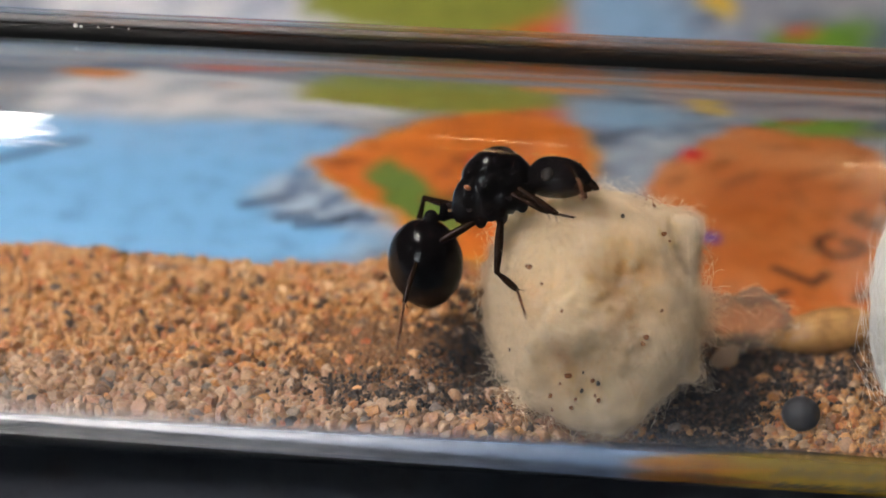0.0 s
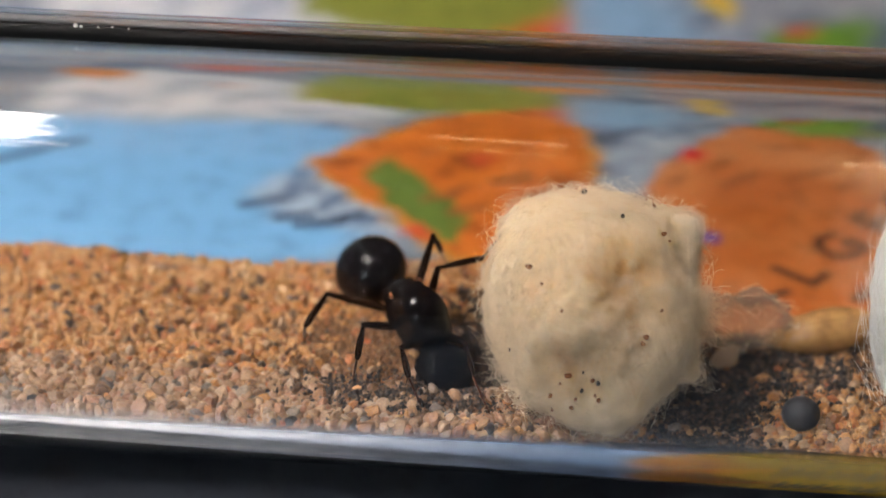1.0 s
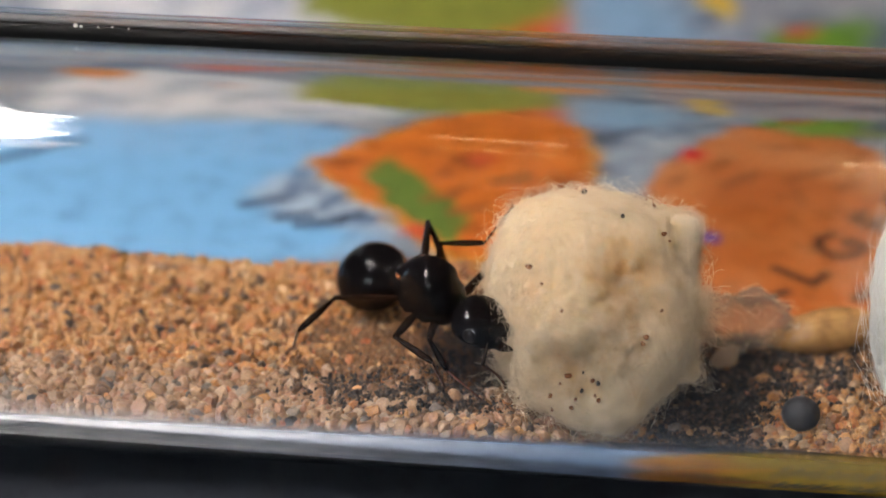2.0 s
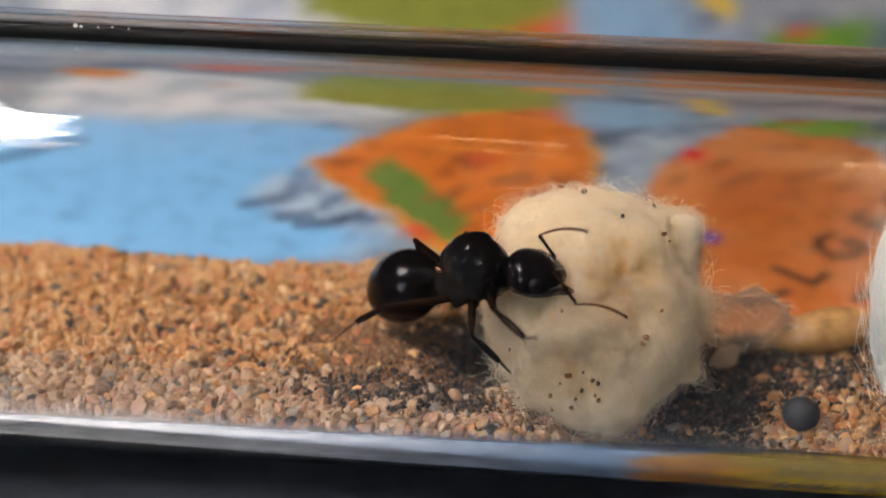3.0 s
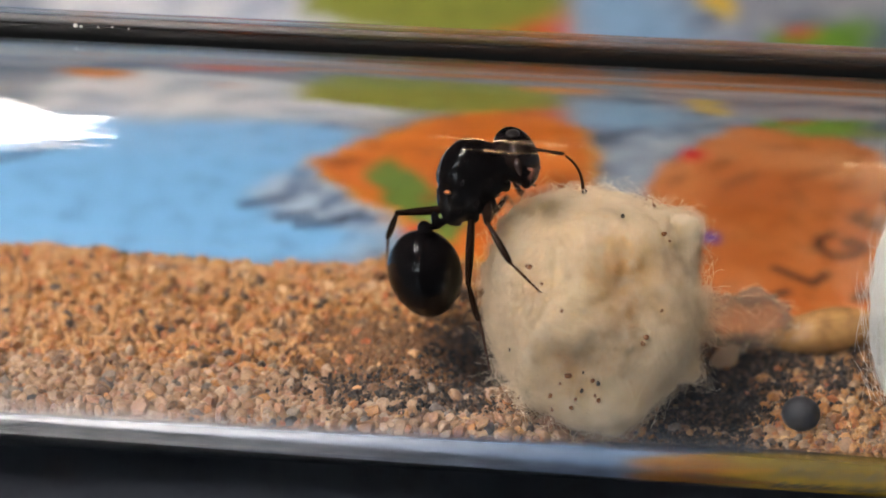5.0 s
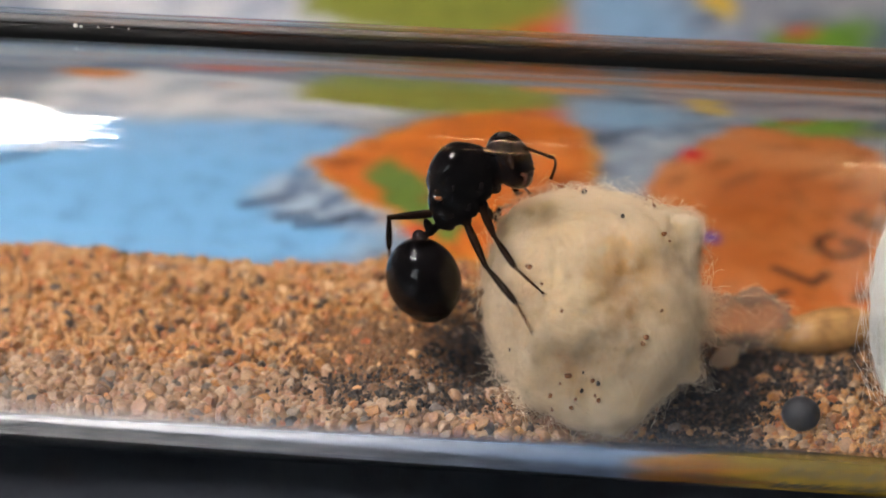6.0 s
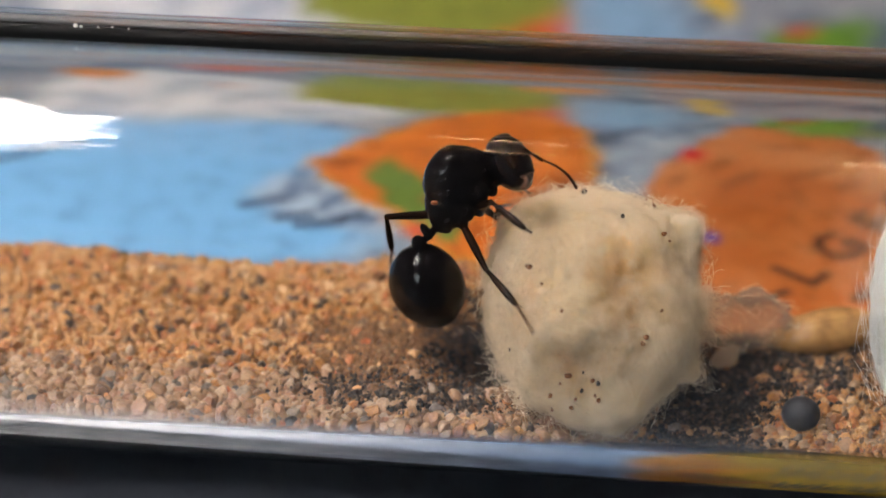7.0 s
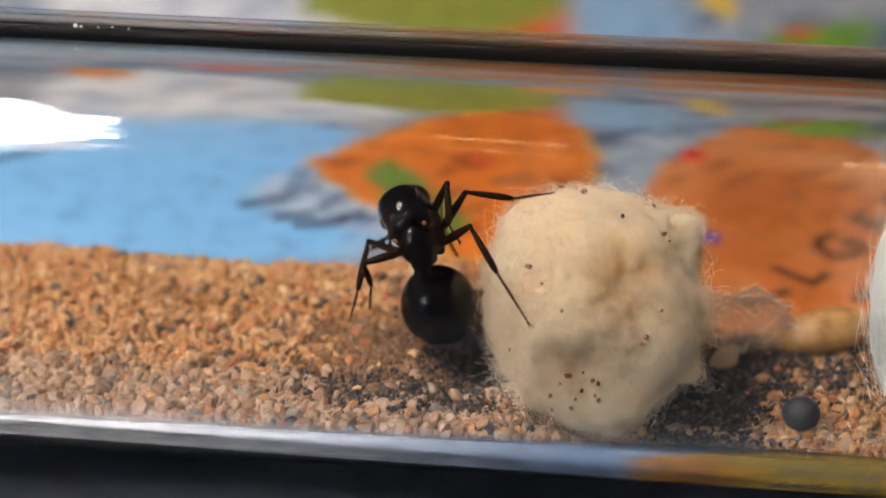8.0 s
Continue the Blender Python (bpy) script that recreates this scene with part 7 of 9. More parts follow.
    walk(ANT["hind", -1][2], [
        (0, mm(3.803, 1.355, -0.682, 14.9, 11.1, 63.3)), (0.1, mm(3.841, 0.712, -1.302, 15, -17.3, 71.8)), (0.2, mm(3.245, 1.7, -0.72, 15.1, -23.7, 73.5)),
        (0.3, mm(2.681, 1.799, -0.813, 18.4, -3.6, 55.1)), (0.35, mm(3.762, 1.549, -0.059, 18.2, -6.9, 49)), (0.4, mm(4.26, 0.603, 0.752, 18.4, -10.2, 42.8)),
        (0.45, mm(3.877, 1.307, 0.63, 13.7, 43.6, 17.4)), (0.5, mm(3.266, 1.791, 0.415, -85, 66.2, -94.8)), (0.6, mm(3.121, 1.798, 0.582, -76.4, 71.6, -93.6)),
        (0.8, mm(3.127, 1.725, 0.766, -75.9, 79.9, -96)), (1, mm(2.977, 1.742, 0.829, -72.5, 83.3, -92.9)), (1.5, mm(3.009, 1.699, 0.897, -53.1, 83.8, -72.7)),
        (1.7, mm(2.965, 1.776, 0.76, -50.2, 77.3, -71.8)), (1.792, mm(3.251, 1.757, 0.559, -48.3, 76.8, -69.9)), (1.883, mm(3.513, 1.685, 0.34, -43.7, 75.4, -65.2)),
        (1.975, mm(3.745, 1.56, 0.11, -38.2, 73.1, -59.7)), (2.067, mm(3.938, 1.387, -0.125, -33.2, 70.1, -54.6)),
        (2.158, mm(4.087, 1.171, -0.355, -29.1, 66.6, -50.4)), (2.25, mm(4.187, 0.918, -0.576, -26, 62.7, -47.1)),
        (2.36, mm(4.238, 0.579, -0.816, -23.2, 58, -44.2)), (2.47, mm(4.213, 0.214, -1.021, -21.3, 53.7, -42.1)),
        (2.58, mm(4.111, -0.161, -1.181, -20.1, 50.1, -40.8)), (2.69, mm(3.938, -0.528, -1.288, -19.3, 47.6, -40)),
        (2.8, mm(3.702, -0.871, -1.337, -19.1, 46.7, -39.7)), (2.9, mm(3.652, -0.951, -1.326, -20, 45.2, -43.2)), (3, mm(3.676, -1.163, -1.121, -23.5, 41.2, -51.5)),
        (3.2, mm(3.79, -1.17, -0.982, -7.8, 39, -27)), (3.3, mm(3.183, -1.348, -1.295, -23.9, 57.6, -52.1)), (3.4, mm(2.498, -1.332, -1.464, -66.5, 66, -103)),
        (3.5, mm(3.138, -1.338, -1.327, -21.8, 87.3, -52.1)), (3.6, mm(2.822, -1.304, -1.461, 9.3, 50.8, -16.7)), (3.8, mm(2.998, -1.291, -1.427, -40.2, 55, -80.8)),
        (4, mm(2.035, -1.291, -1.417, -56.6, 51.6, -109.7)), (4.05, mm(2.939, -0.769, -1.778, -52.9, 51.8, -106.1)),
        (4.1, mm(3.699, 0.012, -1.598, -49.1, 51.8, -102.5)), (4.15, mm(4.077, 0.809, -0.934, -45.3, 51.7, -98.9)),
        (4.2, mm(3.957, 1.373, 0.008, -41.6, 51.5, -95.3)), (4.5, mm(4.022, 1.144, 0.621, 7, 42, -27.4)), (4.7, mm(3.966, 1.237, 0.573, 1.3, 38.8, -32.1)),
        (5.8, mm(4.102, 0.813, 0.888, 17.1, 2.6, 16.3)), (5.9, mm(4.393, 0.632, 0.227, 15.8, -6.7, 13.1)), (6, mm(4.433, 0.319, -0.445, 15, -16, 10.1)),
        (6.2, mm(4.434, 0.245, -0.484, 12.8, -14.7, 9.4)), (6.6, mm(4.444, 0.198, -0.468, 11.1, -15.2, 7.6)), (7, mm(4.462, 0.29, -0.325, 9.1, -19.3, 9.8)),
        (7.2, mm(4.421, 0.518, 0.276, 7.3, -31.3, 12.6)), (7.4, mm(4.438, 0.348, 0.399, 10.4, -34.3, 2.9)), (7.5, mm(4.493, 0.19, 0.172, 9.9, -32.5, -0.9)),
        (7.6, mm(4.498, -0.213, -0.037, 11.2, -31.8, -10.8)), (7.8, mm(4.389, -0.635, -0.25, 15, -22.9, -32.3)), (7.85, mm(4.222, -0.735, -0.721, 14.4, 3.7, -34.8)),
        (7.9, mm(3.942, -0.786, -1.144, 12.4, 30.2, -38.1)), (7.95, mm(3.567, -0.788, -1.491, 6.7, 56.4, -44.7)), (8, mm(3.122, -0.74, -1.739, -31.8, 80.2, -84))])
    walk(ANT["scape", 1], [
        (0, mm(1.65, 0.44, 0.55, 0, 29.8, 117.7)), (0.1, mm(1.65, 0.44, 0.55, 0.5, 0.5, 119.8)), (0.15, mm(1.65, 0.44, 0.55, -2.1, 26.8, 100.6)),
        (0.2, mm(1.65, 0.44, 0.55, -18.6, 49.9, 71.6)), (0.25, mm(1.65, 0.44, 0.55, -39.9, -8.1, 22.7)), (0.3, mm(1.65, 0.44, 0.55, 4.6, -58.7, -45.5)),
        (0.35, mm(1.65, 0.44, 0.55, -38.4, -7.6, 21.8)), (0.4, mm(1.65, 0.44, 0.55, -15.9, 49.9, 71.6)), (0.5, mm(1.65, 0.44, 0.55, 0, 49.9, 71.6)),
        (0.6, mm(1.65, 0.44, 0.55, 0, 49.9, 71.6)), (0.8, mm(1.65, 0.44, 0.55, 0, 49.9, 71.6)), (1, mm(1.65, 0.44, 0.55, 0, 49.9, 71.6)),
        (1.5, mm(1.65, 0.44, 0.55, 0, 49.9, 71.6)), (1.7, mm(1.65, 0.44, 0.55, 0, 49.9, 71.6)), (2.6, mm(1.65, 0.44, 0.55, 0, 49.9, 71.6)),
        (2.7, mm(1.65, 0.44, 0.55, -7.5, -8, 55.1)), (2.8, mm(1.65, 0.44, 0.55, 8.4, -65.1, 30.8)), (2.9, mm(1.65, 0.44, 0.55, 11.3, -41.8, 23.8)),
        (2.95, mm(1.65, 0.44, 0.55, 47.7, -83.9, -14.2)), (3, mm(1.65, 0.44, 0.55, 179.2, -50.9, -147.4)), (3.05, mm(1.65, 0.44, 0.55, -139.2, -50.6, 162.9)),
        (3.1, mm(1.65, 0.44, 0.55, -113.6, -32.7, 128.6)), (3.15, mm(1.65, 0.44, 0.55, -104.2, -8.2, 108.3)), (3.2, mm(1.65, 0.44, 0.55, -103.6, 17.7, 91.4)),
        (3.4, mm(1.65, 0.44, 0.55, -85.1, 0.5, 116.1)), (3.45, mm(1.65, 0.44, 0.55, -80.4, 42.5, 117.9)), (3.5, mm(1.65, 0.44, 0.55, -40.3, 82.8, 156)),
        (3.6, mm(1.65, 0.44, 0.55, -136.9, 87.7, 59.3)), (3.8, mm(1.65, 0.44, 0.55, 176.1, 80.6, 12.1)), (4, mm(1.65, 0.44, 0.55, 151.8, 72.4, -12.8)),
        (4.1, mm(1.65, 0.44, 0.55, 129, 45.7, -38.6)), (4.2, mm(1.65, 0.44, 0.55, 124.7, 17.2, -46.5)), (4.5, mm(1.65, 0.44, 0.55, 124.7, 15.1, -46.5)),
        (4.7, mm(1.65, 0.44, 0.55, 125, 15.6, -45.3)), (5.8, mm(1.65, 0.44, 0.55, 133.2, 26.5, -22.8)), (6, mm(1.65, 0.44, 0.55, 133.4, 25.7, -22.3)),
        (6.2, mm(1.65, 0.44, 0.55, 133.7, 26, -21.7)), (6.6, mm(1.65, 0.44, 0.55, 134.1, 27.6, -20.8)), (7, mm(1.65, 0.44, 0.55, 135.2, 29.8, -18.6)),
        (7.5, mm(1.65, 0.44, 0.55, 135.2, 29.8, -18.6)), (7.6, mm(1.65, 0.44, 0.55, 172.5, 58.4, -30.3)), (7.7, mm(1.65, 0.44, 0.55, -74.2, 77.2, 40.8)),
        (7.8, mm(1.65, 0.44, 0.55, 0, 49.9, 71.6)), (8, mm(1.65, 0.44, 0.55, 0, 49.9, 71.6))])
    walk(ANT["whip", 1], [
        (0, mm(1.096, 1.496, -0.134, 0, 11.2, -54.6)), (0.1, mm(0.967, 1.633, 0.537, 14.3, -43.4, -108)), (0.15, mm(1.423, 1.647, -0.069, 3, 8.1, -80.7)),
        (0.2, mm(1.93, 1.281, -0.501, 23, 58.3, -45)), (0.25, mm(2.906, 0.965, 0.744, 107.3, 29.9, 61.3)), (0.3, mm(2.151, -0.069, 1.725, 103.1, -32, 101.7)),
        (0.35, mm(2.915, 0.946, 0.732, 102.3, 33, 67.1)), (0.4, mm(1.93, 1.281, -0.501, 7.1, 58.3, -45)), (0.5, mm(1.93, 1.281, -0.501, 0, 58.3, -45)),
        (0.6, mm(1.93, 1.281, -0.501, 0, 58.3, -45)), (0.8, mm(1.93, 1.281, -0.501, 0, 58.3, -45)), (1, mm(1.93, 1.281, -0.501, 0, 58.3, -45)),
        (1.5, mm(1.93, 1.281, -0.501, 0, 58.3, -45)), (1.7, mm(1.93, 1.281, -0.501, 0, 58.3, -45)), (2.6, mm(1.93, 1.281, -0.501, 0, 58.3, -45)),
        (2.7, mm(2.43, 1.556, 0.74, 4.3, -2.6, -37.3)), (2.8, mm(2.148, 0.737, 1.797, -1.2, -63.4, -28.5)), (2.9, mm(2.587, 0.854, 1.467, 10.9, -34.5, -47.5)),
        (2.95, mm(1.792, 0.404, 1.917, 5.3, -33.1, -37.4)), (3, mm(0.92, -0.027, 1.618, 0.1, -30.9, -27.7)), (3.05, mm(0.816, 0.697, 1.613, 10.9, -37.9, -50.6)),
        (3.1, mm(0.928, 1.344, 1.293, 25.1, -40.6, -76.5)), (3.15, mm(1.223, 1.732, 0.747, 39.4, -38.3, -102.5)),
        (3.2, mm(1.619, 1.749, 0.131, 50.5, -31.5, -125.7)), (3.4, mm(1.046, 1.675, 0.538, 22.6, -39.6, -88.2)), (3.45, mm(1.176, 1.336, -0.379, 13.8, -15, -72.4)),
        (3.5, mm(1.492, 0.51, -0.814, 12, 10.8, -60.7)), (3.6, mm(1.678, 0.487, -0.824, 18.4, 37.7, -35.1)), (3.8, mm(1.87, 0.487, -0.806, 17.7, 39.7, -29.4)),
        (4, mm(2.055, 0.348, -0.761, 12.5, 35.1, -32.8)), (4.1, mm(2.401, -0.159, -0.434, 11.5, 19.5, -32.1)), (4.2, mm(2.554, -0.513, 0.143, 10.4, 4, -31.2)),
        (4.5, mm(2.563, -0.524, 0.192, 8.4, 2.4, -31.1)), (4.7, mm(2.581, -0.502, 0.181, 6.7, 2.8, -30)), (5.8, mm(2.784, -0.038, -0.064, 7.2, 11.1, -11.3)),
        (6, mm(2.796, -0.031, -0.046, 5.8, 10.5, -10.8)), (6.2, mm(2.798, -0.016, -0.054, 4.8, 10.7, -10.3)), (6.6, mm(2.789, 0.007, -0.086, 3.9, 11.8, -9.6)),
        (7, mm(2.78, 0.059, -0.134, 3.4, 13.5, -7.9)), (7.5, mm(2.78, 0.059, -0.134, 3.4, 13.5, -7.9)), (7.6, mm(2.272, 0.077, -0.621, 6.2, 28.4, -18)),
        (7.7, mm(1.88, 0.639, -0.791, 5.9, 43.6, -29.3)), (7.8, mm(1.93, 1.281, -0.501, 0, 58.3, -45)), (8, mm(1.93, 1.281, -0.501, 0, 58.3, -45))])
    walk(ANT["front", 1][0], [
        (0, mm(0.88, 0.44, -0.88, 2, -17.9, -99.9)), (0.05, mm(0.88, 0.44, -0.88, -54, -59.6, -19)), (0.1, mm(0.88, 0.44, -0.88, -110.2, -18.1, 62.2)),
        (0.2, mm(0.88, 0.44, -0.88, -99.7, -14.9, 76.1)), (0.3, mm(0.88, 0.44, -0.88, -81.8, -18.1, 62.2)), (0.4, mm(0.88, 0.44, -0.88, -61.6, -49.7, 45.6)),
        (0.5, mm(0.88, 0.44, -0.88, -73.6, -53.5, 77.7)), (0.55, mm(0.88, 0.44, -0.88, -71.9, -1.6, 84.1)), (0.6, mm(0.88, 0.44, -0.88, -61.7, 49.5, 95.9)),
        (0.7, mm(0.88, 0.44, -0.88, -76.1, 6.5, 60)), (0.8, mm(0.88, 0.44, -0.88, -62.7, -36.5, 27.7)), (1, mm(0.88, 0.44, -0.88, -44.8, -48.6, 11.2)),
        (1.25, mm(0.88, 0.44, -0.88, -66, -6.6, 59.5)), (1.5, mm(0.88, 0.44, -0.88, -49.8, 36.6, 101.8)), (1.7, mm(0.88, 0.44, -0.88, -40.3, 8.8, 101.4)),
        (2.25, mm(0.88, 0.44, -0.88, -38.5, -29.8, 84.4)), (2.8, mm(0.88, 0.44, -0.88, -10.2, -63.9, 46.1)), (2.9, mm(0.88, 0.44, -0.88, -9.1, -59.2, 41.7)),
        (3, mm(0.88, 0.44, -0.88, -19.6, -18.1, 62.2)), (3.1, mm(0.88, 0.44, -0.88, -18, 20.4, 2.7)), (3.2, mm(0.88, 0.44, -0.88, -58.2, 36.1, -76.7)),
        (3.4, mm(0.88, 0.44, -0.88, -34.6, 6.4, -31.8)), (3.5, mm(0.88, 0.44, -0.88, -32.2, 11.2, -56.6)), (3.55, mm(0.88, 0.44, -0.88, -6, 35.3, 7.9)),
        (3.6, mm(0.88, 0.44, -0.88, 29.4, 21.3, 79)), (3.8, mm(0.88, 0.44, -0.88, 21.6, 28.4, 74.7)), (4, mm(0.88, 0.44, -0.88, 20.4, 26.9, 83.6)),
        (4.2, mm(0.88, 0.44, -0.88, 9.3, 6.1, 58.5)), (4.5, mm(0.88, 0.44, -0.88, 7.2, 9.3, 65.2)), (4.7, mm(0.88, 0.44, -0.88, 6.9, 11.4, 76.5)),
        (5.8, mm(0.88, 0.44, -0.88, -2, 24.6, 52.3)), (6, mm(0.88, 0.44, -0.88, 3, 31.1, 67.1)), (6.2, mm(0.88, 0.44, -0.88, 4.3, 33.4, 73.1)),
        (6.6, mm(0.88, 0.44, -0.88, 0.5, 33.3, 68.5)), (7, mm(0.88, 0.44, -0.88, -3.3, 29.5, 62.2)), (7.2, mm(0.88, 0.44, -0.88, -10.1, 17.5, 44.2)),
        (7.4, mm(0.88, 0.44, -0.88, -14.3, 2.1, 15.7)), (7.5, mm(0.88, 0.44, -0.88, -15.1, 8.4, -2.9)), (7.6, mm(0.88, 0.44, -0.88, -15.5, 13.9, -10.5)),
        (7.7, mm(0.88, 0.44, -0.88, -10.6, -2.2, 25.6)), (7.8, mm(0.88, 0.44, -0.88, -16.2, -18.1, 62.2)), (8, mm(0.88, 0.44, -0.88, -14.9, 19.4, 40.1))])
    walk(ANT["front", 1][1], [
        (0, mm(1.925, 0, 0, 16.7, 38.6, 60.8)), (0.1, mm(1.925, 0, 0, 16.7, 12.8, 61.9)), (0.2, mm(1.925, 0, 0, 17.4, -4.8, 74.9)),
        (0.25, mm(1.925, 0, 0, 19, 19.8, 96.8)), (0.3, mm(1.925, 0, 0, 32.8, 41.5, 125.6)), (0.35, mm(1.925, 0, 0, 24.5, 65.3, 107.8)),
        (0.4, mm(1.925, 0, 0, -51.3, 79.2, 23.4)), (0.5, mm(1.925, 0, 0, -49.4, 44.7, 12.9)), (0.55, mm(1.925, 0, 0, -114.2, 74.1, -58.1)),
        (0.6, mm(1.925, 0, 0, 176.4, 46, -133.6)), (0.65, mm(1.925, 0, 0, -164.6, 52.2, -113)), (0.7, mm(1.925, 0, 0, -141.7, 53.1, -88.5)),
        (0.75, mm(1.925, 0, 0, -121, 48.4, -66.2)), (0.8, mm(1.925, 0, 0, -106.1, 39.6, -49.6)), (1, mm(1.925, 0, 0, -69.1, 38, -12.3)),
        (1.125, mm(1.925, 0, 0, -83.2, 43.1, -38.2)), (1.25, mm(1.925, 0, 0, -99.4, 42.7, -66)), (1.375, mm(1.925, 0, 0, -113, 37, -91.5)),
        (1.5, mm(1.925, 0, 0, -121.6, 27.7, -112.9)), (1.6, mm(1.925, 0, 0, -106.5, 52.9, -96.2)), (1.7, mm(1.925, 0, 0, -57.3, 68.6, -45.7)),
        (1.883, mm(1.925, 0, 0, -63.4, 64.8, -53.2)), (1.975, mm(1.925, 0, 0, -68.1, 60.4, -59.6)), (2.067, mm(1.925, 0, 0, -72, 54.5, -65.5)),
        (2.158, mm(1.925, 0, 0, -74.7, 47.7, -70.7)), (2.25, mm(1.925, 0, 0, -76.4, 40.4, -75.1)), (2.36, mm(1.925, 0, 0, -77.4, 31.5, -79.5)),
        (2.47, mm(1.925, 0, 0, -77.5, 23.3, -83.1)), (2.58, mm(1.925, 0, 0, -77.3, 16.5, -85.9)), (2.69, mm(1.925, 0, 0, -76.9, 12, -87.8)),
        (2.8, mm(1.925, 0, 0, -76.7, 10.3, -88.5)), (2.9, mm(1.925, 0, 0, -66.3, 15, -90.4)), (2.95, mm(1.925, 0, 0, -69.9, 38.4, -110.9)),
        (3, mm(1.925, 0, 0, -90.3, 58, -145.4)), (3.05, mm(1.925, 0, 0, -28.4, 58.1, -74.8)), (3.1, mm(1.925, 0, 0, -1.7, 32.1, -38.6)),
        (3.15, mm(1.925, 0, 0, 3.7, 0.8, -20.4)), (3.2, mm(1.925, 0, 0, -1.1, -30.5, -2.5)), (3.4, mm(1.925, 0, 0, -2.6, 3.6, 9.4)),
        (3.5, mm(1.925, 0, 0, -3.6, -0.3, -15.6)), (3.55, mm(1.925, 0, 0, -6.5, 5.8, -65.8)), (3.6, mm(1.925, 0, 0, -13, 7.5, -116.6)),
        (3.8, mm(1.925, 0, 0, -10.7, 21.3, -100)), (3.85, mm(1.925, 0, 0, -2.8, 29.3, -78.1)), (3.9, mm(1.925, 0, 0, 8.6, 33.9, -53.5)),
        (3.95, mm(1.925, 0, 0, 21.5, 33.9, -27.7)), (4, mm(1.925, 0, 0, 32.9, 29.3, -3.2)), (4.2, mm(1.925, 0, 0, 56.8, 61.8, 40.6)),
        (4.5, mm(1.925, 0, 0, 40.9, 49.1, 30.3)), (4.7, mm(1.925, 0, 0, 24.1, 50.3, 14.4)), (5.8, mm(1.925, 0, 0, 41.8, 29.8, 51.2)),
        (6, mm(1.925, 0, 0, 26.5, 20.4, 26.5)), (6.034, mm(1.925, 0, 0, 28.5, 43, 30.2)), (6.067, mm(1.925, 0, 0, 35.5, 65.3, 38.7)),
        (6.1, mm(1.925, 0, 0, 97.5, 83.2, 102)), (6.133, mm(1.925, 0, 0, -178.6, 68, -172.8)), (6.167, mm(1.925, 0, 0, -170.1, 45.8, -162.9)),
        (6.2, mm(1.925, 0, 0, -167.8, 23.2, -158.9)), (6.6, mm(1.925, 0, 0, -167.2, 23.8, -157.3)), (6.666, mm(1.925, 0, 0, -174.3, 44.8, -168.4)),
        (6.733, mm(1.925, 0, 0, 165.4, 63.3, 167.9)), (6.766, mm(1.925, 0, 0, 142.3, 69.3, 143.2)), (6.8, mm(1.925, 0, 0, 110.5, 70, 109.8)),
        (6.833, mm(1.925, 0, 0, 84.8, 64.9, 82.5)), (6.867, mm(1.925, 0, 0, 69.9, 56.6, 66)), (6.934, mm(1.925, 0, 0, 56.8, 36.7, 49.2)),
        (7, mm(1.925, 0, 0, 51.9, 15.4, 40)), (7.2, mm(1.925, 0, 0, 50.4, 36, 55.3)), (7.4, mm(1.925, 0, 0, 62.5, 45.9, 87.1)),
        (7.5, mm(1.925, 0, 0, 50.7, 41.2, 80.4)), (7.6, mm(1.925, 0, 0, 22.5, 50.4, 44.6)), (7.8, mm(1.925, 0, 0, -36.1, 57.5, -31.3)),
        (7.9, mm(1.925, 0, 0, -15.2, 32.1, -4.6)), (8, mm(1.925, 0, 0, -9.6, 3.4, 8.8))])
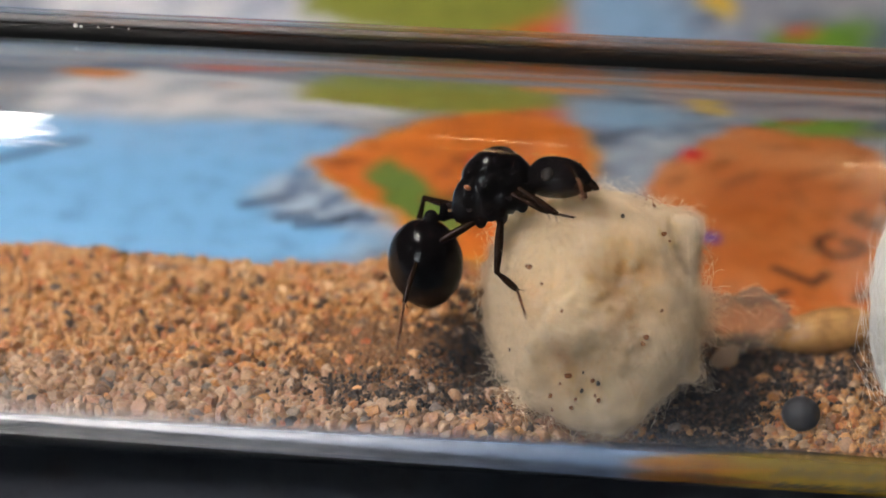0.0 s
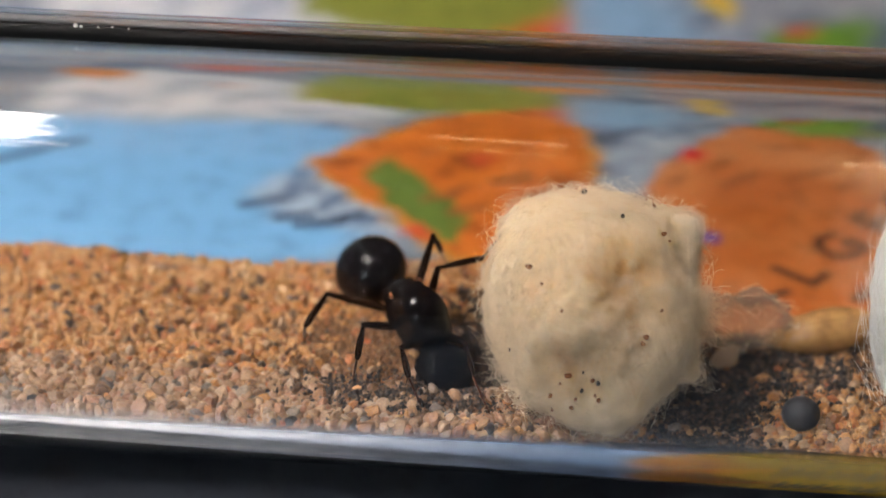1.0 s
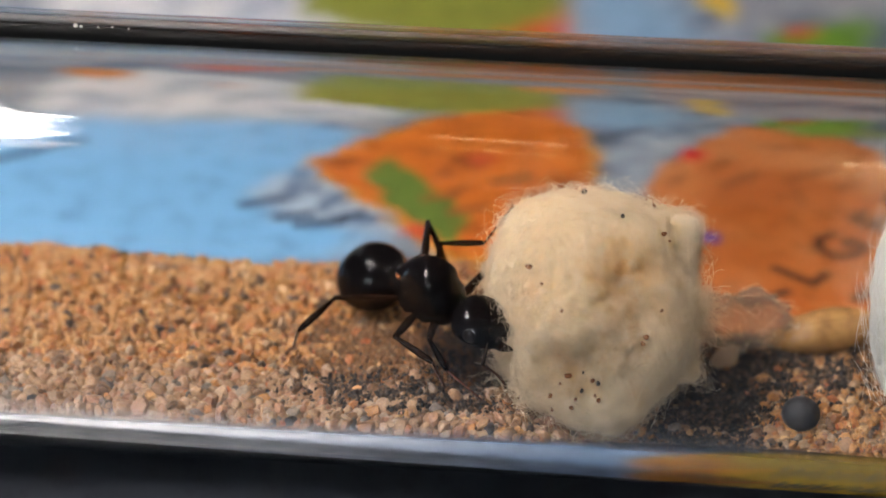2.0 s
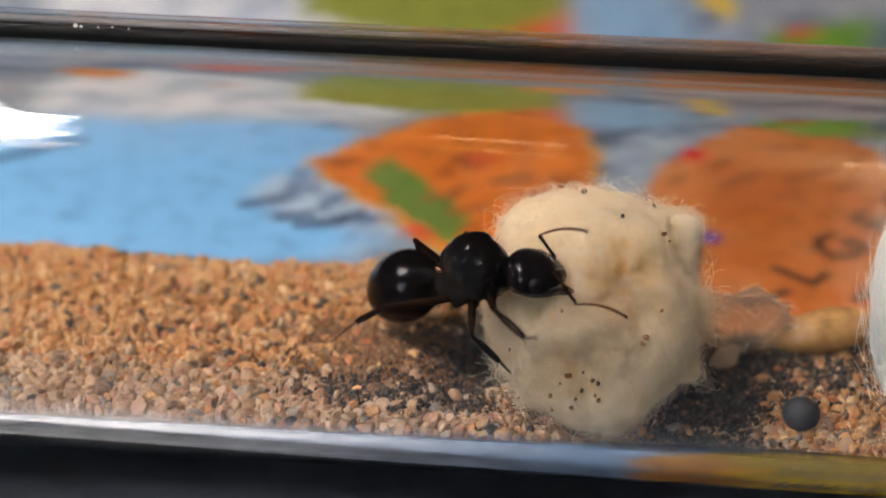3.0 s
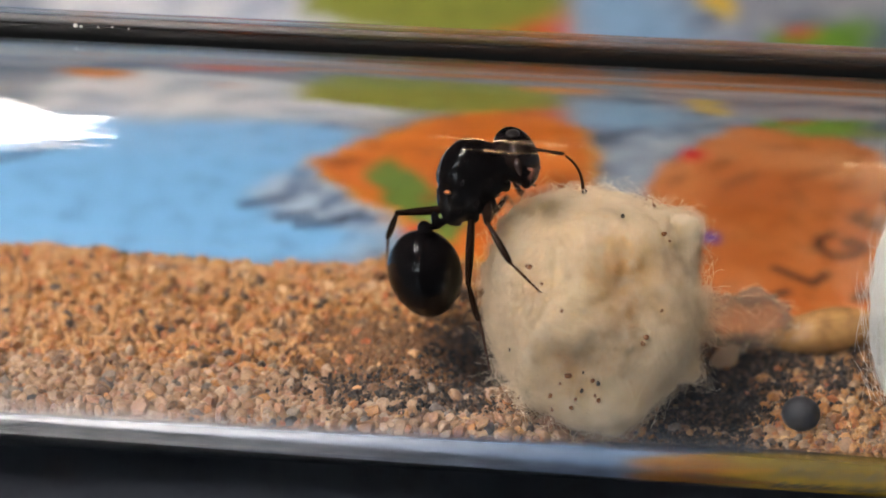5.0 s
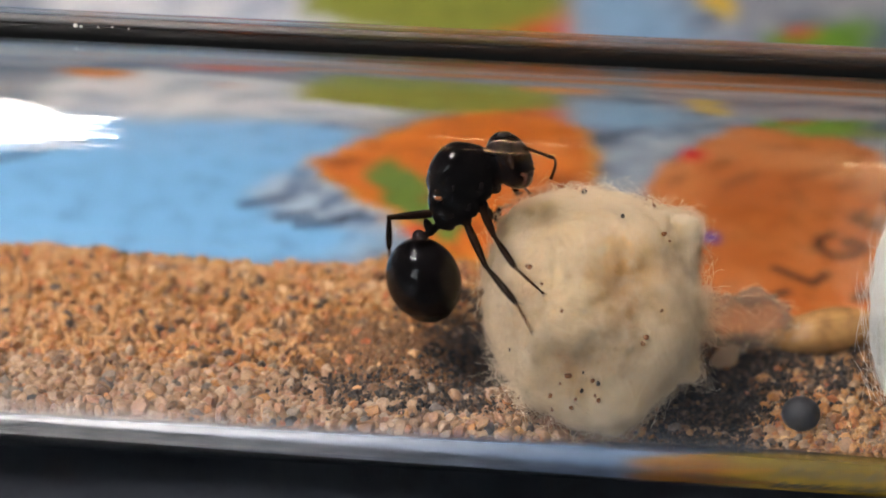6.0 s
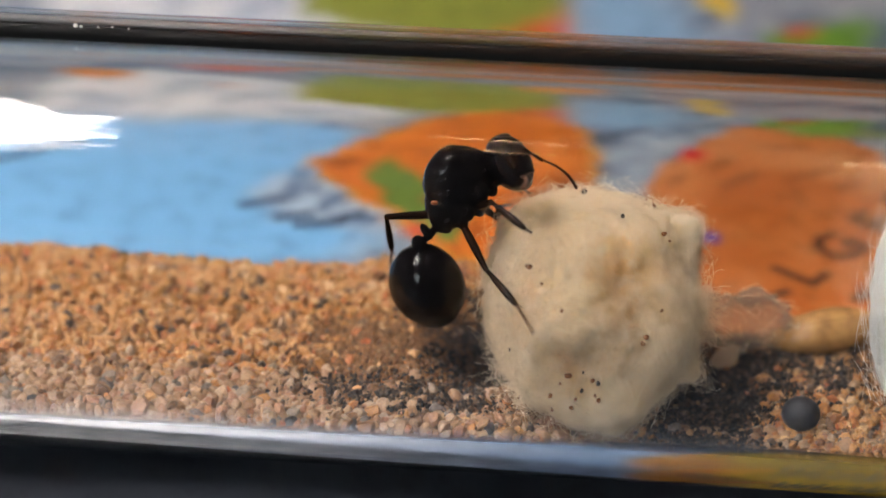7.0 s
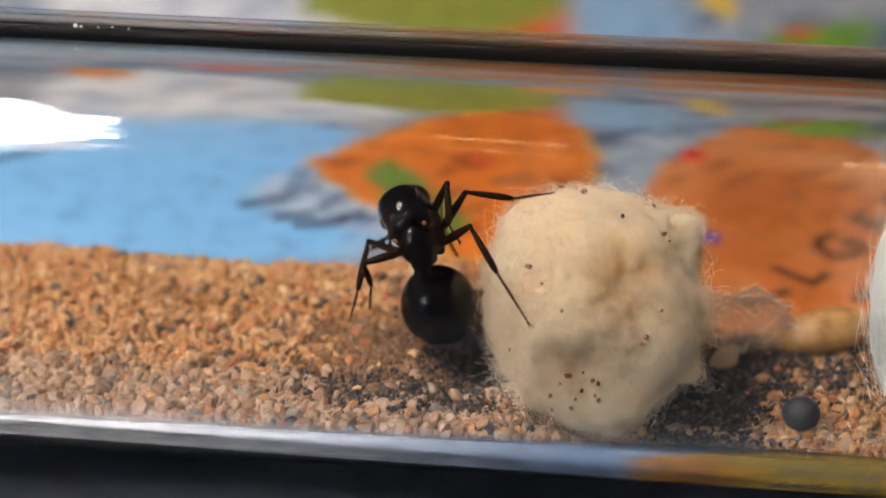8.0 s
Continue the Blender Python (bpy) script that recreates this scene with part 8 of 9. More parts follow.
    walk(ANT["front", 1][2], [
        (0, mm(2.534, 1.089, -0.994, 4.9, 6.3, 164.1)), (0.05, mm(2.596, 1.231, -0.673, 0.4, 10.7, 120.4)), (0.1, mm(2.657, 1.373, -0.352, -6, 10.7, 76.2)),
        (0.2, mm(2.34, 1.534, 0.134, 5.6, -39.5, 46.5)), (0.25, mm(1.749, 1.49, -0.541, 5.4, -7.1, 48.9)), (0.3, mm(1.229, 0.972, -1.056, 6.6, 25.3, 51.5)),
        (0.35, mm(1.721, 0.634, -1.449, 3.8, 42.3, 43.2)), (0.4, mm(2.199, 0.119, -1.567, -4.7, 58.5, 29.7)), (0.5, mm(3.03, 0.254, -1.121, -19.9, 27.8, 1.5)),
        (0.55, mm(2.156, -0.371, -1.534, -53.3, 72.8, -38.1)), (0.6, mm(1.161, -0.803, -1.148, -165.5, 50.4, -155.9)),
        (0.65, mm(1.543, -0.9, -1.26, 177.3, 67.5, -173.7)), (0.7, mm(1.95, -0.957, -1.276, 118.9, 76.3, 127.3)),
        (0.75, mm(2.352, -0.969, -1.193, 67.8, 65.3, 75.6)), (0.8, mm(2.722, -0.936, -1.016, 53.1, 47.9, 60.3)), (1, mm(3.154, -0.267, -0.981, 40.5, 53.6, 51.3)),
        (1.125, mm(2.84, -0.721, -1.089, 24.1, 59.9, 30.3)), (1.25, mm(2.402, -1.071, -1.082, 1.8, 62, 3.7)), (1.375, mm(1.892, -1.273, -0.961, -19.7, 59, -22.3)),
        (1.5, mm(1.375, -1.3, -0.742, -34.9, 52.2, -42.1)), (1.6, mm(1.821, -0.957, -1.272, -17.9, 45.5, -20.5)), (1.7, mm(2.331, -0.416, -1.485, -6.8, 35.6, -4.5)),
        (1.883, mm(2.331, -0.543, -1.444, -0.1, 49.4, 8)), (1.975, mm(2.324, -0.679, -1.387, 6, 55.7, 16.8)), (2.067, mm(2.308, -0.842, -1.299, 15.1, 61.2, 28.5)),
        (2.158, mm(2.28, -1.013, -1.18, 28.4, 65.5, 44.3)), (2.25, mm(2.238, -1.175, -1.033, 46, 67.7, 64.4)), (2.36, mm(2.173, -1.338, -0.833, 68.8, 66.9, 90.1)),
        (2.47, mm(2.101, -1.455, -0.63, 86.8, 62.6, 111.2)), (2.58, mm(2.034, -1.525, -0.454, 98.6, 56.2, 126.1)),
        (2.69, mm(1.985, -1.559, -0.331, 105.9, 48.6, 136.6)), (2.8, mm(1.965, -1.569, -0.285, 110.4, 40.4, 144.5)),
        (2.9, mm(1.914, -1.54, -0.413, 91.9, 40.4, 137.4)), (2.95, mm(1.478, -1.167, -0.991, 51.8, 71.2, 87.8)), (3, mm(1.229, -0.481, -1.352, -31.9, 55.6, -4.9)),
        (3.05, mm(2.146, -0.814, -1.353, -6, 59.7, 27.1)), (3.1, mm(2.981, -0.843, -0.848, 20.1, 55.7, 59.3)), (3.15, mm(3.42, -0.556, -0.023, 36.6, 45.8, 82.2)),
        (3.2, mm(3.298, -0.061, 0.809, 45.2, 33, 97.7)), (3.4, mm(3.496, 0.259, -0.101, 44.9, -0.4, 121.2)), (3.5, mm(3.461, -0.43, 0.007, 37.8, 8, 92.4)),
        (3.55, mm(2.575, -1.447, -0.161, 38.4, -1.3, 149)), (3.6, mm(1.218, -1.414, -0.209, 30.9, -6.7, -153.8)), (3.8, mm(1.666, -1.463, -0.58, 23.2, 8.7, -147.7)),
        (3.85, mm(2.213, -1.36, -0.781, 21.5, 7.1, -149.9)), (3.9, mm(2.712, -1.064, -0.89, 19.8, 5.5, -152)), (3.95, mm(3.097, -0.616, -0.889, 18.2, 3.8, -154)),
        (4, mm(3.314, -0.077, -0.781, 16.7, 2.1, -156)), (4.2, mm(2.498, 0.49, -1.405, 11.1, -14.2, -148.8)), (4.5, mm(2.826, 0.526, -1.206, 8.8, -10.1, -156.2)),
        (4.7, mm(2.911, 0.254, -1.227, 7.4, -8.8, -165)), (5.8, mm(2.793, 1.079, -0.792, 2.5, 3.7, -136.2)), (6, mm(3.263, 0.667, -0.555, -1, 7.9, -151.1)),
        (6.034, mm(2.933, 0.588, -1.087, 0.5, 9.1, -122.7)), (6.067, mm(2.446, 0.417, -1.449, 2.3, 9.4, -94.2)), (6.1, mm(1.886, 0.185, -1.584, 4.1, 8.8, -65.7)),
        (6.133, mm(1.332, -0.075, -1.479, 5.4, 7.5, -37.3)), (6.167, mm(0.861, -0.327, -1.143, 5.9, 5.7, -9)), (6.2, mm(0.557, -0.529, -0.628, 5.5, 3.9, 19.2)),
        (6.6, mm(0.579, -0.564, -0.644, 6, 3.7, 23)), (6.666, mm(0.816, -0.228, -1.123, 2.4, 23.3, 5.3)), (6.733, mm(1.223, 0.15, -1.424, -9.5, 40.5, -18)),
        (6.766, mm(1.473, 0.338, -1.492, -20.1, 46.9, -33.7)), (6.8, mm(1.74, 0.513, -1.499, -34.1, 50.8, -52.7)),
        (6.833, mm(2.014, 0.67, -1.445, -50, 51.3, -73.5)), (6.867, mm(2.283, 0.801, -1.332, -64.8, 48.3, -93.2)),
        (6.934, mm(2.76, 0.968, -0.954, -84.4, 34.7, -123.3)), (7, mm(3.103, 0.989, -0.424, -92.7, 16.2, -143.9)), (7.2, mm(2.66, 1.061, -0.937, -78.1, 12, -138.2)),
        (7.4, mm(1.981, 1.108, -1.146, -63.2, 12.6, -118.1)), (7.5, mm(2.125, 1.184, -1.05, -52.3, 18.5, -108.4)),
        (7.6, mm(2.649, 0.713, -1.23, -46.8, 10.7, -116.2)), (7.8, mm(2.657, -0.446, -1.345, 1.7, 69.9, -46.9)), (7.9, mm(3.272, -0.107, -0.847, 36.7, 44.1, -2.2)),
        (8, mm(3.499, 0.242, -0.095, 41, 13.1, 14.2))])
    walk(ANT["middle", 1][0], [
        (0, mm(0.055, 0.495, -1.078, -0.7, 33.9, 86.7)), (0.1, mm(0.055, 0.495, -1.078, 12.7, 44.1, 110.9)), (0.2, mm(0.055, 0.495, -1.078, 6.4, -22.2, 90)),
        (0.3, mm(0.055, 0.495, -1.078, 8.2, -55.2, 82.7)), (0.4, mm(0.055, 0.495, -1.078, -14.4, -58.5, 117.5)), (0.5, mm(0.055, 0.495, -1.078, -20, -36, 134.9)),
        (0.6, mm(0.055, 0.495, -1.078, -13, -45.4, 133.7)), (0.8, mm(0.055, 0.495, -1.078, -11.4, -46.1, 140.1)), (1, mm(0.055, 0.495, -1.078, -4.5, -49, 137.2)),
        (1.5, mm(0.055, 0.495, -1.078, -2.6, -48.2, 140.6)), (1.7, mm(0.055, 0.495, -1.078, 6.6, -53.3, 131.5)), (2.8, mm(0.055, 0.495, -1.078, 2.7, -58.7, 141.6)),
        (2.9, mm(0.055, 0.495, -1.078, 3.9, -62.2, 146)), (3, mm(0.055, 0.495, -1.078, 15.8, -70.1, 138.1)), (3.2, mm(0.055, 0.495, -1.078, 34, -86.6, 134.3)),
        (3.3, mm(0.055, 0.495, -1.078, 158.5, -53.1, 8.8)), (3.4, mm(0.055, 0.495, -1.078, 160.2, -14.1, 5.9)), (3.5, mm(0.055, 0.495, -1.078, 159.1, 7.6, 25.9)),
        (3.6, mm(0.055, 0.495, -1.078, 165.9, 31.9, 45.6)), (3.8, mm(0.055, 0.495, -1.078, 171.4, 39.7, 55)), (4, mm(0.055, 0.495, -1.078, -159.2, 38.2, 100.3)),
        (4.2, mm(0.055, 0.495, -1.078, -164.4, 43.2, 92.3)), (4.5, mm(0.055, 0.495, -1.078, -155.7, 36.2, 105.9)),
        (4.7, mm(0.055, 0.495, -1.078, -149.7, 36.7, 116)), (5.8, mm(0.055, 0.495, -1.078, -173.5, 48.7, 81.6)), (6, mm(0.055, 0.495, -1.078, -165.5, 51.6, 92)),
        (6.2, mm(0.055, 0.495, -1.078, -158, 52.1, 101.5)), (6.6, mm(0.055, 0.495, -1.078, -162.7, 52.9, 95.5)), (7, mm(0.055, 0.495, -1.078, -168, 52.8, 88.9)),
        (7.2, mm(0.055, 0.495, -1.078, 169.9, 53.1, 61.5)), (7.4, mm(0.055, 0.495, -1.078, 136.9, 46, 18.9)), (7.5, mm(0.055, 0.495, -1.078, 121.5, 47.8, -2)),
        (7.55, mm(0.055, 0.495, -1.078, 154.3, 17.8, 53.3)), (7.6, mm(0.055, 0.495, -1.078, 152.7, -22.2, 90)), (7.8, mm(0.055, 0.495, -1.078, 153.1, -7.4, 88.5)),
        (8, mm(0.055, 0.495, -1.078, 145.3, -30, 112.1))])
    walk(ANT["middle", 1][1], [
        (0, mm(2.035, 0, 0, -16.1, -38.3, -37.8)), (0.033, mm(2.035, 0, 0, 6.6, -27.1, -80.3)), (0.05, mm(2.035, 0, 0, 12.7, -17.2, -98)),
        (0.067, mm(2.035, 0, 0, 15.3, -6.1, -113.9)), (0.1, mm(2.035, 0, 0, 11.5, 15.6, -144.4)), (0.133, mm(2.035, 0, 0, 15.8, 39.7, -135.4)),
        (0.15, mm(2.035, 0, 0, 21.1, 51.7, -128)), (0.167, mm(2.035, 0, 0, 31.7, 62.9, -115.5)), (0.2, mm(2.035, 0, 0, 95.4, 74, -48.2)),
        (0.25, mm(2.035, 0, 0, 86.4, 53.6, -50.4)), (0.3, mm(2.035, 0, 0, 80.9, 33.3, -48.2)), (0.35, mm(2.035, 0, 0, 79.3, 14.5, -35.5)),
        (0.4, mm(2.035, 0, 0, 73.7, -3.6, -22.6)), (0.45, mm(2.035, 0, 0, 66.1, 10.3, -41)), (0.5, mm(2.035, 0, 0, 53.8, 20.9, -62.2)),
        (0.6, mm(2.035, 0, 0, 42.8, 21.5, -59.2)), (0.8, mm(2.035, 0, 0, 31.2, 16.1, -63)), (1, mm(2.035, 0, 0, 22.2, 11.7, -64.2)),
        (1.5, mm(2.035, 0, 0, 13.7, -4.6, -83.8)), (1.7, mm(2.035, 0, 0, 7.9, -7.2, -85.6)), (1.883, mm(2.035, 0, 0, 7.2, 5.4, -88.4)),
        (1.975, mm(2.035, 0, 0, 6.5, 11.7, -89.9)), (2.067, mm(2.035, 0, 0, 5.7, 18, -91.5)), (2.158, mm(2.035, 0, 0, 4.7, 24.2, -93.3)),
        (2.25, mm(2.035, 0, 0, 3.4, 30.4, -95.3)), (2.36, mm(2.035, 0, 0, 1.3, 37.8, -98.2)), (2.47, mm(2.035, 0, 0, -1.5, 45, -101.8)),
        (2.58, mm(2.035, 0, 0, -5.5, 52.1, -106.5)), (2.69, mm(2.035, 0, 0, -11.3, 58.9, -113)), (2.8, mm(2.035, 0, 0, -20.4, 65.2, -122.8)),
        (2.9, mm(2.035, 0, 0, -20.2, 59.3, -118.6)), (3, mm(2.035, 0, 0, -20.5, 50.9, -116.9)), (3.2, mm(2.035, 0, 0, -28.6, 16.7, -137.5)),
        (3.3, mm(2.035, 0, 0, -24.9, 1.8, -121.5)), (3.4, mm(2.035, 0, 0, -25.4, -13.5, -106.1)), (3.45, mm(2.035, 0, 0, 13.5, -47.2, -177.7)),
        (3.5, mm(2.035, 0, 0, 61.5, -20.7, 103.1)), (3.533, mm(2.035, 0, 0, 87.4, -30.5, 47.3)), (3.567, mm(2.035, 0, 0, 110.6, -16.7, -6.6)),
        (3.6, mm(2.035, 0, 0, 114.2, 8.3, -51.3)), (3.633, mm(2.035, 0, 0, 115, -13.4, -34)), (3.667, mm(2.035, 0, 0, 108.3, -34.2, -14)),
        (3.7, mm(2.035, 0, 0, 88.8, -50.5, 16.7)), (3.733, mm(2.035, 0, 0, 53.4, -54.4, 62.5)), (3.766, mm(2.035, 0, 0, 25.6, -42.5, 100.9)),
        (3.8, mm(2.035, 0, 0, 14, -23.1, 124.6)), (3.833, mm(2.035, 0, 0, 21.6, -21, 102.9)), (3.867, mm(2.035, 0, 0, 27.7, -16.5, 82)),
        (3.9, mm(2.035, 0, 0, 31.7, -10.4, 62.5)), (3.933, mm(2.035, 0, 0, 33.3, -3.3, 43.7)), (3.966, mm(2.035, 0, 0, 32.5, 4, 24.7)),
        (4, mm(2.035, 0, 0, 29.3, 10.6, 5.4)), (4.1, mm(2.035, 0, 0, 31.3, 26.1, 21.2)), (4.2, mm(2.035, 0, 0, 39, 40.3, 40.7)),
        (4.5, mm(2.035, 0, 0, 44.6, 32.3, 61.6)), (4.7, mm(2.035, 0, 0, 40.3, 33.2, 64.4)), (5.8, mm(2.035, 0, 0, 13.8, 45.7, 26)),
        (6, mm(2.035, 0, 0, 1.6, 40.9, 7.9)), (6.034, mm(2.035, 0, 0, 24.2, 47.6, 41)), (6.067, mm(2.035, 0, 0, 48.8, 44, 76)),
        (6.1, mm(2.035, 0, 0, 64.8, 32.2, 102.9)), (6.133, mm(2.035, 0, 0, 72.4, 16.5, 123)), (6.167, mm(2.035, 0, 0, 73.9, -0.9, 140.4)),
        (6.2, mm(2.035, 0, 0, 70.1, -17.9, 158.2)), (6.6, mm(2.035, 0, 0, 59.2, -18.2, 156.5)), (7, mm(2.035, 0, 0, 49.7, -18.6, 155.4)),
        (7.05, mm(2.035, 0, 0, 52, 12.2, 136.8)), (7.1, mm(2.035, 0, 0, 42.2, 41.9, 113.7)), (7.15, mm(2.035, 0, 0, 1.7, 61.2, 62.6)),
        (7.2, mm(2.035, 0, 0, -50.2, 49.3, 0.2)), (7.4, mm(2.035, 0, 0, -55.6, 48.3, -21.2)), (7.5, mm(2.035, 0, 0, -44.4, 51.8, -18.1)),
        (7.55, mm(2.035, 0, 0, -53, -7.5, -36.3)), (7.6, mm(2.035, 0, 0, -35.1, -66.1, -63)), (7.8, mm(2.035, 0, 0, -52.3, -60.4, -38.6)),
        (7.9, mm(2.035, 0, 0, -18.6, -77.2, -80.9)), (8, mm(2.035, 0, 0, 61.1, -71.8, -169.1))])
    walk(ANT["middle", 1][2], [
        (0, mm(3.092, -0.819, 1.058, 0.9, 25.6, 177.8)), (0.033, mm(2.29, -1.496, 0.777, -16.6, 12.4, 119.3)), (0.05, mm(1.808, -1.613, 0.504, -18.4, 1.7, 93)),
        (0.067, mm(1.347, -1.55, 0.18, -15.3, -8.7, 66.7)), (0.1, mm(0.7, -0.956, -0.459, 3.4, -19.8, 9.5)), (0.133, mm(1.101, -0.922, -1.089, 20, -5.7, -50)),
        (0.15, mm(1.384, -0.833, -1.338, 21.1, 5.3, -77.6)), (0.167, mm(1.701, -0.701, -1.518, 16.9, 15.6, -105.9)),
        (0.2, mm(2.349, -0.351, -1.639, -4.2, 23.8, -168.8)), (0.25, mm(2.68, -0.779, -1.373, -13.9, 65.2, 178.3)),
        (0.3, mm(2.984, -1.063, -0.936, -154.2, 70.1, 35.2)), (0.35, mm(3.38, -0.958, -0.426, -151.5, 69, 38.1)),
        (0.4, mm(3.606, -0.654, 0.106, -149.1, 67.9, 40.7)), (0.45, mm(3.302, -1.099, -0.306, 159.3, 17.6, -24.9)),
        (0.5, mm(2.777, -1.409, -0.61, 166, -41.8, -52.2)), (0.6, mm(2.847, -1.362, -0.626, 151.8, -35.6, -29.6)), (0.8, mm(2.78, -1.459, -0.473, 147, -35, -21.3)),
        (1, mm(2.763, -1.503, -0.346, 143.6, -33.3, -15.4)), (1.5, mm(2.217, -1.69, 0.138, 148.8, -37.2, -24.3)),
        (1.7, mm(2.165, -1.686, 0.214, 145.1, -41.4, -18.6)), (1.883, mm(2.082, -1.697, -0.161, 149.8, -24.5, -27)),
        (1.975, mm(2.038, -1.67, -0.345, 150.9, -15.9, -30.4)), (2.067, mm(1.992, -1.621, -0.526, 151.5, -7.3, -33.4)),
        (2.158, mm(1.946, -1.553, -0.699, 151.7, 1.3, -36.3)), (2.25, mm(1.899, -1.464, -0.863, 151.4, 10, -39.3)),
        (2.36, mm(1.843, -1.334, -1.044, 150.4, 20.4, -43.1)), (2.47, mm(1.789, -1.18, -1.206, 148.5, 30.6, -47.4)),
        (2.58, mm(1.738, -1.004, -1.346, 145.4, 40.7, -52.8)), (2.69, mm(1.691, -0.81, -1.46, 140.2, 50.4, -60)),
        (2.8, mm(1.648, -0.602, -1.548, 131.3, 59.5, -70.9)), (2.9, mm(1.618, -0.764, -1.466, 123.2, 51.9, -80.6)), (3, mm(1.549, -0.958, -1.324, 114.7, 38, -92.5)),
        (3.2, mm(0.831, -1.102, -0.491, 101.8, 37.2, -113.6)), (3.3, mm(1.144, -1.453, -0.054, 104.6, 21.4, -108)),
        (3.4, mm(1.575, -1.592, 0.399, 105.6, 5.5, -103.6)), (3.45, mm(0.877, -0.046, 1.251, 107.7, 5.5, -81.8)), (3.5, mm(1.672, 1.553, 0.604, 109.7, 4.8, -60)),
        (3.533, mm(3.031, 1.08, 0.865, 99.2, -35.1, -17.7)), (3.567, mm(3.657, -0.188, 0.49, 45.7, -47.6, 58.7)),
        (3.6, mm(3.089, -1.318, -0.245, 15.2, -15.1, 114.9)), (3.633, mm(3.409, -0.929, 0.394, 20.5, -12, 90.8)), (3.667, mm(3.403, -0.341, 0.958, 24, -7.1, 67.4)),
        (3.7, mm(3.073, 0.312, 1.316, 25.3, -1.3, 44.8)), (3.733, mm(2.493, 0.88, 1.386, 24.2, 4.5, 22.2)), (3.766, mm(1.797, 1.233, 1.153, 20.9, 9.6, -1)),
        (3.8, mm(1.144, 1.291, 0.669, 15.8, 12.9, -24.9)), (3.833, mm(1.681, 1.552, 0.612, 22.8, 8.7, 5.2)), (3.867, mm(2.262, 1.619, 0.485, 26.8, 1.6, 34.3)),
        (3.9, mm(2.809, 1.488, 0.308, 26.8, -6.5, 63)), (3.933, mm(3.266, 1.175, 0.099, 22.8, -13.6, 92.5)), (3.966, mm(3.58, 0.712, -0.118, 15.6, -17.8, 123.2)),
        (4, mm(3.703, 0.159, -0.313, 7.1, -17.8, 154.6)), (4.1, mm(3.462, 0.554, -0.75, 3.3, -27.9, 165.4)), (4.2, mm(3.02, 0.848, -1.103, -3.2, -37.1, 178.2)),
        (4.5, mm(2.72, 1.268, -0.911, -9.6, -31.9, -167.8)), (4.7, mm(2.65, 1.287, -0.934, -9, -33.4, -166.6)), (5.8, mm(3.106, 0.521, -1.22, 6.1, -42.6, 168.2)),
        (6, mm(3.311, 0.177, -1.116, 12.2, -33.2, 156.2)), (6.034, mm(2.902, 0.754, -1.259, 28.1, -30.8, 125.9)),
        (6.067, mm(2.332, 1.191, -1.184, 40.1, -22.2, 98.8)), (6.1, mm(1.713, 1.406, -0.909, 46.3, -9.9, 75.4)), (6.133, mm(1.145, 1.372, -0.483, 47.1, 3.7, 53.6)),
        (6.167, mm(0.722, 1.087, 0.026, 42.7, 16.7, 31)), (6.2, mm(0.529, 0.603, 0.525, 32.7, 26.8, 5.5)), (6.6, mm(0.55, 0.645, 0.533, 25.1, 26.3, 1.9)),
        (7, mm(0.565, 0.672, 0.543, 19.3, 25.8, -0.5)), (7.05, mm(0.82, 1.141, -0.361, 26, -2.1, 25.2)), (7.1, mm(1.525, 1.162, -1.139, 19.6, -30, 51.4)),
        (7.15, mm(2.413, 0.728, -1.494, -7.6, -50.1, 93.6)), (7.2, mm(3.146, 0.004, -1.293, -50.9, -46.6, 151)), (7.4, mm(3.092, -0.41, -1.273, -29.2, -51, 135.5)),
        (7.5, mm(3.036, -0.327, -1.341, -20.1, -59.2, 134.9)), (7.55, mm(3.397, -1.001, 0.223, -52.6, -74.9, 177.1)),
        (7.6, mm(2.349, -0.616, 1.559, -121.7, -70.7, -104.3)), (7.8, mm(2.692, -0.525, 1.483, 136.2, -60.2, 2.8)),
        (7.9, mm(2.094, -0.372, 1.663, 137.8, -78.4, 5.3)), (8, mm(1.511, -0.101, 1.619, -38.2, -83.4, -174.7))])
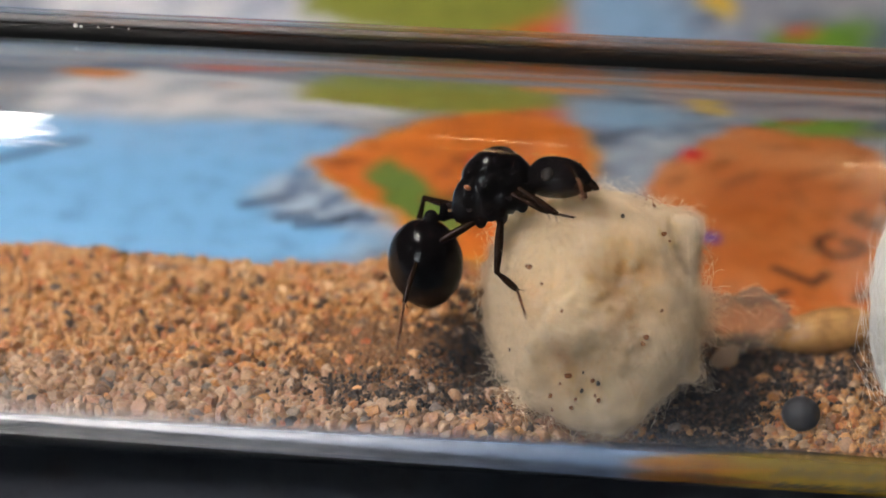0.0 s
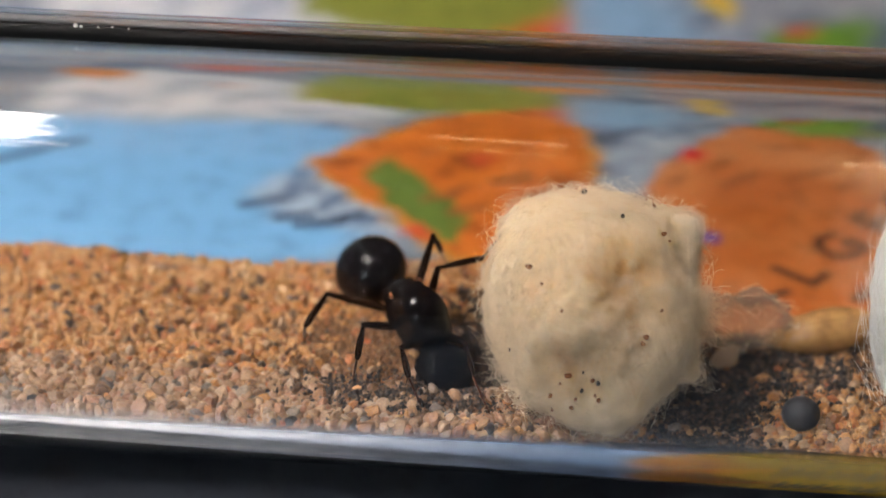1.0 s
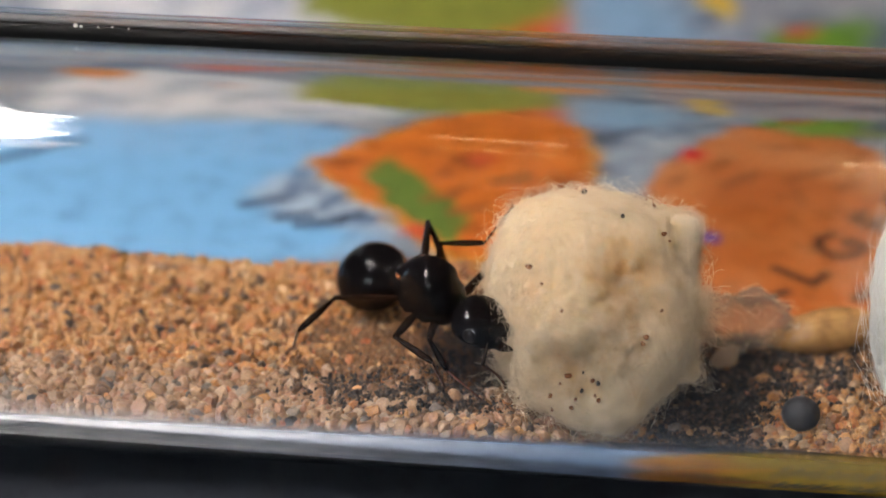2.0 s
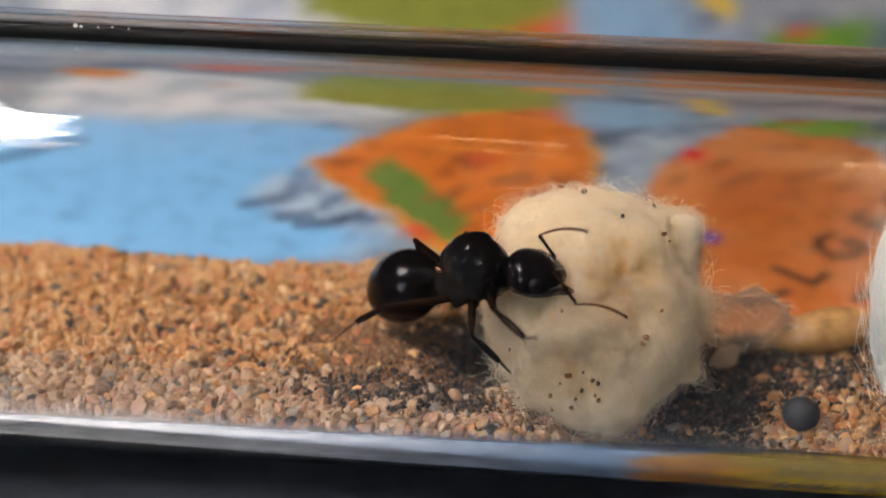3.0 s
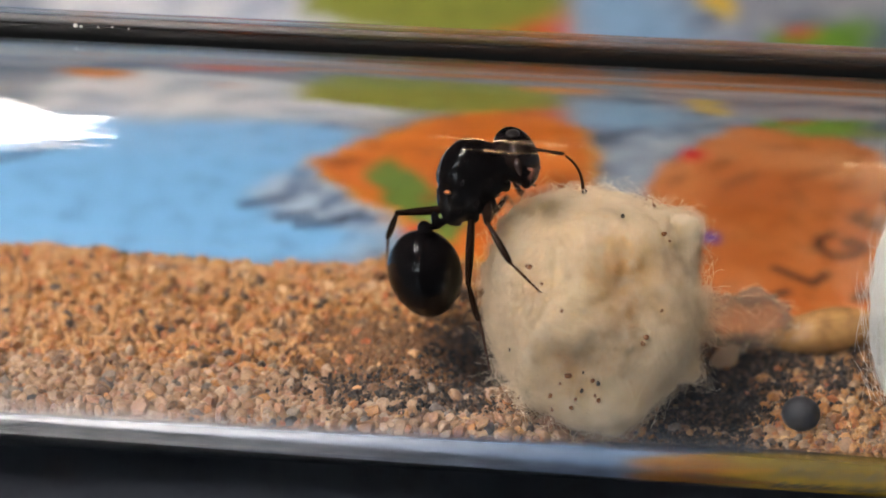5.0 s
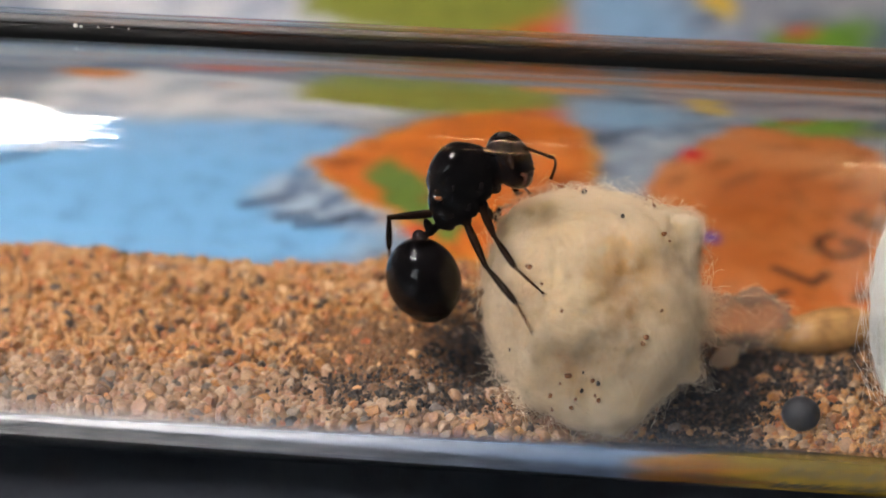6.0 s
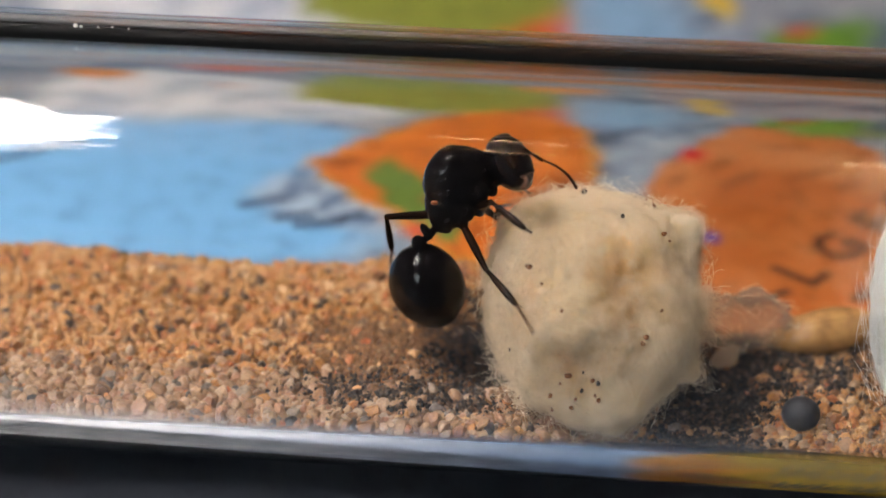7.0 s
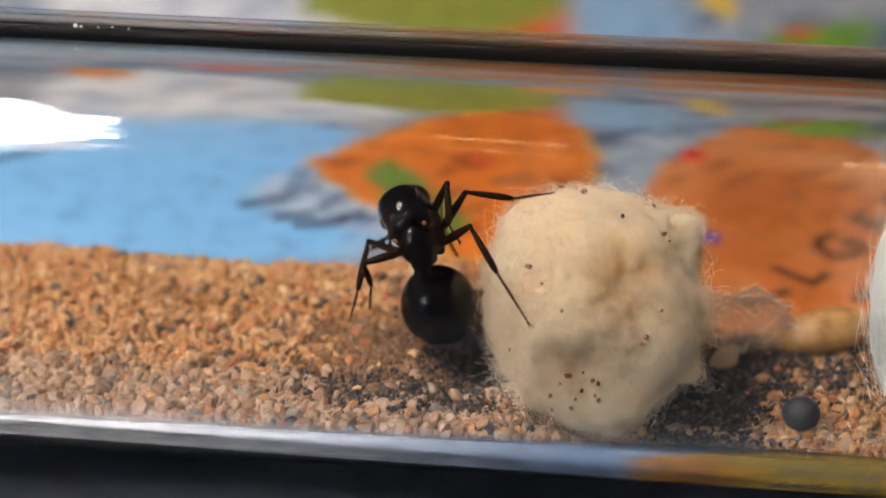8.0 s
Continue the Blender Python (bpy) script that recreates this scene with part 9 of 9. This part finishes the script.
    walk(ANT["hind", 1][0], [
        (0, mm(-0.682, 0.44, -1.012, 8.1, -15.6, 131.1)), (0.1, mm(-0.682, 0.44, -1.012, 2.8, -20.6, 154.5)), (0.2, mm(-0.682, 0.44, -1.012, 4.3, -17.7, 155)),
        (0.3, mm(-0.682, 0.44, -1.012, 5.7, -63.4, 160.1)), (0.4, mm(-0.682, 0.44, -1.012, -0.4, -56.8, 173.1)), (0.5, mm(-0.682, 0.44, -1.012, 12.5, -35.1, 155.9)),
        (0.6, mm(-0.682, 0.44, -1.012, 18.8, -31.7, 140.9)), (0.8, mm(-0.682, 0.44, -1.012, 19.2, -26.2, 135.4)), (1, mm(-0.682, 0.44, -1.012, 17.8, -25.6, 133.6)),
        (1.5, mm(-0.682, 0.44, -1.012, 17.5, -13.6, 127.3)), (1.7, mm(-0.682, 0.44, -1.012, 15.4, -15.5, 127.5)), (2.8, mm(-0.682, 0.44, -1.012, -2, -54.8, 163.9)),
        (2.9, mm(-0.682, 0.44, -1.012, -4.2, -55.8, 173.7)), (3, mm(-0.682, 0.44, -1.012, -11.2, -54.2, -169.3)), (3.2, mm(-0.682, 0.44, -1.012, 9.9, -30.3, 161.4)),
        (3.4, mm(-0.682, 0.44, -1.012, 14.9, -28.7, 149.6)), (3.5, mm(-0.682, 0.44, -1.012, 19.9, -32.7, 135.3)),
        (3.6, mm(-0.682, 0.44, -1.012, -3.3, -44.9, 178.5)), (3.8, mm(-0.682, 0.44, -1.012, 3.2, -38, 172.8)), (4, mm(-0.682, 0.44, -1.012, 0.7, -36.9, -177.6)),
        (4.2, mm(-0.682, 0.44, -1.012, 10.7, -31.6, 165.8)), (4.5, mm(-0.682, 0.44, -1.012, 10.8, -29.8, 166.6)), (4.7, mm(-0.682, 0.44, -1.012, 9.4, -31.9, 171.3)),
        (5.8, mm(-0.682, 0.44, -1.012, 13.8, -36.4, 163.6)), (6, mm(-0.682, 0.44, -1.012, 11.8, -36.8, 168)), (6.2, mm(-0.682, 0.44, -1.012, 10.5, -39.1, 171.7)),
        (6.6, mm(-0.682, 0.44, -1.012, 11.6, -39.7, 171.2)), (7, mm(-0.682, 0.44, -1.012, 13.1, -40.2, 169.5)), (7.2, mm(-0.682, 0.44, -1.012, 17.6, -38.7, 161.3)),
        (7.4, mm(-0.682, 0.44, -1.012, 35.3, -34.1, 121.4)), (7.5, mm(-0.682, 0.44, -1.012, 22.7, -35.4, 138.5)), (7.6, mm(-0.682, 0.44, -1.012, 33.9, -17.4, 98.2)),
        (7.8, mm(-0.682, 0.44, -1.012, 33.2, -4.2, 55)), (8, mm(-0.682, 0.44, -1.012, 26.8, -10.4, 38.9))])
    walk(ANT["hind", 1][1], [
        (0, mm(2.53, 0, 0, -13.2, 64.7, -30.9)), (0.1, mm(2.53, 0, 0, -6.5, 63.9, -22.7)), (0.2, mm(2.53, 0, 0, -3.6, 59.3, -18.5)),
        (0.25, mm(2.53, 0, 0, -39.7, 75.1, -63)), (0.3, mm(2.53, 0, 0, -108.8, 69.4, -140.4)), (0.4, mm(2.53, 0, 0, -93.9, 60.5, -137.6)),
        (0.5, mm(2.53, 0, 0, -79.4, 59, -132.9)), (0.6, mm(2.53, 0, 0, -60.7, 57.4, -119)), (0.8, mm(2.53, 0, 0, -45.9, 57.1, -105.8)),
        (1, mm(2.53, 0, 0, -48.9, 54.4, -115.1)), (1.5, mm(2.53, 0, 0, -51.6, 37.6, -129.4)), (1.7, mm(2.53, 0, 0, -45.9, 36.7, -130.9)),
        (2.8, mm(2.53, 0, 0, -55.2, 53.9, -155.7)), (2.9, mm(2.53, 0, 0, -45.2, 48.3, -151.7)), (3, mm(2.53, 0, 0, -21.1, 51.3, -118.5)),
        (3.2, mm(2.53, 0, 0, 10, 56.5, -71)), (3.4, mm(2.53, 0, 0, -0.2, 49.1, -76.9)), (3.5, mm(2.53, 0, 0, -8.6, 37, -85)),
        (3.6, mm(2.53, 0, 0, -26.6, 41.8, -114.7)), (3.8, mm(2.53, 0, 0, -21.2, 45.2, -105.7)), (4, mm(2.53, 0, 0, -10.1, 48.2, -86)),
        (4.2, mm(2.53, 0, 0, -8.7, 35.9, -80)), (4.5, mm(2.53, 0, 0, -8.6, 33.1, -75.6)), (4.7, mm(2.53, 0, 0, -9.5, 37.1, -73.1)),
        (5.8, mm(2.53, 0, 0, -16.5, 34.3, -83.8)), (6, mm(2.53, 0, 0, -18, 47.1, -84.3)), (6.2, mm(2.53, 0, 0, -18.6, 50, -83.2)),
        (6.6, mm(2.53, 0, 0, -23, 49.2, -88.6)), (7, mm(2.53, 0, 0, -27.3, 50.4, -94.6)), (7.2, mm(2.53, 0, 0, -30.5, 44.1, -101.5)),
        (7.3, mm(2.53, 0, 0, -12, 51.6, -72.9)), (7.4, mm(2.53, 0, 0, 11.3, 51.5, -39.7)), (7.5, mm(2.53, 0, 0, 2.1, 55.1, -45.7)),
        (7.6, mm(2.53, 0, 0, 32.1, 59.5, -1.4)), (7.7, mm(2.53, 0, 0, 77.4, 64.7, 56.4)), (7.8, mm(2.53, 0, 0, 109.2, 51.1, 101)),
        (8, mm(2.53, 0, 0, 105.4, 37.3, 116.1))])
    walk(ANT["hind", 1][2], [
        (0, mm(3.255, -0.434, -1.791, -16.1, 50.3, -49.5)), (0.1, mm(3.334, -0.337, -1.778, 24.3, 61.6, 4.4)), (0.2, mm(3.49, -0.32, -1.702, 14.6, 65.5, -2.1)),
        (0.25, mm(2.76, -0.453, -1.914, -64.6, 80.7, -90.2)), (0.3, mm(1.993, -0.445, -1.853, -117.8, 61.1, -152.3)),
        (0.4, mm(1.81, -0.656, -1.724, -95.3, 58.6, -141.5)), (0.5, mm(1.835, -0.747, -1.697, -75.3, 64.8, -127.6)),
        (0.6, mm(2.012, -0.934, -1.667, -64.7, 58, -124.3)), (0.8, mm(2.238, -1.036, -1.662, -54.1, 55, -118.5)), (1, mm(2.041, -1.043, -1.61, -46.7, 57.5, -114)),
        (1.5, mm(1.534, -1.212, -1.209, -8.6, 57.5, -65.5)), (1.7, mm(1.491, -1.199, -1.184, -2.3, 63.9, -52.7)),
        (2.8, mm(1.466, -0.481, -1.599, -56.9, 65.3, -116.1)), (2.9, mm(1.37, -0.626, -1.478, -43.9, 60.6, -104.3)),
        (3, mm(1.94, -1.088, -1.545, -46.5, 52.1, -112.8)), (3.2, mm(2.886, -1.034, -1.651, -7.4, 52, -60.7)), (3.4, mm(2.823, -1.262, -1.497, 4, 60.6, -41.3)),
        (3.5, mm(2.668, -1.576, -1.191, -10.1, 53.4, -55.4)), (3.6, mm(1.914, -1.341, -1.32, -35.3, 55.4, -88.5)),
        (3.8, mm(2.151, -1.343, -1.405, -33, 47.4, -88.5)), (4, mm(2.623, -1.317, -1.476, -21.6, 59.5, -73)), (4.2, mm(2.808, -1.58, -1.161, -29.3, 42.9, -85.2)),
        (4.5, mm(2.943, -1.606, -1.082, -28.6, 46, -86.2)), (4.7, mm(2.989, -1.512, -1.194, -26.9, 45.7, -85.3)),
        (5.8, mm(2.706, -1.627, -1.115, -28.5, 41.5, -90.1)), (6, mm(2.664, -1.341, -1.451, -25.3, 43.4, -86.6)),
        (6.2, mm(2.68, -1.265, -1.516, -24.8, 46.2, -86.4)), (6.6, mm(2.561, -1.294, -1.499, -23.7, 45.3, -85.3)),
        (7, mm(2.428, -1.259, -1.525, -22.7, 42.5, -84.2)), (7.2, mm(2.248, -1.394, -1.378, -21.2, 36, -82.5)), (7.3, mm(2.893, -1.177, -1.551, -13.8, 53.6, -67.7)),
        (7.4, mm(3.478, -0.788, -1.55, 10, 68, -37.2)), (7.5, mm(3.321, -0.81, -1.625, -10.7, 47.9, -59.1)), (7.6, mm(3.535, -0.025, -1.706, 16, 48.6, -17)),
        (7.7, mm(2.998, 0.704, -1.79, 15, 46.3, -15.2)), (7.8, mm(2.294, 1.222, -1.54, 14, 44, -13.5)), (8, mm(1.837, 1.414, -1.2, 9.2, 58.1, -14.9))])


motions()
